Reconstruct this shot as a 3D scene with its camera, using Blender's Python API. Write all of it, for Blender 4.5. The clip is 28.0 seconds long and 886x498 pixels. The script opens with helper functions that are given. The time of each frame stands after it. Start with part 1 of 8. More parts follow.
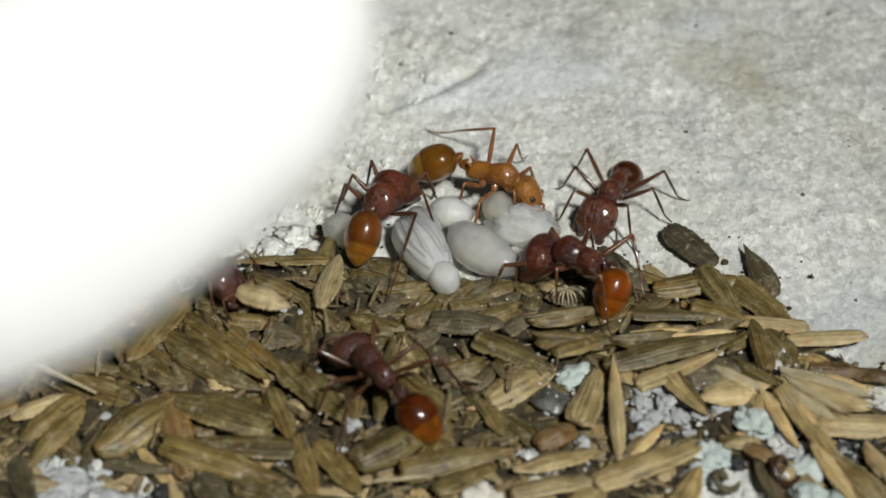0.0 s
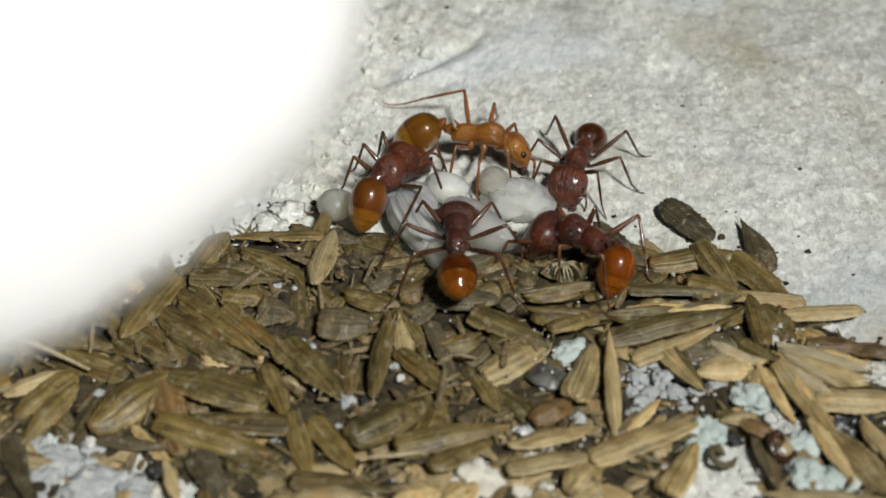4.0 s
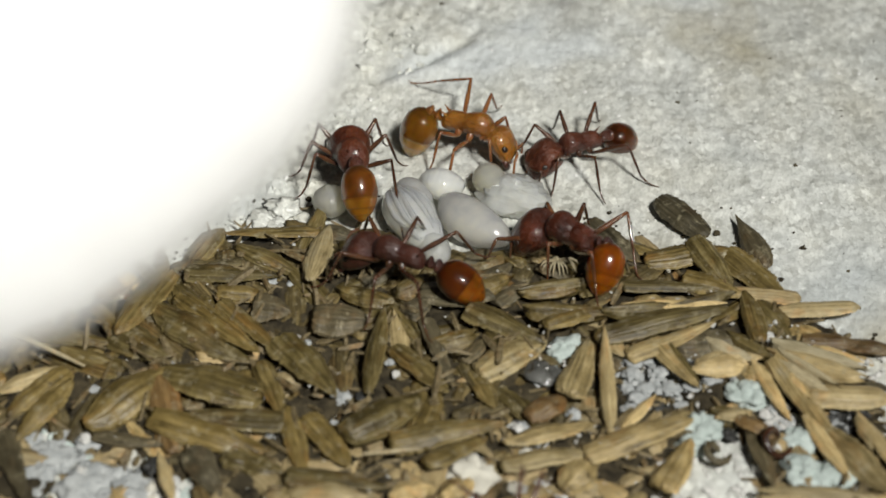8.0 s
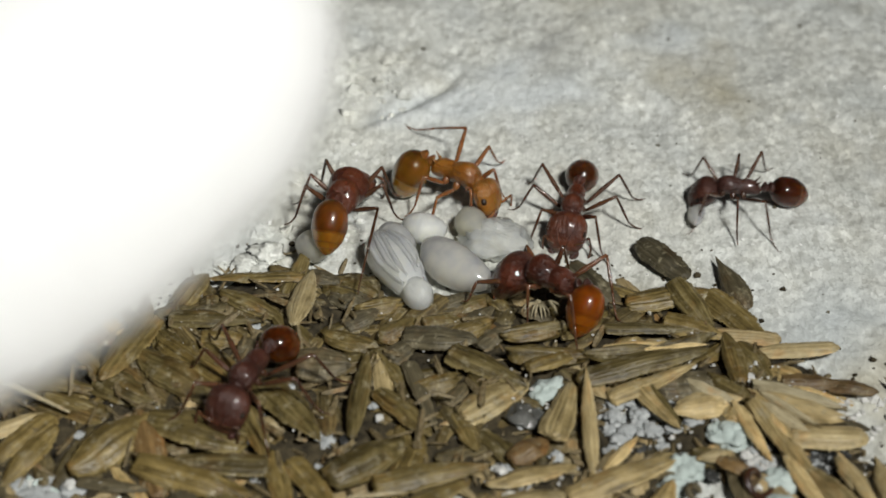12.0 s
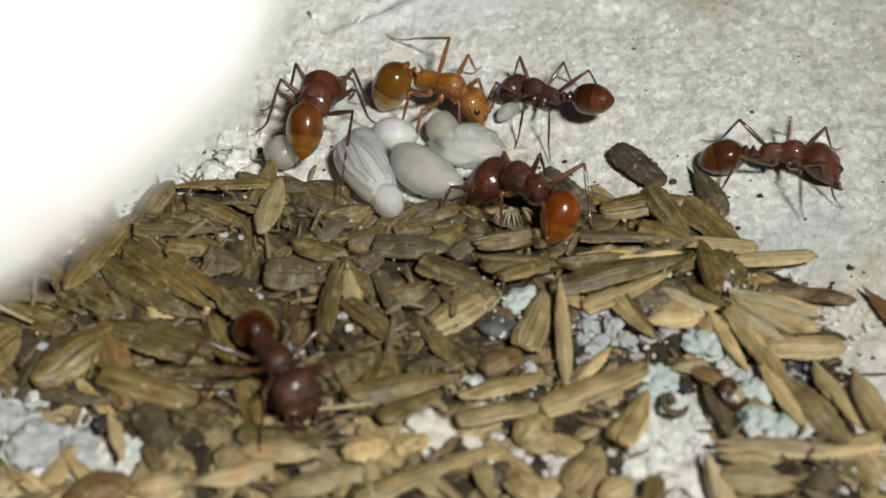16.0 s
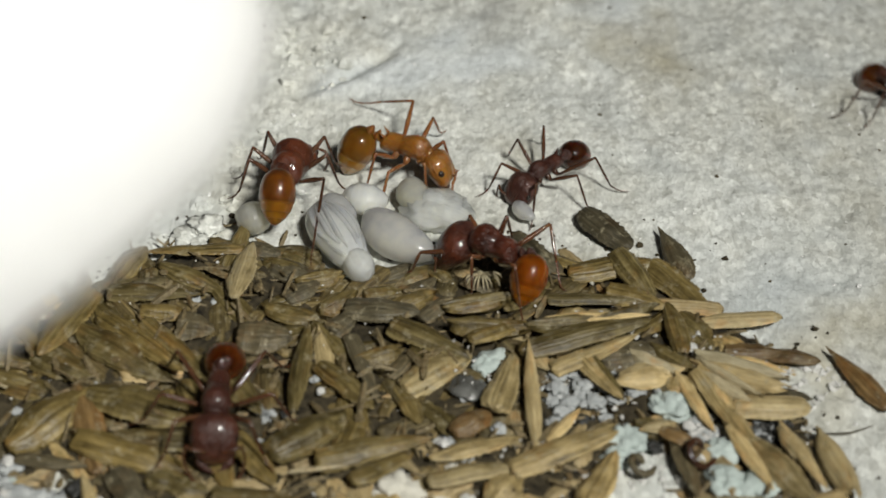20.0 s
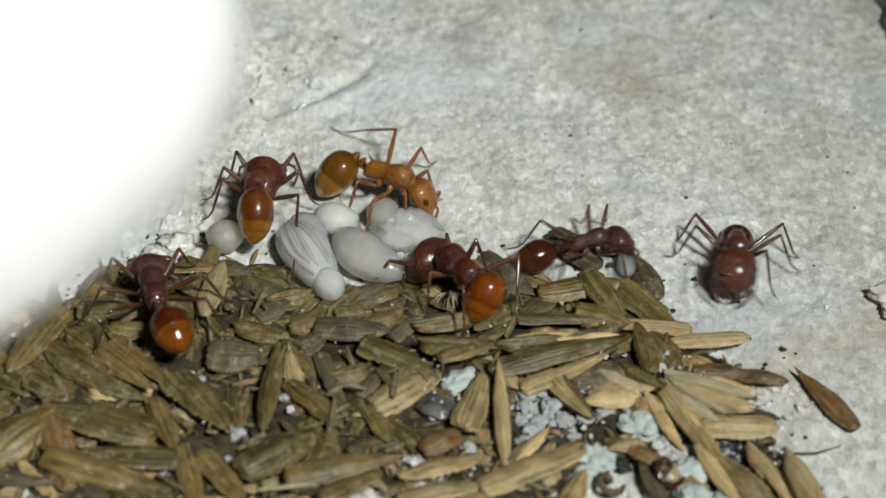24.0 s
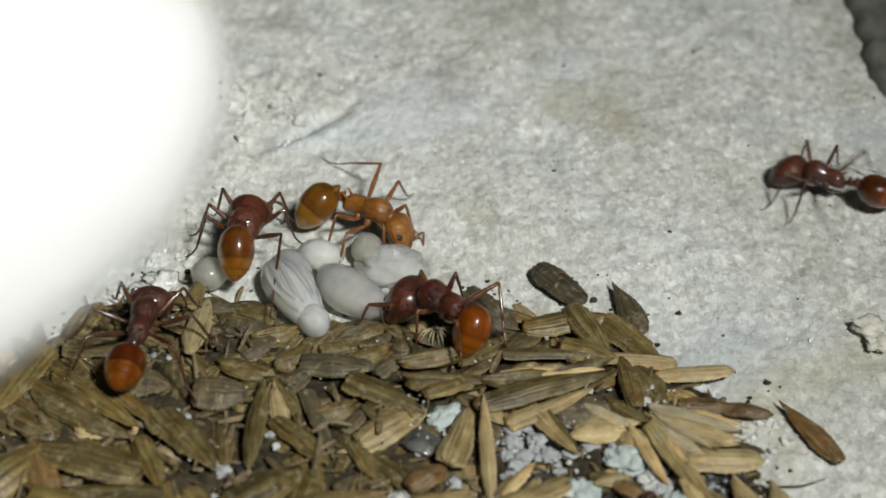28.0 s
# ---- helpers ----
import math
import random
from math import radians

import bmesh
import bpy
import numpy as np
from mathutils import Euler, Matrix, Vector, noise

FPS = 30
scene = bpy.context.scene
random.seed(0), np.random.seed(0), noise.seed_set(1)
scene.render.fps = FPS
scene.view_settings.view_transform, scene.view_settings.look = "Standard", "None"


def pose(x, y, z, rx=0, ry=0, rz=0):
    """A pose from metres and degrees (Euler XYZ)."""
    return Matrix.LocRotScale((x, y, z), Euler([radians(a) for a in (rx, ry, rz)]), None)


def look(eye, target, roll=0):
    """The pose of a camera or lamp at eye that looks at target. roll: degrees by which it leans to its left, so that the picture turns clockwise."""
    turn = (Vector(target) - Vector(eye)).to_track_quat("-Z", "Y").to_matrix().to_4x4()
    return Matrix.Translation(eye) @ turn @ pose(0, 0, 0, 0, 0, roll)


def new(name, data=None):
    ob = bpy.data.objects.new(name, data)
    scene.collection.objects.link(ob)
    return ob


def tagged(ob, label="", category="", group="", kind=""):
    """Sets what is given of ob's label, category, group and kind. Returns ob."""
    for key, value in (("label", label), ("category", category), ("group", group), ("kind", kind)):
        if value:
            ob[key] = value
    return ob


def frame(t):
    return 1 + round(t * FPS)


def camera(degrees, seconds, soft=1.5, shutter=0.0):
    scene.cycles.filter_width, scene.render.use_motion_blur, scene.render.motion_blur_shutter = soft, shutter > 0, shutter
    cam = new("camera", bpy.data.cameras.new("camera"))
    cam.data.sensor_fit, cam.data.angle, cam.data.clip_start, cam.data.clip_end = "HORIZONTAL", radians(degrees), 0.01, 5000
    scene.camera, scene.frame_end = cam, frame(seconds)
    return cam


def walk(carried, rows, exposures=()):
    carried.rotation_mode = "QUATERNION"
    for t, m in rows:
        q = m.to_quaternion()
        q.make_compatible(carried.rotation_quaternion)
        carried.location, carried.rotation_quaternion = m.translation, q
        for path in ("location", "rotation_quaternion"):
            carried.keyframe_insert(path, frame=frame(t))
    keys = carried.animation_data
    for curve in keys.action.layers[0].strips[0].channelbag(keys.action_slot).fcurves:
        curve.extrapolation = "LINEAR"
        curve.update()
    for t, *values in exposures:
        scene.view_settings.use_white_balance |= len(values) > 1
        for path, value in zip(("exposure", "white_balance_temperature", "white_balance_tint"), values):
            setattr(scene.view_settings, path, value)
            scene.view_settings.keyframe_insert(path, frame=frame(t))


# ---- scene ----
# All plan numbers below are millimetres and degrees; MM turns them into metres.
MM = 0.001


def eye_pose(x, y, z, rx, ry, rz):
    return pose(x * MM, y * MM, z * MM, rx, ry, rz)


# ---- camera ----
cam = camera(26.0, 28.0, soft=1.7, shutter=0.6)
cam.data.dof.use_dof = True
cam.data.dof.focus_distance = 0.0985
cam.data.dof.aperture_fstop = 56.0
walk(cam, [
    (0.0, eye_pose(-0.451, -74.786, 62.664, 50.8886, -0.0957, 0.0959)),
    (0.5, eye_pose(-0.517, -74.705, 62.723, 50.7804, -0.1436, 0.0826)),
    (1.0, eye_pose(-0.433, -74.621, 62.508, 50.7041, -0.1031, 0.0970)),
    (1.5, eye_pose(-0.474, -74.661, 62.605, 50.7123, -0.1319, 0.0893)),
    (2.0, eye_pose(-0.369, -74.776, 62.706, 50.8286, -0.0475, 0.0899)),
    (2.5, eye_pose(-0.405, -74.683, 62.480, 50.7125, -0.0759, 0.0470)),
    (3.0, eye_pose(-0.320, -74.494, 62.324, 50.4315, -0.0576, 0.0139)),
    (3.5, eye_pose(-0.220, -74.387, 62.301, 50.1861, -0.0014, 0.0230)),
    (5.5, eye_pose(-0.282, -74.491, 62.355, 50.1586, -0.1156, -0.0433)),
    (6.0, eye_pose(-0.356, -74.455, 62.386, 50.1199, -0.1627, -0.0794)),
    (6.5, eye_pose(-0.379, -74.462, 62.320, 50.0860, -0.1713, -0.1131)),
    (7.0, eye_pose(-0.212, -74.402, 62.412, 50.0485, -0.1665, -0.0361)),
    (7.5, eye_pose(-0.227, -74.369, 62.296, 50.0259, -0.1094, -0.0908)),
    (8.0, eye_pose(-0.224, -74.364, 62.303, 50.0470, -0.1061, -0.0920)),
    (8.5, eye_pose(-0.349, -74.355, 62.455, 49.9543, -0.2202, -0.1242)),
    (9.0, eye_pose(-0.330, -74.298, 62.528, 49.8494, -0.2265, -0.1204)),
    (9.5, eye_pose(-0.280, -74.426, 62.479, 49.9919, -0.1433, -0.1412)),
    (10.0, eye_pose(-0.136, -74.607, 62.672, 50.4273, -0.0607, -0.1535)),
    (10.5, eye_pose(-0.126, -74.696, 62.675, 50.6652, -0.0401, -0.2203)),
    (11.0, eye_pose(-0.039, -74.757, 62.839, 51.0472, -0.0229, -0.3851)),
    (11.5, eye_pose(0.020, -74.736, 62.773, 51.1884, -0.0044, -0.4605)),
    (12.0, eye_pose(-0.018, -74.780, 62.857, 51.2596, -0.0555, -0.6488)),
    (12.5, eye_pose(-0.000, -74.642, 62.713, 51.2889, -0.0786, -0.7676)),
    (14.5, eye_pose(0.085, -73.650, 62.513, 49.9233, -0.3999, -1.1142)),
    (15.0, eye_pose(0.019, -73.397, 62.213, 49.1473, -0.4940, -1.2159)),
    (15.5, eye_pose(0.249, -73.117, 61.930, 48.4731, -0.4125, -1.1690)),
    (16.0, eye_pose(0.198, -73.193, 61.837, 48.3466, -0.4919, -1.2561)),
    (16.5, eye_pose(0.255, -73.247, 61.942, 48.2666, -0.5475, -1.3201)),
    (17.0, eye_pose(0.273, -73.324, 61.900, 48.3193, -0.5912, -1.5010)),
    (17.5, eye_pose(0.293, -73.328, 61.966, 48.4553, -0.6172, -1.6411)),
    (18.0, eye_pose(0.414, -73.604, 62.216, 48.9144, -0.5685, -1.7115)),
    (18.5, eye_pose(0.362, -73.830, 62.396, 49.3590, -0.6521, -1.7935)),
    (19.0, eye_pose(0.397, -73.999, 62.654, 49.6833, -0.6222, -1.8720)),
    (19.5, eye_pose(0.471, -74.050, 62.754, 49.9185, -0.6262, -1.8853)),
    (20.0, eye_pose(0.145, -74.158, 62.626, 50.2838, -0.8554, -2.1357)),
    (20.5, eye_pose(0.245, -74.107, 62.649, 50.5100, -0.9170, -2.3426)),
    (21.0, eye_pose(0.471, -74.242, 62.629, 50.8858, -0.9453, -2.4274)),
    (21.5, eye_pose(0.429, -74.436, 62.646, 51.1047, -1.1886, -2.5651)),
    (23.5, eye_pose(0.205, -74.467, 62.584, 50.9481, -1.5163, -2.6189)),
    (24.0, eye_pose(0.156, -74.507, 62.570, 51.0310, -1.6146, -2.6414)),
    (24.5, eye_pose(0.271, -74.448, 62.651, 50.9668, -1.5185, -2.7019)),
    (25.0, eye_pose(0.339, -74.568, 62.487, 51.1718, -1.5076, -2.7234)),
    (25.5, eye_pose(0.350, -74.642, 62.644, 51.4749, -1.4833, -2.8707)),
    (26.0, eye_pose(0.450, -74.564, 62.613, 51.5504, -1.4562, -2.9181)),
    (26.5, eye_pose(0.342, -74.530, 62.775, 51.6235, -1.4758, -3.0379)),
    (27.0, eye_pose(0.339, -74.673, 62.877, 51.8461, -1.4861, -3.0260)),
    (27.5, eye_pose(0.300, -74.697, 62.899, 52.0280, -1.5194, -3.1239)),
    (28.0, eye_pose(0.270, -74.622, 62.846, 52.0295, -1.5488, -3.1856)),
], exposures=[(0, 0.0, 6450, 10), (3, 0.02, 6450, 10), (6, 0.06, 6600, 10), (9, 0.02, 6600, 10), (11, -0.08, 6450, 10), (12.5, -0.06, 6500, 10), (15, 0.04, 6500, 10), (16, 0.08, 6600, 10), (17, 0.02, 6900, 8), (18, 0.01, 6950, 8), (19, -0.02, 6850, 8), (20, -0.07, 6600, 9), (21.5, -0.08, 6500, 9), (23.5, 0.0, 6350, 9), (25, 0.0, 6400, 9), (28, -0.08, 6400, 9)])

# ---- world and light: a small lamp beside the lens, a dim room ----
world = bpy.data.worlds.new("dim_room")
world.use_nodes = True
scene.world = world
wbg = world.node_tree.nodes["Background"]
wbg.inputs["Color"].default_value = (1.0, 1.0, 0.97, 1)
wbg.inputs["Strength"].default_value = 0.021
led = bpy.data.lights.new("phone_lamp", "AREA")
led.shape, led.size, led.energy, led.color = "DISK", 0.034, 0.098, (1.0, 0.995, 0.955)
led.spread = radians(62)
led_ob = new("phone_lamp", led)
led_ob.matrix_basis = look((0.0692, -0.132, 0.187), (-0.035, 0.024, 0))


# ---- materials ----
def material(name, rough=0.6, spec=0.5):
    m = bpy.data.materials.new(name)
    m.use_nodes = True
    nt = m.node_tree
    b = nt.nodes["Principled BSDF"]
    b.inputs["Roughness"].default_value = rough
    b.inputs["Specular IOR Level"].default_value = spec
    return m, nt, b


def node(nt, kind, **inputs):
    n = nt.nodes.new(kind)
    for k, v in inputs.items():
        n.inputs[k.replace("_", " ")].default_value = v
    return n


def coords(nt, scale=(1, 1, 1), which="Object"):
    tc = nt.nodes.new("ShaderNodeTexCoord")
    mp = nt.nodes.new("ShaderNodeMapping")
    mp.inputs["Scale"].default_value = scale
    nt.links.new(tc.outputs[which], mp.inputs["Vector"])
    return mp.outputs["Vector"]


def noise_of(nt, vec, scale, detail=4.0, rough=0.6):
    n = node(nt, "ShaderNodeTexNoise", Scale=scale, Detail=detail, Roughness=rough)
    nt.links.new(vec, n.inputs["Vector"])
    return n.outputs["Fac"]


def ramp(nt, fac, stops):
    r = nt.nodes.new("ShaderNodeValToRGB")
    els = r.color_ramp.elements
    while len(els) < len(stops):
        els.new(0.5)
    for e, (p, c) in zip(els, stops):
        e.position, e.color = p, (*c, 1) if len(c) == 3 else c
    nt.links.new(fac, r.inputs["Fac"])
    return r.outputs["Color"]


def mixed(nt, fac, a, b, mode="MIX"):
    m = nt.nodes.new("ShaderNodeMix")
    m.data_type, m.blend_type = "RGBA", mode
    for sock, v in (("Factor", fac), ("A", a), ("B", b)):
        s = [i for i in m.inputs if i.name == sock and (i.type == "RGBA" or sock == "Factor" and i.type == "VALUE")][0]
        if isinstance(v, (int, float)):
            s.default_value = v
        elif isinstance(v, tuple):
            s.default_value = (*v, 1)
        else:
            nt.links.new(v, s)
    return [o for o in m.outputs if o.type == "RGBA"][0]


def bump(nt, b, height, strength=0.5, distance=0.0001):
    n = node(nt, "ShaderNodeBump", Strength=strength, Distance=distance)
    nt.links.new(height, n.inputs["Height"])
    nt.links.new(n.outputs["Normal"], b.inputs["Normal"])


def stone_material():
    m, nt, b = material("pale_stone", 0.7, 0.4)
    v = coords(nt, (1, 0.62, 1))
    patches = noise_of(nt, v, 85, 5, 0.62)
    grain = noise_of(nt, v, 800, 5, 0.7)
    fine = noise_of(nt, v, 2600, 3, 0.6)
    warp = node(nt, "ShaderNodeVectorMath")
    warp.operation = "MULTIPLY_ADD"
    wn = node(nt, "ShaderNodeTexNoise", Scale=3000.0, Detail=2.0)
    nt.links.new(v, wn.inputs["Vector"])
    nt.links.new(wn.outputs["Color"], warp.inputs[0])
    warp.inputs[1].default_value = (0.0003, 0.0003, 0.0003)
    nt.links.new(v, warp.inputs[2])
    cells = node(nt, "ShaderNodeTexVoronoi", Scale=3300.0)
    nt.links.new(warp.outputs[0], cells.inputs["Vector"])
    base = ramp(nt, patches, [(0.28, (0.38, 0.37, 0.315)), (0.44, (0.585, 0.59, 0.55)), (0.58, (0.62, 0.635, 0.61)), (0.74, (0.535, 0.55, 0.53))])
    sepc = nt.nodes.new("ShaderNodeSeparateColor")
    nt.links.new(cells.outputs["Color"], sepc.inputs[0])
    crystals = ramp(nt, sepc.outputs[0], [(0.0, (0.62, 0.61, 0.57)), (0.3, (0.88, 0.88, 0.86)), (0.7, (1.02, 1.02, 1.0)), (1.0, (1.28, 1.28, 1.26))])
    blotch = ramp(nt, noise_of(nt, v, 300, 3, 0.55), [(0.3, (0.84, 0.845, 0.84)), (0.5, (1, 1, 1)), (0.7, (1.13, 1.125, 1.11))])
    base = mixed(nt, 0.8, base, blotch, "MULTIPLY")
    col = mixed(nt, 0.62, base, crystals, "MULTIPLY")
    g = ramp(nt, grain, [(0.28, (0.50, 0.50, 0.48)), (0.44, (0.93, 0.93, 0.93)), (0.58, (1.03, 1.03, 1.03)), (0.70, (1.3, 1.3, 1.3))])
    col = mixed(nt, 0.34, col, g, "MULTIPLY")
    pin = ramp(nt, noise_of(nt, v, 5200, 2, 0.6), [(0.32, (0.70, 0.70, 0.68)), (0.5, (1, 1, 1)), (0.68, (1.35, 1.35, 1.35))])
    col = mixed(nt, 0.3, col, pin, "MULTIPLY")
    mottle = ramp(nt, noise_of(nt, v, 1900, 2, 0.5), [(0.34, (0.74, 0.75, 0.73)), (0.5, (1, 1, 1)), (0.66, (1.2, 1.2, 1.2))])
    col = mixed(nt, 0.36, col, mottle, "MULTIPLY")
    spots = ramp(nt, noise_of(nt, v, 420, 2, 0.5), [(0.215, (0.16, 0.15, 0.12)), (0.265, (1, 1, 1))])
    col = mixed(nt, 0.8, col, spots, "MULTIPLY")
    ochre = ramp(nt, noise_of(nt, v, 130, 3, 0.5), [(0.55, (0, 0, 0)), (0.72, (0.75, 0.75, 0.75))])
    col = mixed(nt, ochre, col, (0.42, 0.39, 0.29))
    blue = ramp(nt, noise_of(nt, coords(nt, (1, 1.3, 1)), 70, 3, 0.5), [(0.56, (0, 0, 0)), (0.72, (0.5, 0.5, 0.5))])
    col = mixed(nt, blue, col, (0.43, 0.47, 0.48))
    film, soot = nt.nodes.new("ShaderNodeAttribute"), nt.nodes.new("ShaderNodeAttribute")
    film.attribute_name, soot.attribute_name = "film", "soot"
    col = mixed(nt, ramp(nt, film.outputs["Fac"], [(0.0, (0, 0, 0)), (1.0, (0.72, 0.72, 0.72))]), col, mixed(nt, 0.5, (0.57, 0.605, 0.615), mottle, "MULTIPLY"))
    col = mixed(nt, ramp(nt, soot.outputs["Fac"], [(0.0, (0, 0, 0)), (1.0, (0.5, 0.5, 0.5))]), col, (0.27, 0.265, 0.24))
    nt.links.new(col, b.inputs["Base Color"])
    rr = ramp(nt, fine, [(0.5, (0.75, 0.75, 0.75)), (0.72, (0.18, 0.18, 0.18))])
    nt.links.new(rr, b.inputs["Roughness"])
    h = node(nt, "ShaderNodeMath")
    h.operation = "ADD"
    nt.links.new(grain, h.inputs[0])
    nt.links.new(sepc.outputs[1], h.inputs[1])
    h2 = node(nt, "ShaderNodeMath")
    h2.operation = "ADD"
    nt.links.new(h.outputs[0], h2.inputs[0])
    nt.links.new(fine, h2.inputs[1])
    bump(nt, b, h2.outputs[0], 0.7, 0.00020)
    return m


def husk_material(name, dark, mid, light, rough=0.55, joined_bits=False):
    """Dry seed husk: long fibres, cloudy stains, a colour of its own for each seed."""
    m, nt, b = material(name, rough, 0.4)
    if joined_bits:
        own = nt.nodes.new("ShaderNodeNewGeometry").outputs["Random Per Island"]
        place = nt.nodes.new("ShaderNodeAttribute")
        place.attribute_name = "along"
        place = place.outputs["Vector"]
    else:
        own = nt.nodes.new("ShaderNodeObjectInfo").outputs["Random"]
        place = nt.nodes.new("ShaderNodeTexCoord").outputs["Object"]
    shift = node(nt, "ShaderNodeVectorMath")
    shift.operation = "MULTIPLY_ADD"
    nt.links.new(own, shift.inputs[0])
    shift.inputs[1].default_value = (0.013, 0.029, 0.041)
    nt.links.new(place, shift.inputs[2])

    def stretched(scale):
        mp = nt.nodes.new("ShaderNodeMapping")
        mp.inputs["Scale"].default_value = scale
        nt.links.new(shift.outputs[0], mp.inputs["Vector"])
        return mp.outputs["Vector"]

    streak = noise_of(nt, stretched((0.035, 1, 1)), 10000, 3, 0.6)
    cloud = noise_of(nt, stretched((1, 0.45, 0.45)), 3600, 5, 0.7)
    add = node(nt, "ShaderNodeMath")
    add.operation = "MULTIPLY_ADD"
    add.inputs[1].default_value = 0.5
    nt.links.new(streak, add.inputs[0])
    half = node(nt, "ShaderNodeMath")
    half.operation = "MULTIPLY"
    half.inputs[1].default_value = 0.5
    nt.links.new(cloud, half.inputs[0])
    nt.links.new(half.outputs[0], add.inputs[2])
    # Rib contrast set in the colour: ridges and side edges paler, grooves darker.
    ridge_tone = nt.nodes.new("ShaderNodeAttribute")
    ridge_tone.attribute_name = "ridge_tone"
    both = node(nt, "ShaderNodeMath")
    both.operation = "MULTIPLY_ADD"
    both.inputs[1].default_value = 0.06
    nt.links.new(ridge_tone.outputs["Fac"], both.inputs[0])
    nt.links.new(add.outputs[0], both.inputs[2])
    across = nt.nodes.new("ShaderNodeAttribute")
    across.attribute_name = "across"
    waver = node(nt, "ShaderNodeMath")
    waver.operation = "MULTIPLY_ADD"
    waver.inputs[1].default_value = 3.2
    nt.links.new(noise_of(nt, stretched((0.5, 1, 1)), 2600, 2, 0.5), waver.inputs[0])
    turns = node(nt, "ShaderNodeMath")
    turns.operation = "MULTIPLY"
    turns.inputs[1].default_value = 62.0
    nt.links.new(across.outputs["Fac"], turns.inputs[0])
    nt.links.new(turns.outputs[0], waver.inputs[2])
    lines = node(nt, "ShaderNodeMath")
    lines.operation = "SINE"
    nt.links.new(waver.outputs[0], lines.inputs[0])
    lined = node(nt, "ShaderNodeMath")
    lined.operation = "MULTIPLY_ADD"
    lined.inputs[1].default_value = 0.011
    nt.links.new(lines.outputs[0], lined.inputs[0])
    nt.links.new(both.outputs[0], lined.inputs[2])
    col = ramp(nt, lined.outputs[0], [(0.36, dark), (0.51, mid), (0.70, light)])
    tone = ramp(nt, own, [(0.0, (0.64, 0.63, 0.58)), (0.35, (0.88, 0.865, 0.80)), (0.7, (1.02, 0.97, 0.86)), (1.0, (1.32, 1.22, 1.02))])
    col = mixed(nt, 1.0, col, tone, "MULTIPLY")
    stain = ramp(nt, noise_of(nt, stretched((1.3, 0.7, 0.7)), 1500, 3, 0.6), [(0.54, (0, 0, 0)), (0.72, (0.62, 0.62, 0.62))])
    col = mixed(nt, stain, col, mixed(nt, 1.0, col, (1.25, 0.86, 0.55), "MULTIPLY"))
    dust = ramp(nt, noise_of(nt, stretched((1, 0.3, 0.3)), 9000, 5, 0.75), [(0.55, (0, 0, 0)), (0.74, (1, 1, 1))])
    col = mixed(nt, dust, col, (0.31, 0.275, 0.18))
    nt.links.new(col, b.inputs["Base Color"])
    hsum = node(nt, "ShaderNodeMath")
    hsum.operation = "ADD"
    nt.links.new(streak, hsum.inputs[0])
    nt.links.new(noise_of(nt, stretched((1, 0.3, 0.3)), 16000, 3, 0.7), hsum.inputs[1])
    hline = node(nt, "ShaderNodeMath")
    hline.operation = "MULTIPLY_ADD"
    hline.inputs[1].default_value = 0.15
    nt.links.new(lines.outputs[0], hline.inputs[0])
    nt.links.new(hsum.outputs[0], hline.inputs[2])
    bump(nt, b, hline.outputs[0], 0.42, 0.00013)
    return m


def chitin_material(name, dark, light, rough=0.3, sub=0.0, grain=0.6, coat=0.15):
    """Insect shell: cloudy colour, fine wrinkles and pits that break up its gloss."""
    m, nt, b = material(name, rough, 0.35)
    v = coords(nt)
    c = ramp(nt, noise_of(nt, v, 900, 3, 0.55), [(0.35, dark), (0.65, light)])
    nt.links.new(c, b.inputs["Base Color"])
    b.inputs["Coat Weight"].default_value = coat
    b.inputs["Coat Roughness"].default_value = 0.09
    b.inputs["Coat IOR"].default_value = 1.55
    if sub:
        b.inputs["Subsurface Weight"].default_value = sub
        b.inputs["Subsurface Radius"].default_value = (0.9, 0.35, 0.08)
        b.inputs["Subsurface Scale"].default_value = 0.0006
    hs = node(nt, "ShaderNodeMath")
    hs.operation = "ADD"
    nt.links.new(noise_of(nt, coords(nt, (0.35, 2.0, 2.0)), 4200, 3, 0.6), hs.inputs[0])
    nt.links.new(noise_of(nt, coords(nt), 2600, 2, 0.5), hs.inputs[1])
    bump(nt, b, hs.outputs[0], grain, 0.00014)
    shine = node(nt, "ShaderNodeBump", Strength=grain * 0.45, Distance=0.00012)
    nt.links.new(noise_of(nt, coords(nt, (0.6, 1.4, 1.4)), 1900, 3, 0.6), shine.inputs["Height"])
    nt.links.new(shine.outputs["Normal"], b.inputs["Coat Normal"])
    return m


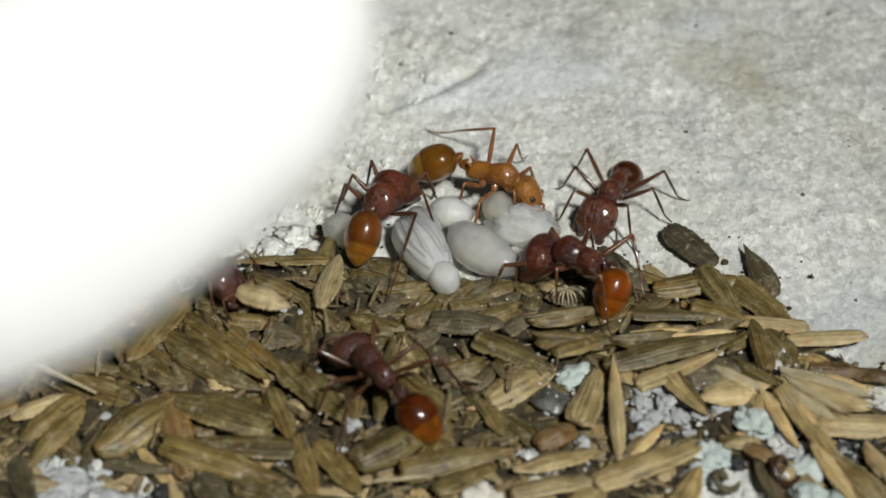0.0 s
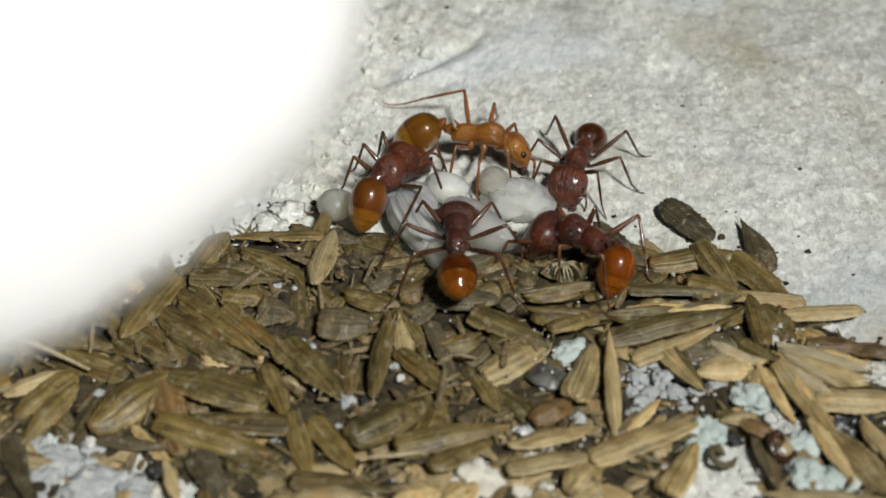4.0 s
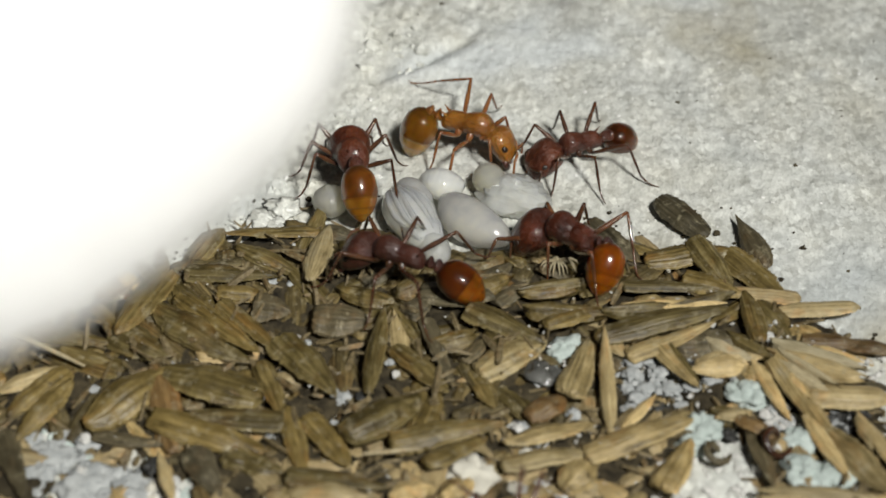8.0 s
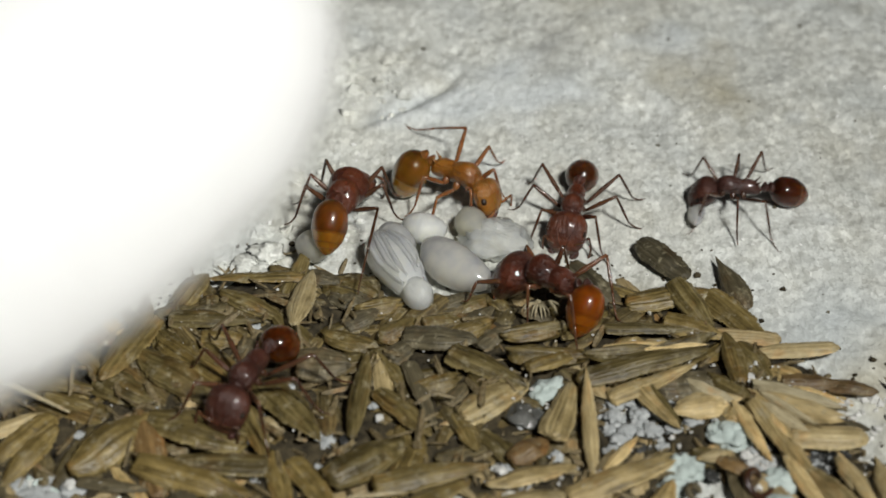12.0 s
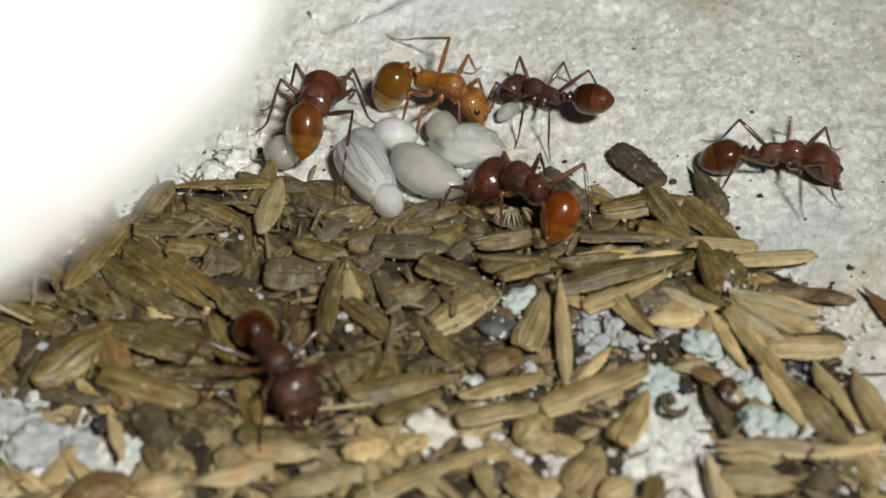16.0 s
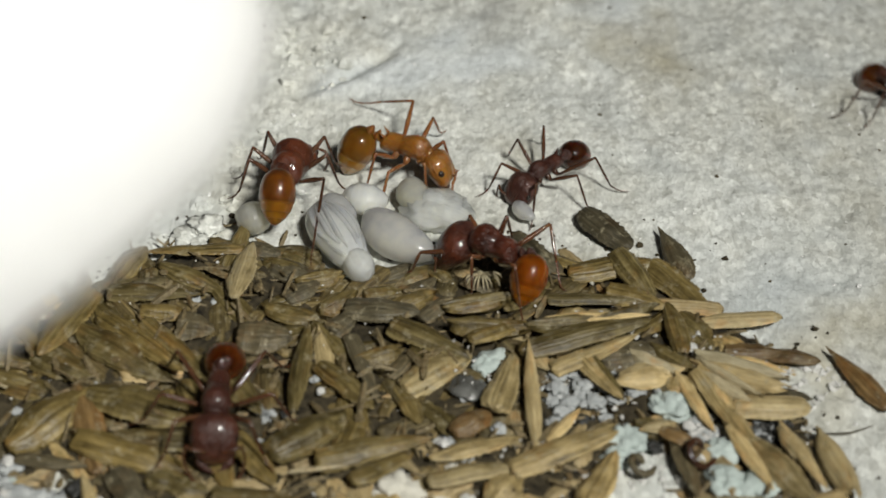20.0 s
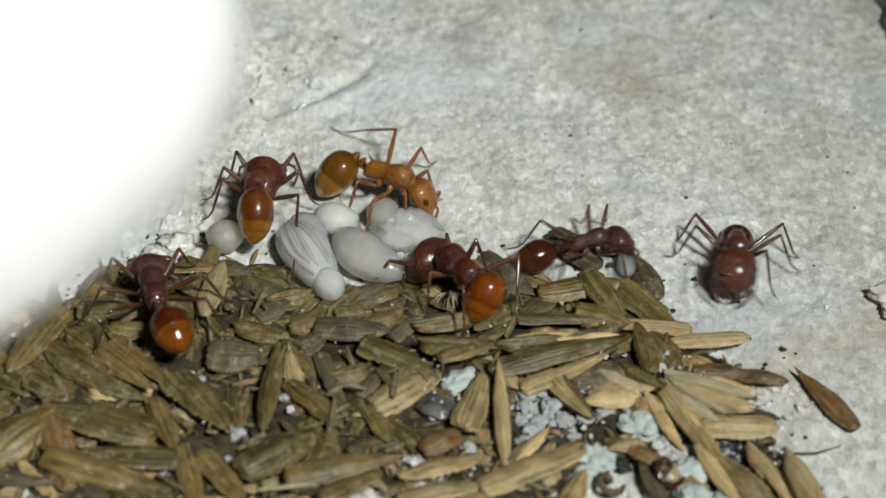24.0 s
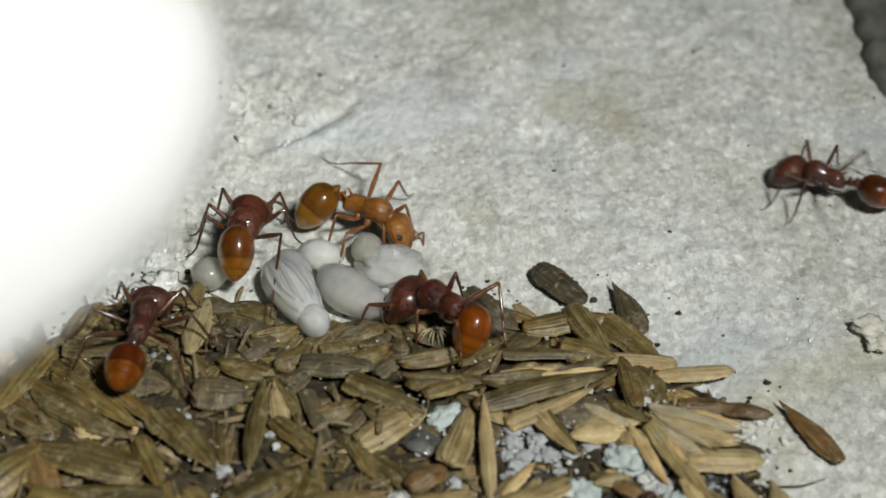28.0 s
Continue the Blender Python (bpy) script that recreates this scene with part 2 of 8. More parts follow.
def gaster_material(name, front, rear, clear=0.08):
    """Amber shell: one large dark front plate, paler plates behind it with thin dark seams, a cloudy inside."""
    m, nt, b = material(name, 0.3, 0.12)
    tc = nt.nodes.new("ShaderNodeTexCoord")
    sep = nt.nodes.new("ShaderNodeSeparateXYZ")
    nt.links.new(tc.outputs["Generated"], sep.inputs[0])

    def tint(col, k):
        return tuple(v * k for v in col)

    c = ramp(nt, sep.outputs["X"], [(0.0, tint(rear, 0.7)), (0.085, rear), (0.10, tint(rear, 0.8)), (0.125, rear), (0.215, rear), (0.23, tint(rear, 0.8)), (0.26, rear), (0.40, tint(rear, 1.05)), (0.445, tint(front, 0.72)), (0.50, front), (0.85, tint(front, 0.75)), (1.0, tint(front, 0.4))])
    c = mixed(nt, 0.7, c, ramp(nt, noise_of(nt, coords(nt), 620, 3, 0.5), [(0.32, (0.36, 0.28, 0.22)), (0.5, (1.0, 0.96, 0.9)), (0.68, (1.4, 1.38, 1.25))]), "MULTIPLY")
    nt.links.new(c, b.inputs["Base Color"])
    b.inputs["Subsurface Weight"].default_value = 0.85
    b.inputs["Subsurface Radius"].default_value = (1.0, 0.42, 0.06)
    b.inputs["Subsurface Scale"].default_value = 0.0016
    b.inputs["Transmission Weight"].default_value = clear * 0.2
    b.inputs["IOR"].default_value = 1.4
    b.inputs["Coat Weight"].default_value = 0.7
    b.inputs["Coat Roughness"].default_value = 0.07
    b.inputs["Coat IOR"].default_value = 1.42
    shine = node(nt, "ShaderNodeBump", Strength=0.12, Distance=0.0001)
    nt.links.new(noise_of(nt, coords(nt), 1500, 2, 0.5), shine.inputs["Height"])
    nt.links.new(shine.outputs["Normal"], b.inputs["Coat Normal"])
    return m


def brood_material(name, col, sub=0.9, rough=0.3, pleats=False, clear=0.4, glass=0.4):
    """Soft milky skin over a cloudy, watery inside."""
    m, nt, b = material(name, rough, 0.4)
    clouds = ramp(nt, noise_of(nt, coords(nt), 520, 3, 0.55), [(0.32, (col[0] * 0.78, col[1] * 0.79, col[2] * 0.86)), (0.5, col), (0.68, (min(0.92, col[0] * 1.16), min(0.92, col[1] * 1.14), col[2] * 1.04))])
    c = mixed(nt, 0.14, clouds, ramp(nt, noise_of(nt, coords(nt, (1, 0.6, 0.6)), 2100, 3, 0.6), [(0.36, (0.72, 0.74, 0.78)), (0.55, (1, 1, 1)), (0.7, (1.18, 1.18, 1.15))]), "MULTIPLY")
    nt.links.new(c, b.inputs["Base Color"])
    b.inputs["Subsurface Weight"].default_value = sub
    b.inputs["Subsurface Radius"].default_value = (1.0, 0.95, 0.85)
    b.inputs["Subsurface Scale"].default_value = 0.0030
    b.inputs["IOR"].default_value = 1.3
    b.inputs["Transmission Weight"].default_value = glass
    b.inputs["Coat Weight"].default_value = 1.0
    b.inputs["Coat Roughness"].default_value = 0.05
    b.inputs["Coat IOR"].default_value = 1.45
    thin = nt.nodes.new("ShaderNodeBsdfTranslucent")
    nt.links.new(c, thin.inputs["Color"])
    both = nt.nodes.new("ShaderNodeMixShader")
    both.inputs[0].default_value = clear
    nt.links.new(b.outputs[0], both.inputs[1])
    nt.links.new(thin.outputs[0], both.inputs[2])
    nt.links.new(both.outputs[0], nt.nodes["Material Output"].inputs["Surface"])
    if pleats:
        bump(nt, b, noise_of(nt, coords(nt, (0.12, 1.0, 0.8)), 2200, 2, 0.5), 0.6, 0.0004)
    else:
        bump(nt, b, noise_of(nt, coords(nt), 1100, 2, 0.5), 0.2, 0.00014)
    return m


def plain_material(name, dark, light, scale, rough=0.8, height=0.4):
    m, nt, b = material(name, rough, 0.3)
    f = noise_of(nt, coords(nt), scale, 5, 0.65)
    nt.links.new(ramp(nt, f, [(0.32, dark), (0.68, light)]), b.inputs["Base Color"])
    bump(nt, b, noise_of(nt, coords(nt), scale * 3, 4, 0.6), height, 0.00015)
    return m


STONE = stone_material()
HUSK = husk_material("olive_husk", (0.03264, 0.02448, 0.00816), (0.1037, 0.07968, 0.02976), (0.2352, 0.1891, 0.08448), 0.42)
# Darker copy of the olive husk: shade deep in the pile, put into its colour.
SHADED_HUSK_BITS = husk_material("shaded_buried_husk", (0.0194, 0.01455, 0.005335), (0.07275, 0.05626, 0.02328), (0.1843, 0.1474, 0.0679), 0.6, True)
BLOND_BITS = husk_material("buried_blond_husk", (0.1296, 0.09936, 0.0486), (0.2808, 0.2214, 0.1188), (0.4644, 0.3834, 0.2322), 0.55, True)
DARK_HUSK = husk_material("dark_husk", (0.032, 0.028, 0.016), (0.080, 0.068, 0.041), (0.15, 0.128, 0.08))
TAN = husk_material("tan_husk", (0.0795, 0.05936, 0.02332), (0.2438, 0.1908, 0.09116), (0.4982, 0.4081, 0.2279), 0.5)
BLOND = husk_material("blond_grain", (0.1696, 0.1304, 0.06148), (0.3816, 0.3053, 0.1632), (0.6042, 0.5035, 0.3074), 0.5)
BROWN = husk_material("brown_grain", (0.05, 0.031, 0.013), (0.115, 0.075, 0.033), (0.20, 0.138, 0.066), 0.45)
SHARD = husk_material("husk_splinters", (0.05, 0.038, 0.018), (0.16, 0.122, 0.062), (0.34, 0.28, 0.17))
STRAW = husk_material("pale_straw", (0.25, 0.21, 0.13), (0.40, 0.35, 0.235), (0.56, 0.51, 0.38), 0.5)
# Chaff made near black, so that the gaps between seeds look deep in shade.
SHADED_CHAFF = plain_material("shaded_chaff", (0.007, 0.0055, 0.0028), (0.072, 0.057, 0.031), 1400, 0.95, 0.8)
GRIT = plain_material("white_grit", (0.4104, 0.4082, 0.3834), (0.6696, 0.6642, 0.6318), 1500)
QUARTZ = plain_material("clear_white_grain", (0.62, 0.62, 0.60), (0.80, 0.80, 0.78), 2500, 0.22, 0.3)
SHELL_BROWN = chitin_material("shiny_brown_husk", (0.022, 0.009, 0.005), (0.07, 0.028, 0.013), 0.25, 0.0, 0.3, 0.8)
SHELL = chitin_material("grey_shell", (0.05, 0.05, 0.045), (0.13, 0.13, 0.12), 0.2, 0.0, 0.3, 0.6)
CHALK = plain_material("cream_chalk", (0.46, 0.44, 0.37), (0.66, 0.64, 0.56), 900)
TEAL = plain_material("blue_grey_crumb", (0.3498, 0.4081, 0.3816), (0.4982, 0.5618, 0.53), 1600)
GREY = plain_material("grey_crumb", (0.26, 0.275, 0.275), (0.46, 0.475, 0.465), 1200)
COAL = plain_material("charcoal_crumb", (0.014, 0.014, 0.013), (0.06, 0.06, 0.056), 1800, 0.45)
EDGE = plain_material("grey_edging", (0.07, 0.07, 0.06), (0.15, 0.145, 0.125), 350)
RED = chitin_material("red_chitin", (0.041, 0.0092, 0.0040), (0.107, 0.0290, 0.0115), 0.42, 0.12, 0.9, 0.35)
MAHOGANY = chitin_material("dark_glossy_chitin", (0.026, 0.0058, 0.0026), (0.088, 0.0200, 0.0078), 0.38, 0.1, 1.3, 0.8)
DARK_RED = chitin_material("dark_red_chitin", (0.027, 0.0082, 0.0052), (0.063, 0.0200, 0.0118), 0.45, 0.05, 0.75, 0.25)
AMBER = chitin_material("amber_chitin", (0.150, 0.054, 0.008), (0.27, 0.112, 0.018), 0.3, 0.4, 0.95, 0.4)
LEG = chitin_material("leg_chitin", (0.030, 0.0125, 0.0070), (0.080, 0.034, 0.016), 0.25, 0.1, 0.25, 0.6)
PALE_LEG = chitin_material("reddish_leg_chitin", (0.045, 0.0165, 0.0075), (0.12, 0.050, 0.022), 0.2, 0.15, 0.25, 1.0)
AMBER_LEG = chitin_material("amber_leg_chitin", (0.115, 0.042, 0.013), (0.21, 0.088, 0.03), 0.26, 0.3, 0.25, 0.7)
EYE = chitin_material("black_eye", (0.012, 0.008, 0.006), (0.025, 0.016, 0.012), 0.2)
GASTER_ORANGE = gaster_material("orange_gaster", (0.205, 0.052, 0.0035), (0.27, 0.082, 0.005), 0.4)
GASTER_AMBER = gaster_material("amber_gaster", (0.150, 0.050, 0.008), (0.255, 0.112, 0.012), 0.55)
GASTER_DARK = gaster_material("dark_amber_gaster", (0.080, 0.018, 0.003), (0.165, 0.052, 0.004))
GASTER_HONEY = gaster_material("honey_gaster", (0.165, 0.072, 0.008), (0.30, 0.160, 0.015), 0.6)
GASTER_RUSSET = gaster_material("russet_gaster", (0.078, 0.023, 0.007), (0.145, 0.050, 0.010), 0.25)
GASTER_BROWN = gaster_material("brown_gaster", (0.052, 0.0145, 0.006), (0.084, 0.027, 0.009))
PLEATED = brood_material("pleated_pupa_skin", (0.81, 0.815, 0.765), 0.85, 0.22, True, 0.18, 0.16)
GLASSY = brood_material("clear_pupa_skin", (0.84, 0.85, 0.79), 0.85, 0.22, True, 0.25, 0.35)
PUPA = brood_material("white_pupa", (0.80, 0.80, 0.735), clear=0.22, glass=0.2)
LARVA = brood_material("grey_larva", (0.66, 0.65, 0.615), 0.95, 0.2, clear=0.3, glass=0.35)
CREAM = brood_material("cream_pupa", (0.68, 0.66, 0.56), clear=0.35)
# White of the added shape that replaces a blown-out area.
STANDIN_WHITE = plain_material("standin_white", (0.90, 0.90, 0.89), (0.95, 0.95, 0.94), 900, 0.9, 0.3)
soft = STANDIN_WHITE.node_tree.nodes["Principled BSDF"].inputs
soft["Subsurface Weight"].default_value = 0.8
soft["Subsurface Radius"].default_value = (1.0, 1.0, 1.0)
soft["Subsurface Scale"].default_value = 0.016


# ---- mesh helpers ----
def mesh_of(name, verts, faces, mats=(), smooth=True):
    me = bpy.data.meshes.new(name)
    me.from_pydata([(x * MM, y * MM, z * MM) for x, y, z in verts], [], faces)
    for m in mats:
        me.materials.append(m)
    if smooth:
        me.polygons.foreach_set("use_smooth", [True] * len(me.polygons))
    me.update()
    return me


def part(name, geo, mat, parent=None, label="", at=(0, 0, 0), turn=(0, 0, 0)):
    """One mesh object under a thing or a part; geo is (verts, faces) or a mesh."""
    me = geo if isinstance(geo, bpy.types.Mesh) else mesh_of(name, *geo, [mat])
    ob = new(name, me)
    ob.parent = parent
    ob.matrix_basis = eye_pose(*at, *turn)
    if label:
        ob["label"] = label
    return ob


def joined(*geos):
    vs, fs = [], []
    for v, f in geos:
        k = len(vs)
        vs += list(v)
        fs += [tuple(i + k for i in q) for q in f]
    return vs, fs


def loft(stations, seg=18, per=4, ribs=0, rib_depth=0.0, flat=0.0):
    """A closed body along x through (x, y, z, half width, half height) stations, rounded between them."""
    st = np.array(stations, float)
    n = len(st)
    u = np.linspace(0, n - 1, (n - 1) * per + 1)
    out = []
    for k in u:
        i = min(int(k), n - 2)
        f = k - i
        p0, p1, p2, p3 = st[max(i - 1, 0)], st[i], st[i + 1], st[min(i + 2, n - 1)]
        out.append(0.5 * (2 * p1 + (p2 - p0) * f + (2 * p0 - 5 * p1 + 4 * p2 - p3) * f * f + (3 * p1 - p0 - 3 * p2 + p3) * f ** 3))
    vs, fs = [], []
    for x, y, z, a, b in out:
        for j in range(seg):
            t = 2 * math.pi * j / seg
            r = 1 + rib_depth * math.cos(ribs * t) if ribs else 1
            s = math.sin(t)
            if flat and s < 0:
                s *= 1 - flat
            vs.append((x, y + max(a, 0.004) * r * math.cos(t), z + max(b, 0.004) * r * s))
    m = len(out)
    for i in range(m - 1):
        for j in range(seg):
            k = (j + 1) % seg
            fs.append((i * seg + j, i * seg + k, (i + 1) * seg + k, (i + 1) * seg + j))
    fs.append(tuple(reversed(range(seg))))
    fs.append(tuple((m - 1) * seg + j for j in range(seg)))
    return vs, fs


def tube(points, radii, seg=8, per=3):
    """A rounded, tapering rod through points."""
    p = np.array(points, float)
    n = len(p)
    u = np.linspace(0, n - 1, (n - 1) * per + 1)
    c = np.stack([np.interp(u, range(n), p[:, i]) for i in range(3)], 1)
    if n > 2:
        for _ in range(2):
            c[1:-1] = 0.25 * c[:-2] + 0.5 * c[1:-1] + 0.25 * c[2:]
    r = np.interp(u, range(n), radii)
    d = np.gradient(c, axis=0)
    d /= np.linalg.norm(d, axis=1)[:, None] + 1e-9
    ref = np.array([0.13, 0.21, 0.97])
    vs, fs = [], []
    for q, w, k in zip(c, d, r):
        a = np.cross(w, ref)
        if np.linalg.norm(a) < 0.2:
            a = np.cross(w, (1, 0, 0))
        a /= np.linalg.norm(a)
        b = np.cross(w, a)
        for j in range(seg):
            t = 2 * math.pi * j / seg
            vs.append(tuple(q + k * (a * math.cos(t) + b * math.sin(t))))
    m = len(c)
    for i in range(m - 1):
        for j in range(seg):
            k = (j + 1) % seg
            fs.append((i * seg + j, (i + 1) * seg + j, (i + 1) * seg + k, i * seg + k))
    fs.append(tuple(range(seg)))
    fs.append(tuple((m - 1) * seg + j for j in reversed(range(seg))))
    return vs, fs


def ball(c, r, seg=12, rings=8, rough=0.0, seed=0):
    """A lump round c with half sizes r, uneven by rough."""
    vs, fs = [], []
    for i in range(rings + 1):
        a = math.pi * i / rings
        for j in range(seg):
            t = 2 * math.pi * j / seg
            d = Vector((math.sin(a) * math.cos(t), math.sin(a) * math.sin(t), math.cos(a)))
            k = 1 + rough * noise.noise(d * 1.7 + Vector((seed * 3.1, 0, 0))) + rough * 0.5 * noise.noise(d * 4 + Vector((0, seed * 2.3, 0))) + rough * 0.4 * noise.noise(d * 8.5 + Vector((seed * 1.3, 0, 2)))
            vs.append((c[0] + r[0] * k * d.x, c[1] + r[1] * k * d.y, c[2] + r[2] * k * d.z))
    for i in range(rings):
        for j in range(seg):
            k = (j + 1) % seg
            fs.append((i * seg + j, (i + 1) * seg + j, (i + 1) * seg + k, i * seg + k))
    return vs, fs


# ---- ground ----
PITS = ((-3.1, 16.5, 0.5), (-0.3, 15.0, 0.45), (-3.9, 23.1, 0.4), (8.1, 24.9, 0.6), (-4.6, 20.4, 0.5), (1.9, 22.6, 0.3))
SMEARS = ((7.4, 22.4, 1.6, 2.6, 0.8), (8.1, 24.9, 0.7, 0.7, 0.8), (-2.6, 29.3, 1.4, 1.6, 0.9), (-0.3, 15.0, 0.5, 0.35, 0.8), (-3.1, 16.5, 0.35, 0.6, 0.8), (15.6, 20.7, 3.6, 1.2, 0.35), (26.8, 18.7, 1.6, 1.6, 0.4), (12.0, 14.9, 2.4, 1.2, 0.3))


def relief(x, y):
    """Height of the stone face: shallow hollows, coarse grain, one smeared groove."""
    h = 0.32 * noise.noise((x * 0.11, y * 0.11, 3.3)) + 0.15 * noise.noise((x * 0.5, y * 0.5, 1.2)) + 0.07 * noise.noise((x * 1.3, y * 1.1, 7.7)) + 0.07 * noise.noise((x * 3.1, y * 2.6, 4.7))
    u, w = (x + 0.4) * 0.75 + (y - 17.2) * 0.66, -(x + 0.4) * 0.66 + (y - 17.2) * 0.75
    w -= 0.035 * u * u - 0.25
    h -= 0.36 * (math.exp(-((w - 0.35) / 0.55) ** 2) - 0.55 * math.exp(-((w + 0.6) / 0.7) ** 2)) * max(0.0, 1 - (u / 5.0) ** 2)
    return h - 0.3 * sum(math.exp(-((x - a) / r) ** 2 - ((y - c) / r) ** 2) for a, c, r in PITS)


def film_of(x, y):
    """How far a smooth blue-grey mineral film covers the stone here."""
    k = math.exp(-((x - 3.0) / 6.0) ** 2 - ((y - 16.6 - 0.35 * (x - 1.0)) / 2.9) ** 2) * 1.5
    k += 0.8 * math.exp(-((x - 14.5) / 3.0) ** 2 - ((y - 24.0) / 2.0) ** 2)
    return max(0.0, min(1.0, k + 0.9 * noise.noise((x * 0.42, y * 0.42, 8.8)) - 0.25))


def soot_of(x, y):
    """Grey-brown smears on the stone."""
    k = sum(g * math.exp(-((x - a) / ra) ** 2 - ((y - c) / rc) ** 2) for a, c, ra, rc, g in SMEARS)
    return max(0.0, min(1.0, k * (1 + 1.6 * noise.noise((x * 0.9, y * 0.9, 2.8)))))


def spread(a, b, inner0, inner1, fine, coarse):
    """Grid lines from a to b, fine between inner0 and inner1."""
    return np.concatenate([np.linspace(a, inner0, coarse)[:-1], np.linspace(inner0, inner1, fine), np.linspace(inner1, b, coarse)[1:]])


def build_ground():
    xs = spread(-420, 420, -34, 44, 430, 24)
    ys = spread(-420, 420, -24, 36, 330, 24)
    vs = []
    for y in ys:
        for x in xs:
            far = max(0.0, max(abs(x) - 50, abs(y) - 40))
            vs.append((x, y, relief(x, y) if far == 0 else 0.0))
    n = len(xs)
    fs = [(j * n + i, j * n + i + 1, (j + 1) * n + i + 1, (j + 1) * n + i) for j in range(len(ys) - 1) for i in range(n - 1)]
    ob = part("ground", (vs, fs), STONE)
    ob.data.attributes.new("film", "FLOAT", "POINT").data.foreach_set("value", [film_of(x, y) for x, y, z in vs])
    ob.data.attributes.new("soot", "FLOAT", "POINT").data.foreach_set("value", [soot_of(x, y) for x, y, z in vs])
    tagged(ob, "pale grey grainy stone slab with dark specks", "stone slab", kind="structure")


build_ground()


def build_edging():
    """The dark wall foot that closes the stone face at its far corner."""
    line = [(34.1, 41.9), (33.8, 31.3), (33.6, 26.5), (33.2, 21.9), (33.7, 18.3), (35.3, 15.9)]
    prof = [(0.0, -0.6), (0.15, 0.35), (0.8, 0.9), (1.6, 0.55), (2.3, 0.75), (4.0, 1.5), (14.0, 2.2)]
    vs, fs = [], []
    pts = [tuple(np.array(line[i]) * (1 - k / 12) + np.array(line[i + 1]) * (k / 12)) for i in range(len(line) - 1) for k in range(12)] + [line[-1]]
    for x, y in pts:
        for d, z in prof:
            w = 0.35 * noise.noise((x * 0.6, y * 0.6, d)) if d < 10 else 0
            vs.append((x + (d + w) * 0.92, y + (d + w) * 0.38, z + 0.25 * noise.noise((x, y, z))))
    m = len(prof)
    for i in range(len(pts) - 1):
        for j in range(m - 1):
            fs.append((i * m + j, (i + 1) * m + j, (i + 1) * m + j + 1, i * m + j + 1))
    tagged(part("wall_foot", (vs, fs), EDGE), "dark grey rough edging beside the stone slab", "edging", kind="structure")


build_edging()


# ---- bed of fine chaff under the seeds, its colour darkened as gap shade ----
PILE = [(-17.5, -4.0), (-15.9, -2.3), (-12.8, -0.8), (-11.0, 1.1), (-6.5, 1.9), (-4.9, 1.2), (-3.0, 0.3), (-1.1, -1.1), (0.5, -1.9), (2.2, -1.0), (3.4, -0.5), (7.7, 1.5), (9.8, -0.3), (14.4, -0.5), (16.9, -4.4), (18.9, -6.1), (20.0, -7.2), (20.1, -10.7), (20.4, -14.0), (20.6, -18.0), (20.2, -28.4), (-22.8, -28.4), (-26.8, -11.1), (-22.6, -7.2), (-19.6, -6.2)]
BARE = [(-13.6, -16.4, 1.5), (4.3, -17.1, 0.9), (7.4, -18.3, 0.8), (0.4, -16.6, 0.8), (13.0, -15.2, 1.3), (12.1, -18.0, 1.9), (10.7, -19.0, 1.4), (13.6, -18.7, 1.1), (-15.7, -16.7, 1.4), (12.3, -15.2, 1.7), (11.9, -17.6, 2.0), (-17.1, -14.2, 1.3), (1.1, -15.6, 0.8), (12.0, -18.7, 1.6), (-11.0, -17.2, 1.1), (20.5, -8.8, 1.2), (-15.8, -16.3, 1.0), (10.5, -8.8, 1.0), (9.6, -10.2, 0.7), (13.1, -13.8, 0.9), (15.8, -12.9, 0.9), (17.8, -13.1, 0.7), (11.1, -15.7, 1.1), (3.7, -13.1, 0.6), (5.8, -12.2, 0.5), (20.1, -10.2, 0.8), (14.7, -11.3, 0.6)]


def pile_depth(x, y):
    """Signed distance to the pile's outline, positive inside."""
    inside, best = False, 1e9
    for (x1, y1), (x2, y2) in zip(PILE, PILE[1:] + PILE[:1]):
        if (y1 > y) != (y2 > y) and x < (x2 - x1) * (y - y1) / (y2 - y1) + x1:
            inside = not inside
        k = max(0.0, min(1.0, ((x - x1) * (x2 - x1) + (y - y1) * (y2 - y1)) / ((x2 - x1) ** 2 + (y2 - y1) ** 2 + 1e-9)))
        best = min(best, math.hypot(x - x1 - k * (x2 - x1), y - y1 - k * (y2 - y1)))
    d = best if inside else -best
    for bx, by, br in BARE:
        d = min(d, math.hypot(x - bx, y - by) - br)
    return d


def heap(x, y):
    d = pile_depth(x, y)
    return max(0.0, min(1.0, (d + 0.3) / 2.6)) * 1.0


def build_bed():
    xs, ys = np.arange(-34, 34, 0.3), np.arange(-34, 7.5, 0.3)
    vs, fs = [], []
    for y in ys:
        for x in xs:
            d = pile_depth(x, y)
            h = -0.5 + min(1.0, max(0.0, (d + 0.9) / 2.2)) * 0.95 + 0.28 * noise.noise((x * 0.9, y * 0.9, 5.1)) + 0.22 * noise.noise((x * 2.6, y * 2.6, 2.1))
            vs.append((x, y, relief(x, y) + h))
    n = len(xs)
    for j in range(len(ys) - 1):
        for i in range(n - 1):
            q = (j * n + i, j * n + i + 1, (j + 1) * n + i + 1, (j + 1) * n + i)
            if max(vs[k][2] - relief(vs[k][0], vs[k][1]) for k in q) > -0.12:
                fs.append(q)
    ob = part("chaff_dust", (vs, fs), SHADED_CHAFF)
    tagged(ob, "bed of fine chaff under the seeds, darkened as shade between them", "chaff", kind="stuff")


build_bed()


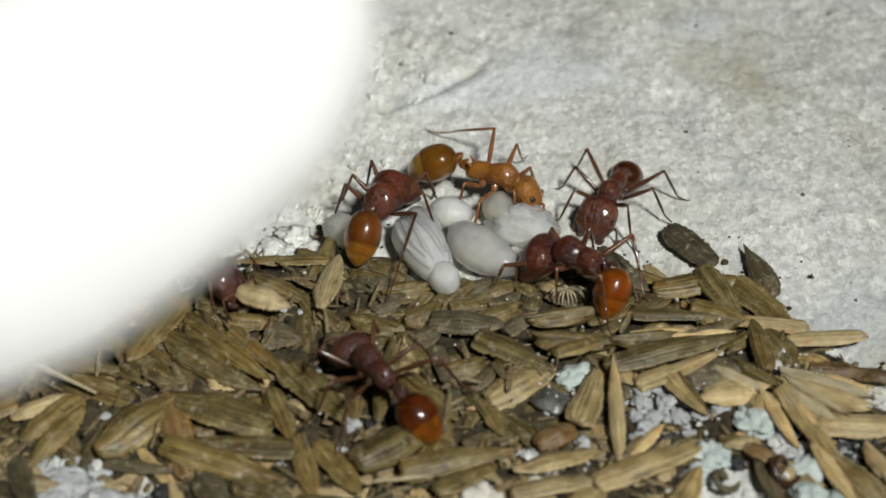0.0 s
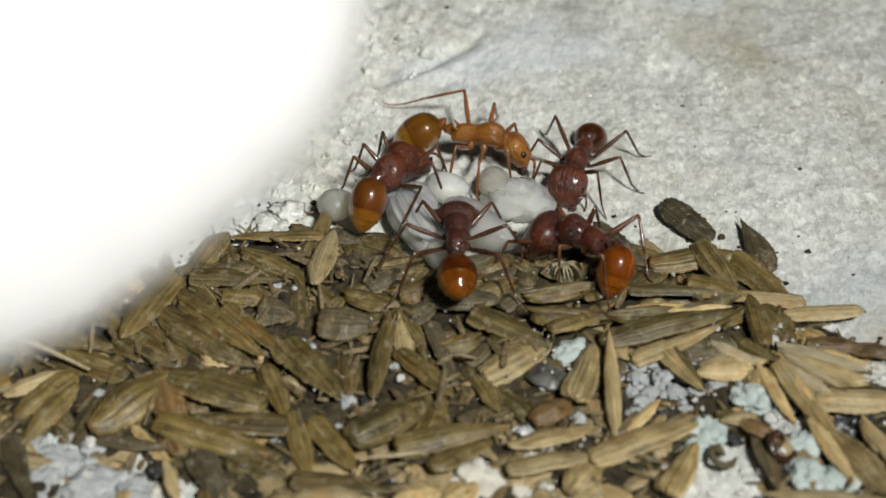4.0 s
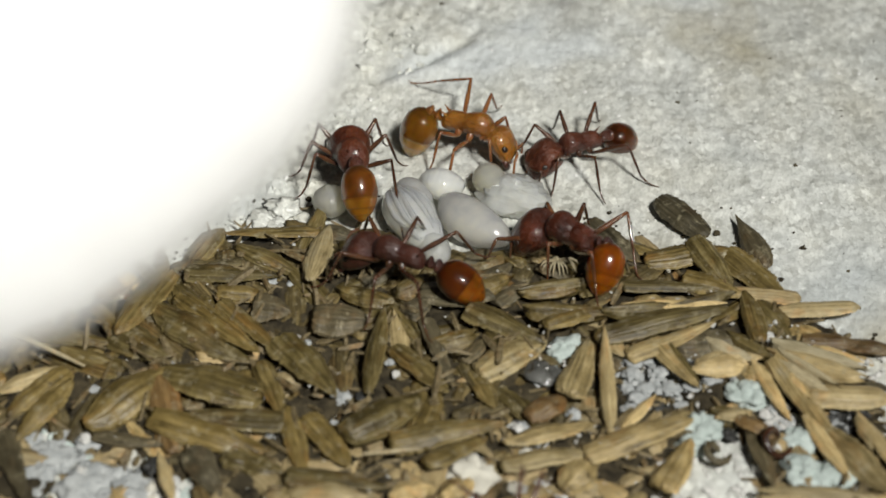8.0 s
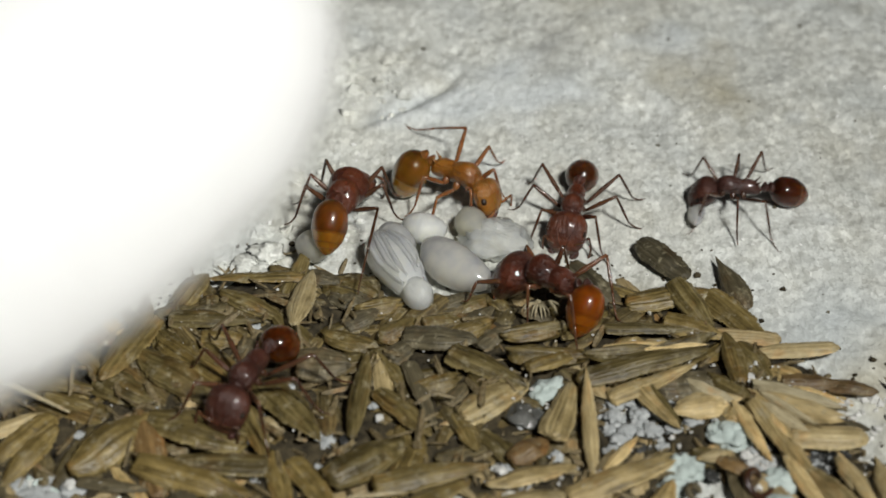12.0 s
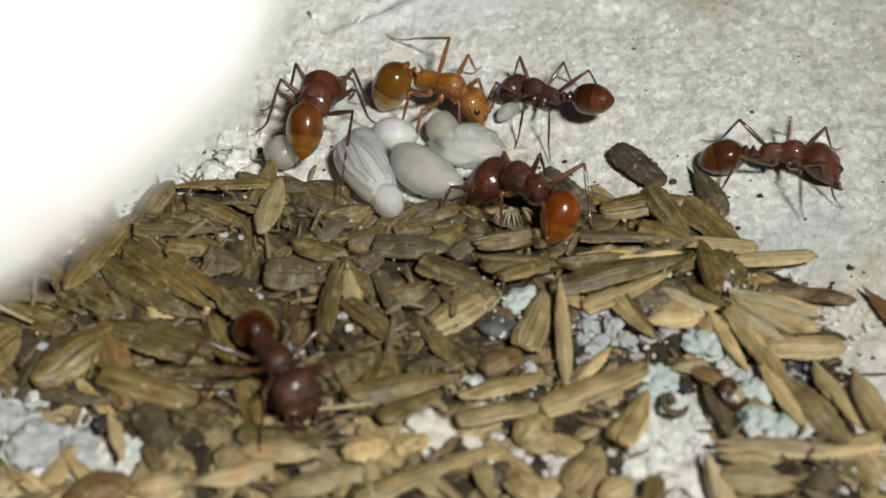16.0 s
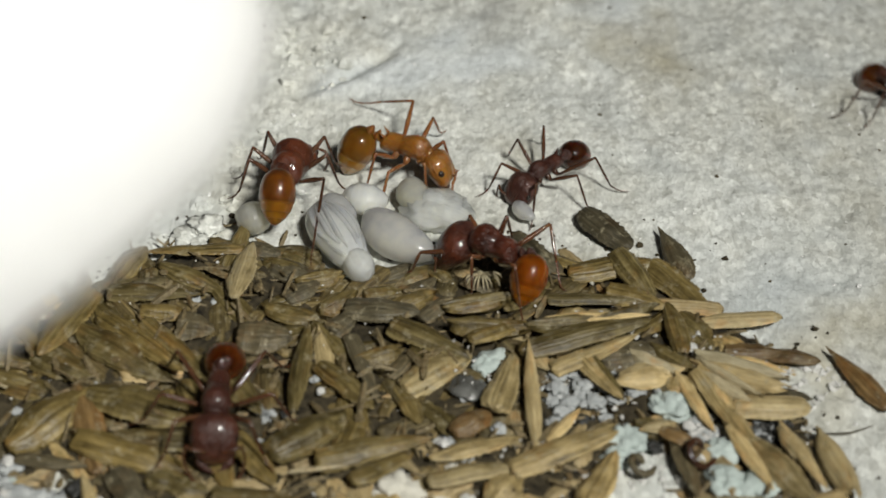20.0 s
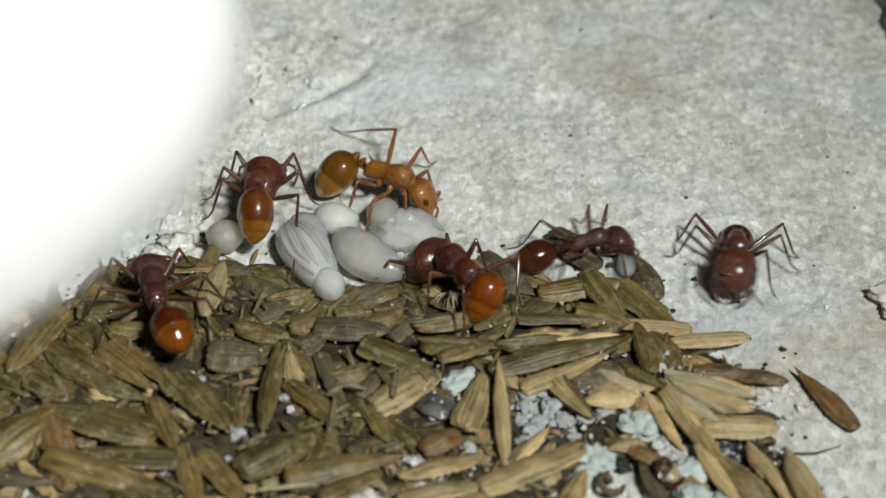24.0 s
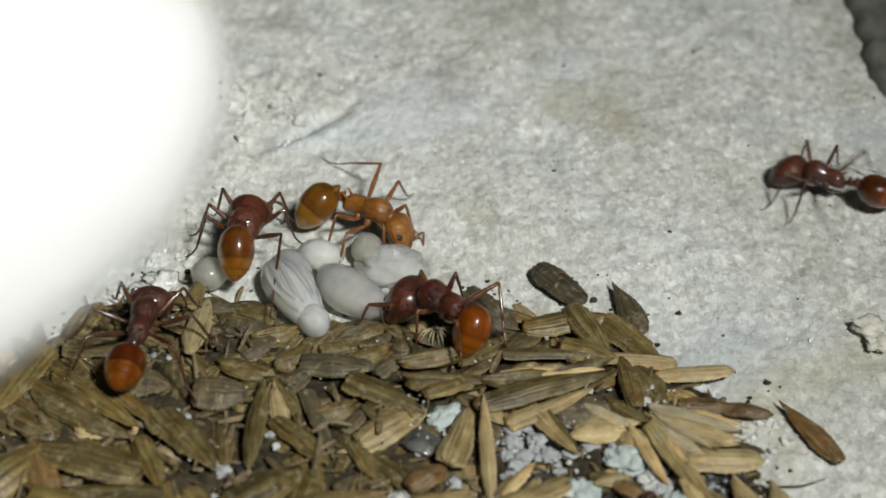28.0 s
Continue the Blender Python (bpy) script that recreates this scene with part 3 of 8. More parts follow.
# ---- seeds ----
def seed_mesh(name, mat, widths, plump, ribs, depth, bend=0.0, salt=0.0, seg=44, rings=46):
    """A seed one unit long, one wide: a ribbed husk through even-spaced widths from its blunt end to its tip."""
    n = len(widths)
    vs, fs, ridge_tones, folds = [], [], [], []
    for i in range(rings + 1):
        u = i / rings
        w = float(np.interp(u * (n - 1), range(n), widths))
        edge = min(1.0, math.sqrt(u * 34) + 0.25, math.sqrt((1 - u) * 10) + 0.06)
        w *= edge
        for j in range(seg):
            t = 2 * math.pi * j / seg
            ridge = abs(math.cos(ribs * t / 2)) ** 5
            r = 1 + 0.46 * depth * (ridge * (0.75 + 0.7 * noise.noise((u * 26 + salt, j * 3.3, 1.0))) - 0.35) + 0.05 * noise.noise((u * 5 + salt, math.cos(t) * 1.5, math.sin(t) * 1.5))
            s, c = math.sin(t), math.cos(t)
            folds.append(t / math.pi if t <= math.pi else 2 - t / math.pi)
            # High on ridge tops and side edges, low in the grooves.
            ridge_tones.append(ridge + 2.2 * max(0.0, abs(c) - 0.88) / 0.12)
            r += 0.22 * max(0.0, abs(c) - 0.86) / 0.14 * (((u * 21 + salt + 2.0 * noise.noise((u * 9, salt, c))) % 1.0) - 0.5) * (0.6 + noise.noise((u * 6, salt + c, 4)))
            up = plump * (s if s > 0 else 0.6 * s) * (0.75 + 0.25 * (1 - abs(c)))
            rag = 0.045 * noise.noise((j * 0.9, 0.3, salt)) * max(0.0, 1 - u * 9)
            vs.append((u - 0.5 + rag, bend * ((u - 0.5) ** 2 - 0.1) + 0.5 * w * r * c + 0.05 * noise.noise((u * 3, salt, 2)), 0.5 * w * r * up + 0.09 * noise.noise((u * 3, salt, 7))))
    for i in range(rings):
        for j in range(seg):
            k = (j + 1) % seg
            fs.append((i * seg + j, i * seg + k, (i + 1) * seg + k, (i + 1) * seg + j))
    fs.append(tuple(reversed(range(seg))))
    fs.append(tuple(rings * seg + j for j in range(seg)))
    me = mesh_of(name, vs, fs, [mat])
    me.attributes.new("ridge_tone", "FLOAT", "POINT").data.foreach_set("value", ridge_tones)
    me.attributes.new("across", "FLOAT", "POINT").data.foreach_set("value", folds)
    return me


def chaff_mesh(name, mat, curl, salt):
    """A thin torn husk half, curled across, with a ragged end."""
    vs, fs, folds = [], [], []
    nu, nt = 18, 15
    for side in (0, 1):
        for i in range(nu):
            u = i / (nu - 1) - 0.5
            w = 0.5 * (1 - (2 * abs(u)) ** 2.6) * 0.9 + 0.05
            for j in range(nt):
                t = (j / (nt - 1) - 0.5) * 2
                x = u + 0.30 * noise.noise((j * 1.3, salt, 0)) * max(0.0, u * 2) ** 2 - 0.12 * noise.noise((j * 1.7, salt, 4)) * max(0.0, -u * 2) ** 2
                z = curl * (0.45 - t * t) * (0.5 + w) + 0.09 * noise.noise((u * 4 + salt, t * 2, 3)) + 0.09 * (j % 2) * (0.6 + noise.noise((j * 2.1, salt, u * 2))) - side * 0.06
                vs.append((x, w * t, z * 0.8))
                folds.append(j / (nt - 1))
    k = nu * nt
    for i in range(nu - 1):
        for j in range(nt - 1):
            a = i * nt + j
            fs.append((a, a + nt, a + nt + 1, a + 1))
            fs.append((k + a, k + a + 1, k + a + nt + 1, k + a + nt))
    for i in range(nu - 1):
        for j, f in ((0, 1), (nt - 1, 0)):
            a, c = i * nt + j, (i + 1) * nt + j
            fs.append((a, k + a, k + c, c) if f else (a, c, k + c, k + a))
    for j in range(nt - 1):
        for i in (0, nu - 1):
            a, c = i * nt + j, i * nt + j + 1
            fs.append((a, c, k + c, k + a))
    me = mesh_of(name, vs, fs, [mat])
    me.attributes.new("across", "FLOAT", "POINT").data.foreach_set("value", folds)
    return me


SLIM = (0.35, 0.72, 0.95, 1.0, 0.93, 0.75, 0.45, 0.16)
BLUNT = (0.72, 0.92, 1.0, 1.0, 0.95, 0.82, 0.58, 0.28)
WEDGE = (0.90, 1.0, 0.98, 0.90, 0.78, 0.60, 0.38, 0.12)
SPINDLE = (0.18, 0.55, 0.85, 1.0, 0.98, 0.80, 0.50, 0.18)
SPLIT = (0.62, 0.95, 1.0, 0.86, 0.90, 0.70, 0.46, 0.30)
OVAL = (0.5, 0.85, 1.0, 1.0, 0.98, 0.9, 0.7, 0.3)
SEEDS = {
    "olive": ([seed_mesh("seed", HUSK, SLIM, 0.56, 9, 0.19, 0.12, 1.0), seed_mesh("seed", HUSK, BLUNT, 0.46, 11, 0.22, -0.14, 2.0), seed_mesh("seed", HUSK, WEDGE, 0.50, 8, 0.20, 0.12, 3.0), seed_mesh("seed", HUSK, BLUNT, 0.58, 7, 0.25, 0.24, 4.0), seed_mesh("seed", HUSK, WEDGE, 0.42, 10, 0.22, -0.22, 5.0), seed_mesh("seed", HUSK, SPLIT, 0.48, 9, 0.24, 0.18, 13.0), seed_mesh("seed", HUSK, WEDGE, 0.6, 6, 0.26, -0.1, 14.0)], "dry olive-brown ribbed seed lying in the pile", "seed"),
    "dark": ([seed_mesh("seed", DARK_HUSK, BLUNT, 0.42, 9, 0.16, 0.12, 6.0), seed_mesh("seed", DARK_HUSK, WEDGE, 0.46, 8, 0.2, -0.16, 7.0)], "dark grey-brown ribbed seed husk beside others", "seed"),
    "tan": ([seed_mesh("seed", TAN, SLIM, 0.55, 8, 0.18, 0.14, 21.0), seed_mesh("seed", TAN, BLUNT, 0.48, 9, 0.2, -0.16, 22.0), seed_mesh("seed", TAN, WEDGE, 0.52, 7, 0.22, 0.2, 23.0)], "dry tan ribbed seed lying among plaster crumbs", "seed"),
    "plump": ([seed_mesh("grain", BLOND, (0.62, 0.9, 1.0, 1.0, 0.98, 0.92, 0.78, 0.5), 0.62, 6, 0.09, 0.12, 24.0)], "plump blond grain lying at the edge of the pile", "seed"),
    "oval": ([seed_mesh("seed", DARK_HUSK, (0.6, 0.88, 1.0, 1.0, 0.97, 0.9, 0.74, 0.5), 0.55, 10, 0.12, 0.08, 16.0)], "dark grey-brown oval seed lying on the stone", "seed"),
    "tipped": ([seed_mesh("seed", BROWN, (0.5, 0.9, 1.0, 0.95, 0.8, 0.55, 0.25, 0.06), 0.6, 7, 0.1, 0.05, 15.0)], "brown seed with a thin dark tip alone on the stone", "seed"),
    "pointed": ([seed_mesh("seed", DARK_HUSK, (0.45, 0.88, 1.0, 0.95, 0.78, 0.5, 0.2, 0.05), 0.6, 9, 0.14, 0.08, 12.0)], "dark brown seed with a thin pointed tip on the stone", "seed"),
    "blond": ([seed_mesh("grain", BLOND, SPINDLE, 0.66, 6, 0.08, 0.15, 8.0), seed_mesh("grain", BLOND, SLIM, 0.55, 8, 0.14, -0.1, 9.0)], "pale blond narrow grain lying on the pile", "seed"),
    "brown": ([seed_mesh("grain", BROWN, WEDGE, 0.62, 6, 0.14, 0.14, 10.0), seed_mesh("grain", BROWN, OVAL, 0.6, 7, 0.12, 0.1, 11.0)], "warm brown grain among pale husks", "seed"),
    "torn": ([chaff_mesh("husk", HUSK, 0.8, 2.0), chaff_mesh("husk", HUSK, 0.7, 6.0), chaff_mesh("husk", HUSK, 0.5, 8.0)], "torn olive-brown empty husk in the pile", "husk"),
    "chaff": ([chaff_mesh("husk", STRAW, 0.8, 1.0), chaff_mesh("husk", BLOND, 0.7, 5.0)], "torn pale straw-coloured empty husk", "husk"),
}
seed_count = 0
occupied = []


def seed(kind, x, y, turn, length, width, z, tilt=0.0, roll=0.0):
    """One seed on the pile at x, y with its height z over the stone."""
    global seed_count
    meshes, label, category = SEEDS[kind]
    me = meshes[seed_count % len(meshes)]
    seed_count += 1
    ob = new("husk" if kind in ("chaff", "torn") else "seed", me)
    high = width if kind not in ("chaff", "torn") else min(width, 1.0)
    ob.matrix_basis = eye_pose(x, y, z, roll, tilt, turn) @ Matrix.Diagonal((length, width, high, 1))
    tagged(ob, label, category, "seeds in the pile")
    occupied.append((x, y))
    return ob


seed("olive", -14.27, -11.51, 45, 5.05, 2.18, 0.90, -3, 10)
seed("olive", -10.77, -10.63, 163, 5.30, 2.74, 0.80, -3, 12)
seed("olive", -9.96, -13.12, 178, 5.70, 1.48, 1.00, -0, 3)
seed("olive", -10.50, -13.89, -19, 5.73, 1.71, 0.80, 3, 1)
seed("dark", -14.10, -13.96, -12, 3.46, 0.90, 0.50, -2, -9)
seed("olive", -10.73, -6.82, -46, 6.21, 1.30, 1.10, -4, 7)
seed("olive", -8.87, -7.25, -50, 5.60, 1.08, 1.00, -1, -10)
seed("olive", -11.42, -7.23, -37, 6.11, 2.32, 0.70, 4, -6)
seed("olive", -14.40, -5.29, -113, 5.16, 1.53, 1.10, -1, -6)
seed("olive", -14.05, -7.93, -33, 3.75, 1.92, 0.60, 1, 2)
seed("olive", -17.71, -7.34, -10, 4.21, 1.18, 0.70, 1, -7)
seed("olive", -17.14, -8.71, 160, 4.77, 1.33, 0.60, -2, -7)
seed("olive", -18.53, -11.28, -126, 3.82, 1.40, 0.90, -2, -10)
seed("blond", -19.02, -10.50, 30, 2.99, 0.89, 1.00, -3, 13)
seed("olive", -18.18, -12.26, -120, 4.16, 1.20, 0.70, 5, -9)
seed("dark", -18.98, -15.57, -69, 4.94, 1.15, 0.60, -5, -8)
seed("brown", -15.96, -3.78, -30, 1.73, 1.41, 0.50, 2, 8)
seed("blond", -15.33, -3.33, -53, 2.08, 0.82, 0.70, -5, 2)
seed("olive", -15.90, -6.24, -58, 3.21, 0.76, 0.60, -5, 0)
seed("olive", -8.62, 0.46, -180, 4.95, 1.18, 0.70, 1, 14)
seed("olive", -10.36, -3.01, -6, 4.68, 1.18, 0.90, -2, 8)
seed("olive", -8.58, -1.88, -30, 4.03, 1.11, 0.80, 4, 12)
seed("olive", -11.81, -0.28, 60, 2.78, 1.39, 0.50, -5, -1)
seed("blond", -6.11, -1.65, 81, 4.85, 1.31, 1.20, 5, -3)
seed("olive", -9.72, -4.25, -2, 2.58, 1.18, 0.70, 3, 1)
seed("dark", -8.20, -5.46, -7, 1.86, 2.00, 0.80, 3, -0)
seed("olive", -7.87, -11.04, -72, 4.14, 1.19, 0.90, -5, -12)
seed("olive", -6.21, -9.88, -56, 4.99, 1.97, 1.10, -4, -7)
seed("olive", -6.55, -14.54, -76, 4.38, 1.04, 0.90, 5, 4)
seed("olive", -5.11, -14.46, -56, 3.61, 1.25, 1.00, 3, 2)
seed("blond", -12.07, -16.75, 107, 3.27, 0.65, 1.10, 1, 9)
seed("dark", -10.42, -16.11, -61, 3.22, 1.37, 0.60, 4, 12)
seed("olive", -4.54, -16.89, -6, 4.64, 1.36, 1.00, 3, -11)
seed("olive", -8.39, -15.25, -28, 3.06, 1.93, 0.40, -1, -13)
seed("dark", -4.89, -6.49, -4, 2.67, 2.07, 1.00, 0, 8)
seed("olive", -3.11, -8.74, 83, 5.67, 0.99, 1.30, -4, -9)
seed("olive", -1.02, -9.77, -51, 4.04, 1.28, 0.90, -1, -7)
seed("dark", -0.16, -8.59, -74, 4.80, 0.85, 0.80, 3, -4)
seed("olive", -2.67, -13.12, 39, 4.44, 1.99, 1.20, 1, -0)
seed("olive", 0.28, -14.01, 16, 5.45, 1.41, 1.10, 1, 12)
seed("olive", 0.61, -14.95, 35, 3.43, 1.30, 0.90, 4, -11)
seed("olive", 3.02, -6.99, -32, 4.34, 1.63, 1.10, 3, -4)
seed("dark", 0.71, -4.65, -10, 3.75, 1.78, 1.00, -4, -3)
seed("torn", 5.44, -4.21, 12, 3.67, 1.11, 1.20, 0, 13)
seed("torn", 4.87, -6.16, -15, 2.01, 1.26, 1.20, -1, -14)
seed("olive", 6.22, -6.44, 29, 3.29, 1.18, 1.20, 4, -11)
seed("tan", 3.28, -8.76, 38, 4.08, 1.67, 0.80, -0, 10)
seed("brown", 4.69, -12.39, 36, 2.22, 1.38, 1.00, 0, -1)
seed("tan", 4.83, -13.87, 18, 4.48, 1.26, 0.90, 3, -13)
seed("tan", 4.56, -15.53, 13, 4.16, 1.10, 1.00, 1, -2)
seed("tan", 6.38, -9.67, 75, 4.51, 1.52, 1.00, 5, 8)
seed("blond", 7.52, -10.86, 89, 6.97, 0.75, 1.30, -4, -9)
seed("tan", 8.77, -14.30, 25, 5.52, 1.39, 1.10, -0, 6)
seed("tan", 10.33, -15.76, 63, 3.47, 1.46, 0.90, -2, -4)
seed("tan", 6.11, -15.94, 56, 3.00, 1.66, 0.60, 4, 13)
seed("oval", 12.30, 1.98, -56, 3.90, 1.55, 0.45, -1, 11)
seed("pointed", 15.55, 0.18, 105, 4.23, 1.34, 0.45, -2, -12)
seed("olive", 12.31, -1.60, 10, 4.66, 1.48, 0.90, 0, 5)
seed("dark", 8.55, -0.19, -51, 3.88, 1.48, 0.50, 4, 13)
seed("olive", 13.20, -2.38, -66, 3.78, 1.45, 1.10, 3, 7)
seed("olive", 13.21, -4.06, -21, 3.23, 1.48, 1.00, 2, 6)
seed("olive", 15.42, -3.02, -54, 4.62, 1.63, 0.70, 3, 13)
seed("olive", 11.29, -4.07, -3, 5.12, 1.04, 1.00, -1, -12)
seed("blond", 11.12, -5.60, -2, 5.05, 0.74, 1.30, -3, -8)
seed("olive", 10.44, -6.80, 18, 6.79, 1.33, 1.20, -1, 9)
seed("tan", 10.80, -7.93, 26, 4.86, 1.16, 1.10, -4, -1)
seed("olive", 14.76, -6.20, 94, 3.91, 1.04, 1.10, 3, -7)
seed("plump", 18.20, -5.24, 0, 3.92, 1.18, 0.60, -4, -7)
seed("brown", 18.35, -7.70, -2, 2.82, 1.33, 0.70, -4, 9)
seed("brown", 20.19, -7.87, -15, 2.75, 1.11, 0.50, -3, -9)
seed("blond", 13.02, -9.56, 13, 3.17, 1.33, 0.90, 3, 9)
seed("tan", 10.77, -9.49, -59, 3.69, 0.98, 1.00, 1, 12)
seed("dark", 12.59, -7.69, 1, 3.18, 1.78, 0.60, -4, 13)
seed("plump", 18.54, -11.62, -2, 3.65, 1.70, 0.90, 1, -6)
seed("tan", 16.48, -11.69, -68, 5.56, 1.37, 0.90, 3, 4)
seed("tan", 18.00, -15.01, 118, 5.56, 1.46, 0.80, 5, -11)
seed("blond", 19.21, -14.24, -66, 3.00, 1.06, 0.90, 1, -1)
seed("brown", 14.08, -13.41, -36, 2.33, 0.93, 0.80, 2, -7)
seed("dark", 14.10, -14.80, -84, 4.72, 0.86, 0.70, -5, 1)
seed("blond", 17.05, -14.74, -71, 4.40, 0.77, 0.90, -1, 11)
seed("blond", 16.53, -17.70, -5, 5.91, 0.89, 1.00, -0, -2)
seed("tan", 14.57, -9.95, -26, 1.77, 1.26, 0.80, 1, 1)
seed("blond", 15.00, -11.17, -70, 4.09, 0.67, 1.00, 5, 8)
seed("dark", 14.03, -10.03, -60, 2.71, 0.99, 0.60, -0, -8)
seed("tan", 17.45, -7.24, -35, 2.16, 1.11, 0.70, 1, 7)
seed("blond", 18.43, -9.05, -23, 2.51, 0.52, 1.20, 3, 14)
seed("chaff", 13.38, -8.55, -39, 2.58, 0.96, 1.00, -3, -2)
seed("blond", 8.83, -12.66, 52, 2.87, 0.64, 1.00, -1, -5)
seed("dark", -3.16, -2.73, 38, 2.16, 1.26, 0.70, -1, -1)
seed("torn", -3.68, -4.43, -21, 3.08, 1.48, 0.80, 0, -7)
seed("dark", -5.18, 0.57, -29, 1.92, 1.26, 0.50, -4, -6)
seed("torn", -4.28, -0.66, -25, 2.15, 1.26, 0.60, -4, -5)
seed("olive", -3.24, -0.09, -33, 2.14, 1.11, 0.40, 2, 3)
seed("dark", -1.93, -1.42, 32, 1.71, 1.04, 0.50, 5, 2)
seed("torn", -1.48, -3.69, 38, 2.15, 1.48, 0.80, 0, 4)
seed("dark", -1.06, -5.14, 51, 2.21, 1.24, 0.80, 2, 3)
seed("torn", -2.35, -1.77, 16, 2.42, 1.33, 0.70, 1, 3)
seed("torn", 2.10, -3.81, 29, 2.66, 1.33, 0.90, -1, 8)
seed("dark", 3.32, -4.43, 50, 2.27, 1.03, 0.90, 1, -5)
seed("torn", 0.43, -7.56, 20, 2.37, 1.26, 0.80, -3, -12)
seed("dark", 1.49, -8.23, 55, 1.97, 0.95, 0.70, -2, -14)
seed("torn", 2.55, -7.66, -57, 1.96, 0.84, 0.90, -3, -12)
seed("dark", -3.64, -1.20, -33, 2.49, 1.70, 0.50, -2, -4)
seed("olive", -1.81, -6.24, -56, 2.79, 1.17, 0.60, 1, 8)
seed("blond", -6.67, -8.51, 77, 2.48, 0.98, 0.60, 1, -10)
seed("tan", 3.21, -8.23, -50, 2.10, 1.15, 0.70, 4, 6)
seed("dark", 1.45, -1.31, 29, 2.36, 1.11, 0.50, -0, 4)
seed("dark", 2.76, -2.50, 49, 2.06, 1.20, 0.60, 0, -9)
seed("olive", 0.87, -3.04, 12, 2.07, 1.11, 0.60, 1, 14)
seed("dark", 5.60, -2.62, -39, 1.78, 1.26, 0.70, 3, -9)
seed("olive", 7.04, -1.98, 36, 1.89, 1.11, 0.70, -4, 12)
seed("dark", 8.79, -0.97, -43, 2.65, 1.26, 0.50, 4, 7)
seed("olive", 3.76, -1.63, -47, 1.86, 0.96, 0.50, 3, -10)
seed("olive", 15.86, -6.13, -62, 2.86, 1.59, 0.60, 3, -9)
seed("chaff", 17.25, -9.10, -28, 4.29, 1.18, 1.30, -3, -3)
seed("chaff", 17.28, -9.87, -29, 4.62, 1.18, 1.35, -5, 10)
seed("chaff", 16.43, -10.47, -47, 3.04, 0.99, 1.20, -3, 7)
seed("chaff", 16.06, -10.67, -65, 2.82, 0.83, 1.10, 1, 8)
seed("chaff", 16.70, -10.08, -44, 3.28, 0.58, 1.45, 1, 13)
seed("torn", 14.49, -8.19, -42, 2.75, 0.96, 1.00, -1, -0)
seed("blond", 19.38, -14.89, -73, 4.66, 0.64, 1.10, -2, 7)
seed("chaff", 20.88, -14.96, -78, 4.22, 1.31, 0.80, -2, 8)
seed("blond", 19.43, -17.95, 4, 2.96, 0.66, 1.00, -4, -7)
seed("chaff", 15.09, -19.57, -5, 3.13, 1.30, 1.00, -1, -10)
seed("blond", 15.08, -18.32, -9, 2.74, 0.81, 0.90, -3, 10)
# Dark seed laid in for a patch of shade.
seed("dark", 14.15, -14.94, -81, 3.76, 0.76, 0.60, -1, -8)
seed("brown", 14.72, -14.37, 46, 0.79, 0.40, 0.90, 3, 2)
seed("torn", 13.00, -12.51, -18, 1.88, 1.11, 0.70, 1, 11)
seed("blond", 13.17, -12.61, 17, 1.86, 0.90, 0.80, 2, -7)
seed("chaff", 19.89, -18.54, -69, 2.88, 1.15, 0.80, -5, 1)
seed("dark", 18.26, -19.53, -82, 2.00, 1.16, 0.50, 2, 9)
seed("blond", 13.32, -9.13, 6, 3.19, 1.26, 0.90, -3, 4)
seed("torn", 11.11, -9.38, -64, 3.08, 0.75, 1.00, 4, -7)
seed("blond", 17.23, -17.93, 179, 7.76, 0.81, 0.90, -2, -2)
seed("blond", 15.23, -19.40, -17, 3.12, 1.52, 0.80, 1, 14)
seed("brown", -12.66, -19.68, -158, 2.90, 1.84, 0.90, 1, 11)
seed("blond", -9.99, -19.43, 15, 2.61, 1.62, 0.80, 2, -1)
seed("blond", -6.92, -18.99, -161, 3.46, 1.24, 1.00, -2, -4)
seed("tan", -3.39, -19.56, -161, 4.13, 1.28, 1.10, 3, -9)
seed("tan", 0.34, -19.43, 23, 4.70, 1.31, 1.00, -4, -8)
seed("tan", 3.72, -19.55, -78, 2.27, 0.90, 0.90, 2, -4)
seed("tan", 5.24, -19.70, -66, 2.16, 1.48, 0.90, -3, -5)
seed("blond", -5.09, -17.61, -8, 3.69, 1.44, 0.90, -4, -2)
seed("blond", -1.32, -17.39, 20, 2.19, 1.50, 0.80, 3, -2)
# Another dark seed, put where a brown shadow lies.
seed("dark", 18.02, -19.06, 57, 3.13, 1.28, 0.70, -1, -13)
seed("tan", 7.86, -18.35, 54, 2.86, 1.33, 0.60, -2, -12)
seed("blond", 9.15, -19.92, 31, 1.83, 1.33, 0.90, -5, 10)
seed("tan", 0.65, -16.87, 33, 1.83, 1.25, 0.50, 2, 9)
seed("dark", 4.23, -18.70, 51, 1.69, 1.21, 0.50, -4, -4)
seed("torn", 5.89, -6.11, -3, 4.04, 1.26, 1.35, 4, -2)
seed("torn", 9.40, -5.94, 11, 3.65, 0.96, 1.30, 4, 13)
seed("torn", 12.28, -5.49, 15, 3.14, 0.89, 1.35, -5, -2)
seed("torn", 5.28, -4.33, 15, 3.32, 1.11, 1.20, 1, -4)
seed("tipped", 23.05, -9.11, 117, 4.78, 1.17, 0.40, -1, -4)


def crumb(name, x, y, r, mat, label, seed_no, z=0.0, flat=0.42):
    ob = part(name, ball((0, 0, 0), (r, r * 0.85, r * flat), 26, 17, 0.5, seed_no), mat, None, "", (x, y, z + r * flat * 0.6), (0, 0, seed_no * 47))
    occupied.extend([(x, y), (x + 0.5 * r, y), (x - 0.5 * r, y)])
    return tagged(ob, label, "crumb", "crumbs among the seeds")


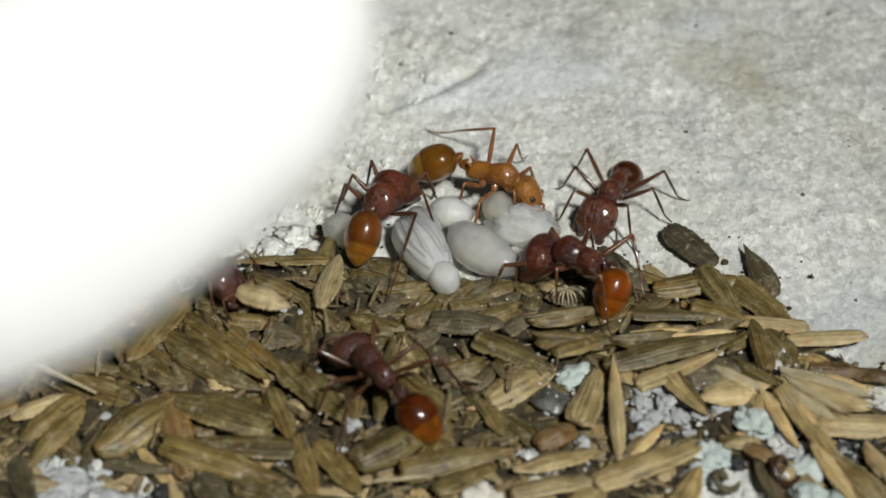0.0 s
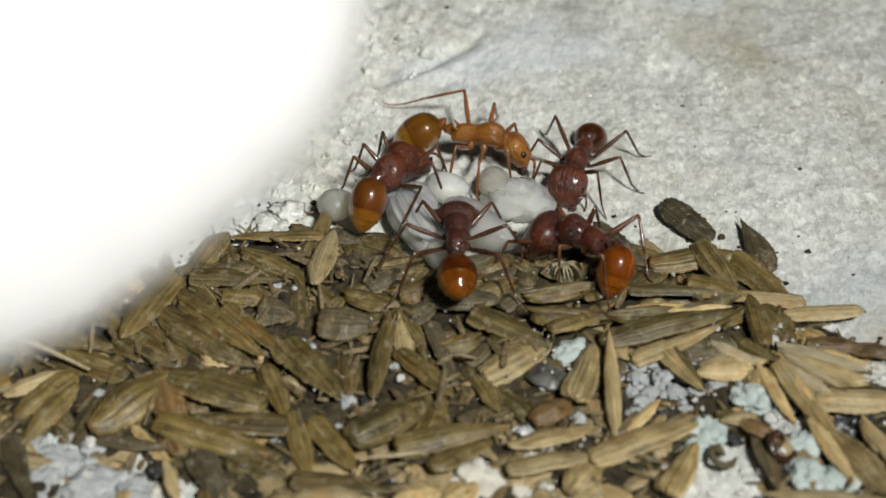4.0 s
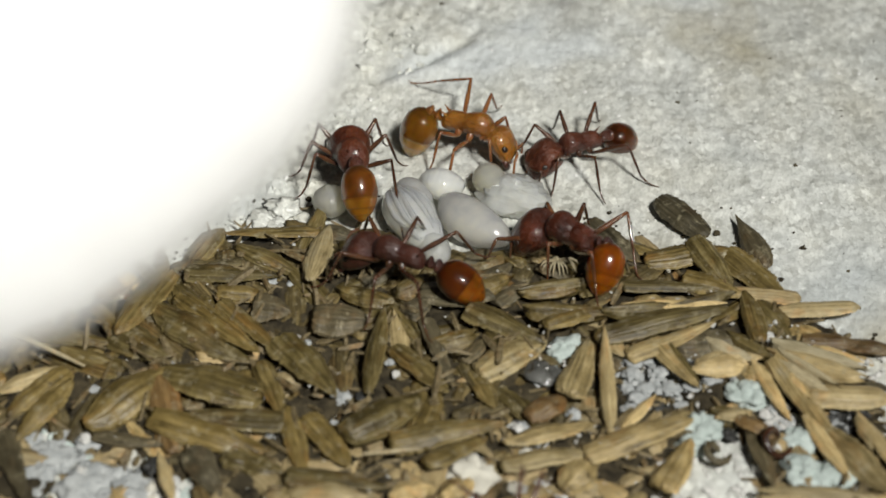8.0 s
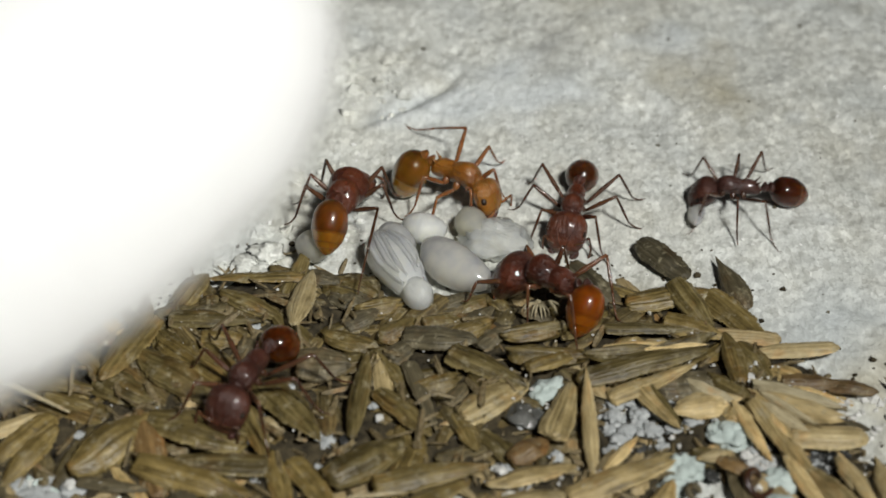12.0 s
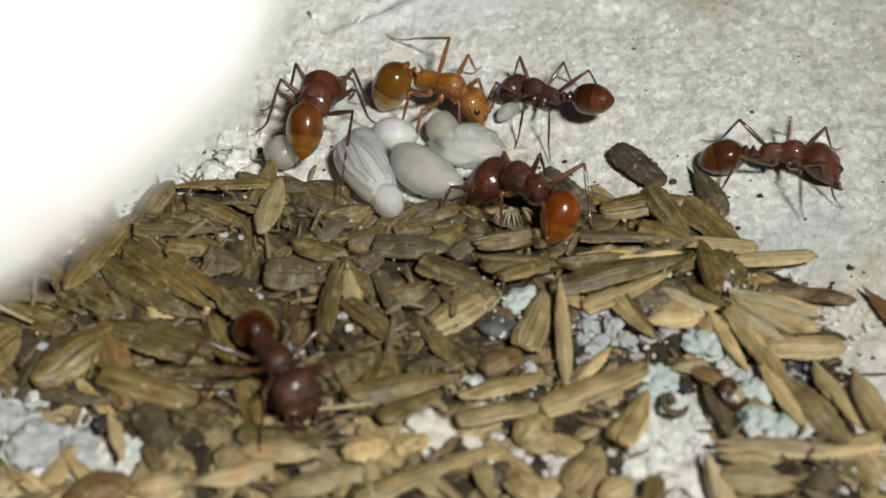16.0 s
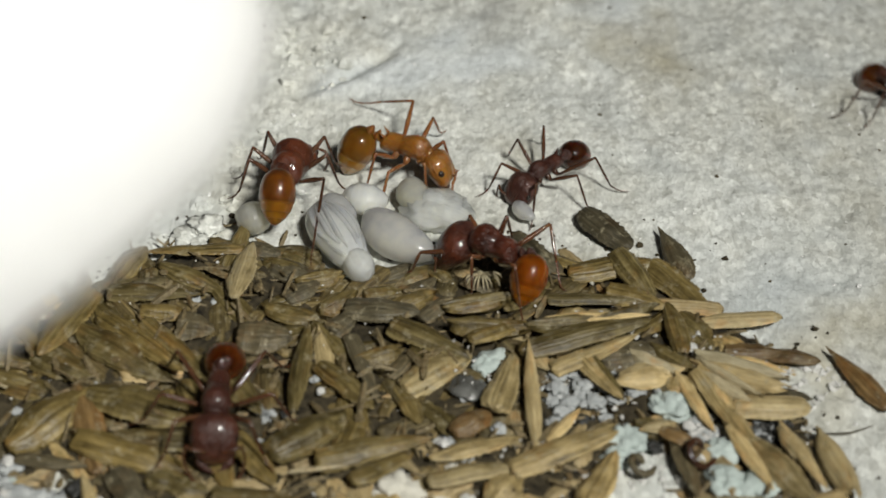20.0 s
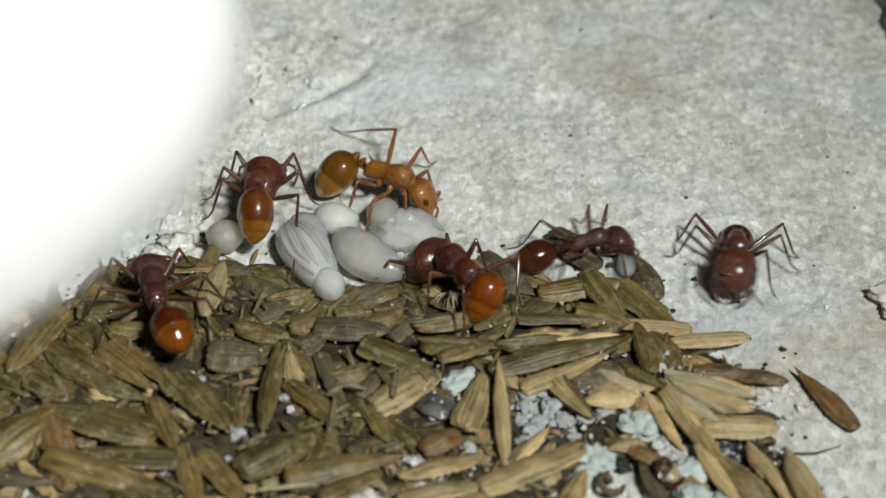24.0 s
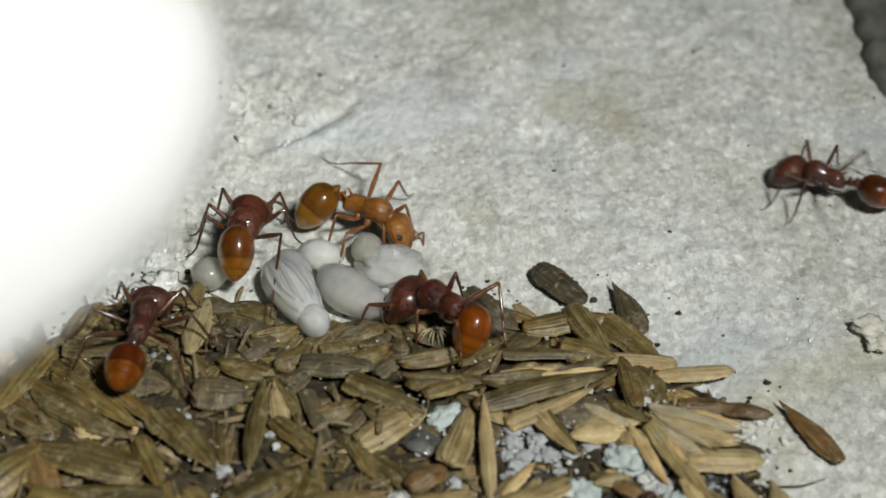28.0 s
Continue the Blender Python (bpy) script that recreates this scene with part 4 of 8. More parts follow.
crumb("blue_grey_crumb", 14.17, -11.11, 0.98, TEAL, "blue-grey crumbly plaster lump between seeds", 1, 0.25)
crumb("blue_grey_crumb", 13.56, -10.74, 0.69, TEAL, "blue-grey crumbly plaster lump between seeds", 2, 0.25)
crumb("blue_grey_crumb", 11.62, -13.12, 0.98, TEAL, "blue-grey crumbly plaster lump between seeds", 3, 0.25)
crumb("blue_grey_crumb", 11.13, -14.18, 0.69, TEAL, "blue-grey crumbly plaster lump between seeds", 4, 0.25)
crumb("blue_grey_crumb", 15.99, -13.83, 0.80, TEAL, "blue-grey crumbly plaster lump between seeds", 5, 0.25)
crumb("blue_grey_crumb", 15.84, -15.74, 0.98, TEAL, "blue-grey crumbly plaster lump between seeds", 6, 0.25)
crumb("blue_grey_crumb", 16.51, -16.25, 0.86, TEAL, "blue-grey crumbly plaster lump between seeds", 7, 0.25)
crumb("blue_grey_crumb", 17.59, -16.01, 0.92, TEAL, "blue-grey crumbly plaster lump between seeds", 8, 0.25)
crumb("blue_grey_crumb", 5.76, -7.88, 0.80, TEAL, "blue-grey crumbly plaster lump between seeds", 9, 0.25)
crumb("white_crumb", 1.26, -15.84, 1.15, CHALK, "white rough plaster crumb among seeds", 10, 0.00)
crumb("white_crumb", 3.73, -12.87, 0.63, GRIT, "white rough plaster crumb among seeds", 11, 0.00)
crumb("white_crumb", 5.82, -12.15, 0.52, GRIT, "white rough plaster crumb among seeds", 12, 0.00)
crumb("white_crumb", 3.68, -14.29, 0.46, GRIT, "white rough plaster crumb among seeds", 13, 0.00)
crumb("white_crumb", -4.82, -10.49, 0.46, GRIT, "white rough plaster crumb among seeds", 14, 0.00)
crumb("white_crumb", -16.52, -10.86, 0.63, GRIT, "white rough plaster crumb among seeds", 15, 0.00)
crumb("grey_crumb", 15.24, -12.76, 0.52, GREY, "rounded pale grey plaster crumb among seeds", 16, 0.25)
crumb("grey_crumb", 15.06, -12.21, 0.40, GREY, "rounded pale grey plaster crumb among seeds", 17, 0.25)
crumb("grey_crumb", -7.32, -3.20, 0.40, GREY, "rounded pale grey plaster crumb among seeds", 18, 0.25)
crumb("white_crumb", -8.74, -2.91, 0.34, GRIT, "white rough plaster crumb among seeds", 19, 0.00)
crumb("dark_crumb", -7.69, 3.06, 0.34, DARK_HUSK, "small dark brown debris crumb", 20, 0.00)
crumb("dark_crumb", -13.01, -15.33, 0.57, DARK_HUSK, "small dark brown debris crumb", 21, 0.00)
crumb("white_crumb", -13.01, -8.40, 0.40, GRIT, "white rough plaster crumb among seeds", 22, 0.00)
crumb("white_crumb", -8.28, 3.10, 0.86, STONE, "white rough plaster crumb among seeds", 23, 0.00)
crumb("white_crumb", -9.38, 2.17, 0.75, STONE, "white rough plaster crumb among seeds", 24, 0.00)
crumb("white_crumb", -8.48, 1.72, 0.57, STONE, "white rough plaster crumb among seeds", 25, 0.00)
crumb("grey_crumb", 4.60, -9.97, 0.69, GREY, "rounded pale grey plaster crumb among seeds", 26, 0.25)
crumb("white_crumb", 27.77, -1.39, 0.86, CHALK, "white rough plaster crumb among seeds", 27, 0.00)
crumb("white_crumb", 27.95, -2.50, 0.69, CHALK, "white rough plaster crumb among seeds", 28, 0.00)
crumb("dark_crumb", -2.66, -0.31, 0.40, DARK_HUSK, "small dark brown debris crumb", 29, 0.00)
crumb("pebble", 4.65, -9.88, 0.86, SHELL, "shiny dark grey round shell among husks", 30, 0.50)
crumb("grey_granule", 8.23, -9.39, 0.33, GREY, "small rounded pale grey granule between seeds", 31, 0.21)
crumb("grey_granule", 8.76, -8.36, 0.26, GREY, "small rounded pale grey granule between seeds", 32, 0.24)
crumb("grey_granule", 9.79, -8.71, 0.22, GREY, "small rounded pale grey granule between seeds", 33, 0.27)
crumb("grey_granule", 9.53, -8.50, 0.43, GREY, "small rounded pale grey granule between seeds", 34, 0.30)
crumb("grey_granule", 11.82, -8.15, 0.38, GREY, "small rounded pale grey granule between seeds", 35, 0.33)
crumb("grey_granule", 10.18, -10.68, 0.37, GREY, "small rounded pale grey granule between seeds", 36, 0.36)
crumb("grey_granule", 10.13, -10.15, 0.30, GREY, "small rounded pale grey granule between seeds", 37, 0.39)
crumb("grey_granule", 10.63, -10.53, 0.32, GREY, "small rounded pale grey granule between seeds", 38, 0.42)
crumb("grey_granule", 11.53, -10.50, 0.46, GREY, "small rounded pale grey granule between seeds", 39, 0.45)
crumb("grey_granule", 8.77, -9.72, 0.45, GREY, "small rounded pale grey granule between seeds", 40, 0.48)
crumb("grey_granule", 10.44, -10.73, 0.45, GREY, "small rounded pale grey granule between seeds", 41, 0.51)
crumb("grey_granule", 8.89, -8.98, 0.43, GREY, "small rounded pale grey granule between seeds", 42, 0.54)
crumb("grey_granule", 11.47, -10.06, 0.29, GREY, "small rounded pale grey granule between seeds", 43, 0.15)
crumb("grey_granule", 9.88, -9.67, 0.33, GREY, "small rounded pale grey granule between seeds", 44, 0.18)
crumb("grey_granule", 9.97, -9.19, 0.43, GREY, "small rounded pale grey granule between seeds", 45, 0.21)
crumb("grey_granule", 8.84, -9.95, 0.38, GREY, "small rounded pale grey granule between seeds", 46, 0.24)
crumb("grey_granule", 11.73, -8.09, 0.37, GREY, "small rounded pale grey granule between seeds", 47, 0.27)
crumb("grey_granule", 10.54, -9.36, 0.21, GREY, "small rounded pale grey granule between seeds", 48, 0.30)
crumb("grey_granule", 8.39, -8.54, 0.41, GREY, "small rounded pale grey granule between seeds", 49, 0.33)
crumb("grey_granule", 8.85, -8.48, 0.29, GREY, "small rounded pale grey granule between seeds", 50, 0.36)
crumb("grey_granule", 9.90, -10.14, 0.41, GREY, "small rounded pale grey granule between seeds", 51, 0.39)
crumb("grey_granule", 9.05, -10.77, 0.21, GREY, "small rounded pale grey granule between seeds", 52, 0.42)
crumb("grey_granule", 9.61, -8.76, 0.29, GREY, "small rounded pale grey granule between seeds", 53, 0.45)
crumb("grey_granule", 9.79, -9.66, 0.31, GREY, "small rounded pale grey granule between seeds", 54, 0.48)
crumb("grey_granule", 9.00, -8.87, 0.26, GREY, "small rounded pale grey granule between seeds", 55, 0.51)
crumb("grey_granule", 10.85, -9.48, 0.35, GREY, "small rounded pale grey granule between seeds", 56, 0.54)
crumb("grey_granule", 10.04, -9.11, 0.39, GREY, "small rounded pale grey granule between seeds", 57, 0.15)
crumb("grey_granule", 10.30, -8.77, 0.45, GREY, "small rounded pale grey granule between seeds", 58, 0.18)
crumb("grey_granule", 9.11, -8.32, 0.36, GREY, "small rounded pale grey granule between seeds", 59, 0.21)
crumb("grey_granule", 10.08, -8.48, 0.23, GREY, "small rounded pale grey granule between seeds", 60, 0.24)
crumb("grey_granule", 10.23, -8.83, 0.23, GREY, "small rounded pale grey granule between seeds", 61, 0.27)
crumb("grey_granule", 9.96, -9.86, 0.21, GREY, "small rounded pale grey granule between seeds", 62, 0.30)
crumb("grey_granule", 10.13, -8.29, 0.41, GREY, "small rounded pale grey granule between seeds", 63, 0.33)
crumb("grey_granule", 11.03, -8.84, 0.23, GREY, "small rounded pale grey granule between seeds", 64, 0.36)
crumb("grey_granule", 11.54, -9.62, 0.24, GREY, "small rounded pale grey granule between seeds", 65, 0.39)
crumb("grey_granule", 8.50, -10.58, 0.34, GREY, "small rounded pale grey granule between seeds", 66, 0.42)
crumb("grey_granule", 9.10, -9.85, 0.28, GREY, "small rounded pale grey granule between seeds", 67, 0.45)
crumb("grey_granule", 11.07, -9.64, 0.45, GREY, "small rounded pale grey granule between seeds", 68, 0.48)
crumb("grey_granule", 9.96, -10.85, 0.27, GREY, "small rounded pale grey granule between seeds", 69, 0.51)
crumb("grey_granule", 10.06, -9.74, 0.41, GREY, "small rounded pale grey granule between seeds", 70, 0.54)
crumb("grey_granule", 8.40, -10.28, 0.41, GREY, "small rounded pale grey granule between seeds", 71, 0.15)
crumb("grey_granule", 9.81, -7.99, 0.40, GREY, "small rounded pale grey granule between seeds", 72, 0.18)
crumb("grey_granule", 10.59, -10.58, 0.35, GREY, "small rounded pale grey granule between seeds", 73, 0.21)
crumb("grey_granule", 11.82, -8.85, 0.29, GREY, "small rounded pale grey granule between seeds", 74, 0.24)
crumb("grey_granule", 9.04, -11.46, 0.39, GREY, "small rounded pale grey granule between seeds", 75, 0.27)
crumb("grey_granule", 9.29, -11.52, 0.38, GREY, "small rounded pale grey granule between seeds", 76, 0.30)
crumb("grey_granule", 9.22, -11.43, 0.28, GREY, "small rounded pale grey granule between seeds", 77, 0.33)
crumb("grey_granule", 9.24, -10.81, 0.38, GREY, "small rounded pale grey granule between seeds", 78, 0.36)
crumb("grey_granule", 8.77, -11.06, 0.25, GREY, "small rounded pale grey granule between seeds", 79, 0.39)
crumb("grey_granule", 9.35, -10.60, 0.41, GREY, "small rounded pale grey granule between seeds", 80, 0.42)
crumb("grey_granule", 8.98, -11.26, 0.37, GREY, "small rounded pale grey granule between seeds", 81, 0.45)
crumb("grey_granule", 8.30, -11.93, 0.25, GREY, "small rounded pale grey granule between seeds", 82, 0.48)
crumb("grey_granule", 8.81, -11.32, 0.38, GREY, "small rounded pale grey granule between seeds", 83, 0.51)
crumb("grey_granule", 8.58, -12.14, 0.42, GREY, "small rounded pale grey granule between seeds", 84, 0.54)
crumb("grey_granule", 15.79, -11.53, 0.24, GREY, "small rounded pale grey granule between seeds", 85, 0.15)
crumb("grey_granule", 15.10, -12.70, 0.29, GREY, "small rounded pale grey granule between seeds", 86, 0.18)
crumb("grey_granule", 15.35, -11.62, 0.37, GREY, "small rounded pale grey granule between seeds", 87, 0.21)
crumb("grey_granule", 15.41, -12.22, 0.24, GREY, "small rounded pale grey granule between seeds", 88, 0.24)
crumb("grey_granule", 15.01, -12.79, 0.35, GREY, "small rounded pale grey granule between seeds", 89, 0.27)
crumb("grey_granule", 15.61, -12.57, 0.25, GREY, "small rounded pale grey granule between seeds", 90, 0.30)
crumb("grey_granule", 15.35, -11.76, 0.39, GREY, "small rounded pale grey granule between seeds", 91, 0.33)
crumb("grey_granule", 14.68, -13.15, 0.32, GREY, "small rounded pale grey granule between seeds", 92, 0.36)
crumb("grey_granule", 15.14, -11.95, 0.41, GREY, "small rounded pale grey granule between seeds", 93, 0.39)
crumb("grey_granule", 15.59, -12.87, 0.37, GREY, "small rounded pale grey granule between seeds", 94, 0.42)
crumb("grey_granule", 13.66, -10.08, 0.39, GREY, "small rounded pale grey granule between seeds", 95, 0.45)
crumb("grey_granule", 12.49, -10.03, 0.44, GREY, "small rounded pale grey granule between seeds", 96, 0.48)
crumb("grey_granule", 12.30, -9.55, 0.40, GREY, "small rounded pale grey granule between seeds", 97, 0.51)
crumb("grey_granule", 12.31, -9.68, 0.42, GREY, "small rounded pale grey granule between seeds", 98, 0.54)
crumb("grey_granule", 13.00, -9.93, 0.28, GREY, "small rounded pale grey granule between seeds", 99, 0.15)
crumb("grey_granule", 13.11, -9.12, 0.41, GREY, "small rounded pale grey granule between seeds", 100, 0.18)
crumb("grey_granule", 14.27, -9.23, 0.28, GREY, "small rounded pale grey granule between seeds", 101, 0.21)
crumb("grey_granule", 13.73, -9.15, 0.21, GREY, "small rounded pale grey granule between seeds", 102, 0.24)
crumb("grey_granule", 3.83, -13.14, 0.34, GREY, "small rounded pale grey granule between seeds", 103, 0.27)
crumb("grey_granule", 4.18, -13.08, 0.31, GREY, "small rounded pale grey granule between seeds", 104, 0.30)
crumb("grey_granule", 3.72, -12.91, 0.40, GREY, "small rounded pale grey granule between seeds", 105, 0.33)
crumb("grey_granule", 3.53, -13.33, 0.23, GREY, "small rounded pale grey granule between seeds", 106, 0.36)
crumb("grey_granule", 4.54, -13.97, 0.23, GREY, "small rounded pale grey granule between seeds", 107, 0.39)
crumb("grey_granule", 4.39, -14.12, 0.30, GREY, "small rounded pale grey granule between seeds", 108, 0.42)
crumb("grey_granule", 4.47, -14.15, 0.20, GREY, "small rounded pale grey granule between seeds", 109, 0.45)
crumb("grey_granule", 3.75, -12.79, 0.25, GREY, "small rounded pale grey granule between seeds", 110, 0.48)
crumb("grey_granule", 10.63, -10.84, 0.37, GREY, "small rounded pale grey granule between seeds", 111, 0.51)
crumb("grey_granule", 10.85, -11.82, 0.29, GREY, "small rounded pale grey granule between seeds", 112, 0.54)
crumb("grey_granule", 11.73, -10.57, 0.34, GREY, "small rounded pale grey granule between seeds", 113, 0.15)
crumb("grey_granule", 10.92, -11.40, 0.29, GREY, "small rounded pale grey granule between seeds", 114, 0.18)
crumb("grey_granule", 10.76, -11.02, 0.27, GREY, "small rounded pale grey granule between seeds", 115, 0.21)
crumb("grey_granule", 11.44, -11.38, 0.20, GREY, "small rounded pale grey granule between seeds", 116, 0.24)
crumb("grey_granule", -8.95, -3.58, 0.28, GREY, "small rounded pale grey granule between seeds", 117, 0.27)
crumb("grey_granule", -8.82, -3.07, 0.26, GREY, "small rounded pale grey granule between seeds", 118, 0.30)
crumb("grey_granule", -8.55, -3.09, 0.39, GREY, "small rounded pale grey granule between seeds", 119, 0.33)
crumb("grey_granule", -4.64, -11.10, 0.38, GREY, "small rounded pale grey granule between seeds", 120, 0.36)
crumb("grey_granule", -5.05, -11.04, 0.33, GREY, "small rounded pale grey granule between seeds", 121, 0.39)
crumb("grey_granule", -5.18, -10.81, 0.44, GREY, "small rounded pale grey granule between seeds", 122, 0.42)
crumb("grey_granule", -4.63, -11.63, 0.30, GREY, "small rounded pale grey granule between seeds", 123, 0.45)
crumb("grey_granule", -4.55, -11.27, 0.36, GREY, "small rounded pale grey granule between seeds", 124, 0.48)
# Plaster granules on the left, coloured grey for the shade lying there.
crumb("grey_granule", -18.64, -13.69, 0.22, GREY, "small rough plaster granule between seeds, greyed as if shaded", 125, 0.00)
crumb("grey_granule", -17.19, -14.03, 0.26, GREY, "small rough plaster granule between seeds, greyed as if shaded", 126, 0.00)
crumb("grey_granule", -17.58, -14.54, 0.43, GREY, "small rough plaster granule between seeds, greyed as if shaded", 127, 0.00)
crumb("grey_granule", -16.77, -14.85, 0.39, GREY, "small rough plaster granule between seeds, greyed as if shaded", 128, 0.00)
crumb("grey_granule", -17.67, -13.98, 0.38, GREY, "small rough plaster granule between seeds, greyed as if shaded", 129, 0.00)
crumb("grey_granule", -16.10, -15.62, 0.46, GREY, "small rough plaster granule between seeds, greyed as if shaded", 130, 0.00)
crumb("grey_granule", -16.82, -15.37, 0.21, GREY, "small rough plaster granule between seeds, greyed as if shaded", 131, 0.00)
crumb("grey_granule", -16.22, -13.62, 0.42, GREY, "small rough plaster granule between seeds, greyed as if shaded", 132, 0.00)
crumb("grey_granule", -16.07, -13.95, 0.33, GREY, "small rough plaster granule between seeds, greyed as if shaded", 133, 0.00)
crumb("grey_granule", -15.53, -13.77, 0.44, GREY, "small rough plaster granule between seeds, greyed as if shaded", 134, 0.00)
crumb("grey_granule", -17.56, -13.95, 0.44, GREY, "small rough plaster granule between seeds, greyed as if shaded", 135, 0.00)
crumb("grey_granule", -17.23, -15.05, 0.27, GREY, "small rough plaster granule between seeds, greyed as if shaded", 136, 0.00)
crumb("grey_granule", -15.92, -15.07, 0.36, GREY, "small rough plaster granule between seeds, greyed as if shaded", 137, 0.00)
crumb("grey_granule", -15.95, -15.63, 0.45, GREY, "small rough plaster granule between seeds, greyed as if shaded", 138, 0.00)
crumb("grey_granule", -17.77, -15.07, 0.40, GREY, "small rough plaster granule between seeds, greyed as if shaded", 139, 0.00)
crumb("grey_granule", -15.98, -14.20, 0.34, GREY, "small rough plaster granule between seeds, greyed as if shaded", 140, 0.00)
crumb("grey_granule", -18.71, -13.68, 0.37, GREY, "small rough plaster granule between seeds, greyed as if shaded", 141, 0.00)
crumb("grey_granule", -16.96, -15.06, 0.29, GREY, "small rough plaster granule between seeds, greyed as if shaded", 142, 0.00)
crumb("grey_granule", -18.65, -13.59, 0.34, GREY, "small rough plaster granule between seeds, greyed as if shaded", 143, 0.00)
crumb("grey_granule", -18.43, -13.41, 0.43, GREY, "small rough plaster granule between seeds, greyed as if shaded", 144, 0.00)
crumb("grey_granule", -15.87, -13.23, 0.21, GREY, "small rough plaster granule between seeds, greyed as if shaded", 145, 0.00)
crumb("grey_granule", -17.87, -14.69, 0.50, GREY, "small rough plaster granule between seeds, greyed as if shaded", 146, 0.00)
crumb("grey_granule", -16.78, -14.97, 0.41, GREY, "small rough plaster granule between seeds, greyed as if shaded", 147, 0.00)
crumb("grey_granule", -15.44, -15.45, 0.32, GREY, "small rough plaster granule between seeds, greyed as if shaded", 148, 0.00)
crumb("grey_granule", -16.10, -13.80, 0.51, GREY, "small rough plaster granule between seeds, greyed as if shaded", 149, 0.00)
crumb("grey_granule", -17.48, -14.62, 0.41, GREY, "small rough plaster granule between seeds, greyed as if shaded", 150, 0.00)
crumb("grey_granule", -17.64, -15.49, 0.51, GREY, "small rough plaster granule between seeds, greyed as if shaded", 151, 0.00)
crumb("grey_granule", -17.02, -13.69, 0.29, GREY, "small rough plaster granule between seeds, greyed as if shaded", 152, 0.00)
crumb("grey_granule", -16.00, -14.64, 0.37, GREY, "small rough plaster granule between seeds, greyed as if shaded", 153, 0.00)
crumb("grey_granule", -18.28, -15.13, 0.25, GREY, "small rough plaster granule between seeds, greyed as if shaded", 154, 0.00)
crumb("grey_granule", -18.21, -14.71, 0.40, GREY, "small rough plaster granule between seeds, greyed as if shaded", 155, 0.00)
crumb("grey_granule", -18.05, -15.67, 0.42, GREY, "small rough plaster granule between seeds, greyed as if shaded", 156, 0.00)
crumb("grey_granule", -15.97, -15.24, 0.37, GREY, "small rough plaster granule between seeds, greyed as if shaded", 157, 0.00)
crumb("grey_granule", -16.88, -13.11, 0.39, GREY, "small rough plaster granule between seeds, greyed as if shaded", 158, 0.00)
crumb("grey_granule", -17.73, -16.19, 0.27, GREY, "small rough plaster granule between seeds, greyed as if shaded", 159, 0.00)
crumb("grey_granule", -18.35, -16.80, 0.29, GREY, "small rough plaster granule between seeds, greyed as if shaded", 160, 0.00)
crumb("grey_granule", -17.64, -15.36, 0.38, GREY, "small rough plaster granule between seeds, greyed as if shaded", 161, 0.00)
crumb("grey_granule", -17.03, -16.49, 0.21, GREY, "small rough plaster granule between seeds, greyed as if shaded", 162, 0.00)
crumb("grey_granule", -18.28, -15.63, 0.49, GREY, "small rough plaster granule between seeds, greyed as if shaded", 163, 0.00)
crumb("grey_granule", -19.23, -15.75, 0.51, GREY, "small rough plaster granule between seeds, greyed as if shaded", 164, 0.00)
crumb("grey_granule", -19.15, -16.19, 0.43, GREY, "small rough plaster granule between seeds, greyed as if shaded", 165, 0.00)
crumb("grey_granule", -19.13, -15.36, 0.35, GREY, "small rough plaster granule between seeds, greyed as if shaded", 166, 0.00)
crumb("grey_granule", -18.66, -16.72, 0.43, GREY, "small rough plaster granule between seeds, greyed as if shaded", 167, 0.00)
crumb("grey_granule", -18.92, -16.60, 0.29, GREY, "small rough plaster granule between seeds, greyed as if shaded", 168, 0.00)
crumb("grey_granule", -18.26, -16.09, 0.36, GREY, "small rough plaster granule between seeds, greyed as if shaded", 169, 0.00)
crumb("grey_granule", -17.83, -16.74, 0.32, GREY, "small rough plaster granule between seeds, greyed as if shaded", 170, 0.00)
crumb("grey_granule", -18.11, -15.22, 0.21, GREY, "small rough plaster granule between seeds, greyed as if shaded", 171, 0.00)
crumb("grey_granule", -18.14, -15.02, 0.42, GREY, "small rough plaster granule between seeds, greyed as if shaded", 172, 0.00)
crumb("grey_granule", -18.72, -15.86, 0.46, GREY, "small rough plaster granule between seeds, greyed as if shaded", 173, 0.00)
crumb("grey_granule", -17.60, -15.70, 0.42, GREY, "small rough plaster granule between seeds, greyed as if shaded", 174, 0.00)
crumb("grey_granule", -14.13, -16.87, 0.30, GREY, "small rough plaster granule between seeds, greyed as if shaded", 175, 0.00)
crumb("grey_granule", -13.72, -16.09, 0.22, GREY, "small rough plaster granule between seeds, greyed as if shaded", 176, 0.00)
crumb("grey_granule", -14.05, -16.34, 0.35, GREY, "small rough plaster granule between seeds, greyed as if shaded", 177, 0.00)
crumb("grey_granule", -13.22, -15.55, 0.44, GREY, "small rough plaster granule between seeds, greyed as if shaded", 178, 0.00)
crumb("grey_granule", -13.72, -15.94, 0.38, GREY, "small rough plaster granule between seeds, greyed as if shaded", 179, 0.00)
crumb("grey_granule", -14.53, -16.34, 0.24, GREY, "small rough plaster granule between seeds, greyed as if shaded", 180, 0.00)
crumb("grey_granule", -13.68, -16.74, 0.33, GREY, "small rough plaster granule between seeds, greyed as if shaded", 181, 0.00)
crumb("grey_granule", -14.74, -15.72, 0.38, GREY, "small rough plaster granule between seeds, greyed as if shaded", 182, 0.00)
crumb("grey_granule", -13.61, -16.94, 0.48, GREY, "small rough plaster granule between seeds, greyed as if shaded", 183, 0.00)
crumb("grey_granule", -14.35, -15.53, 0.46, GREY, "small rough plaster granule between seeds, greyed as if shaded", 184, 0.00)
crumb("grey_granule", -13.77, -16.97, 0.22, GREY, "small rough plaster granule between seeds, greyed as if shaded", 185, 0.00)
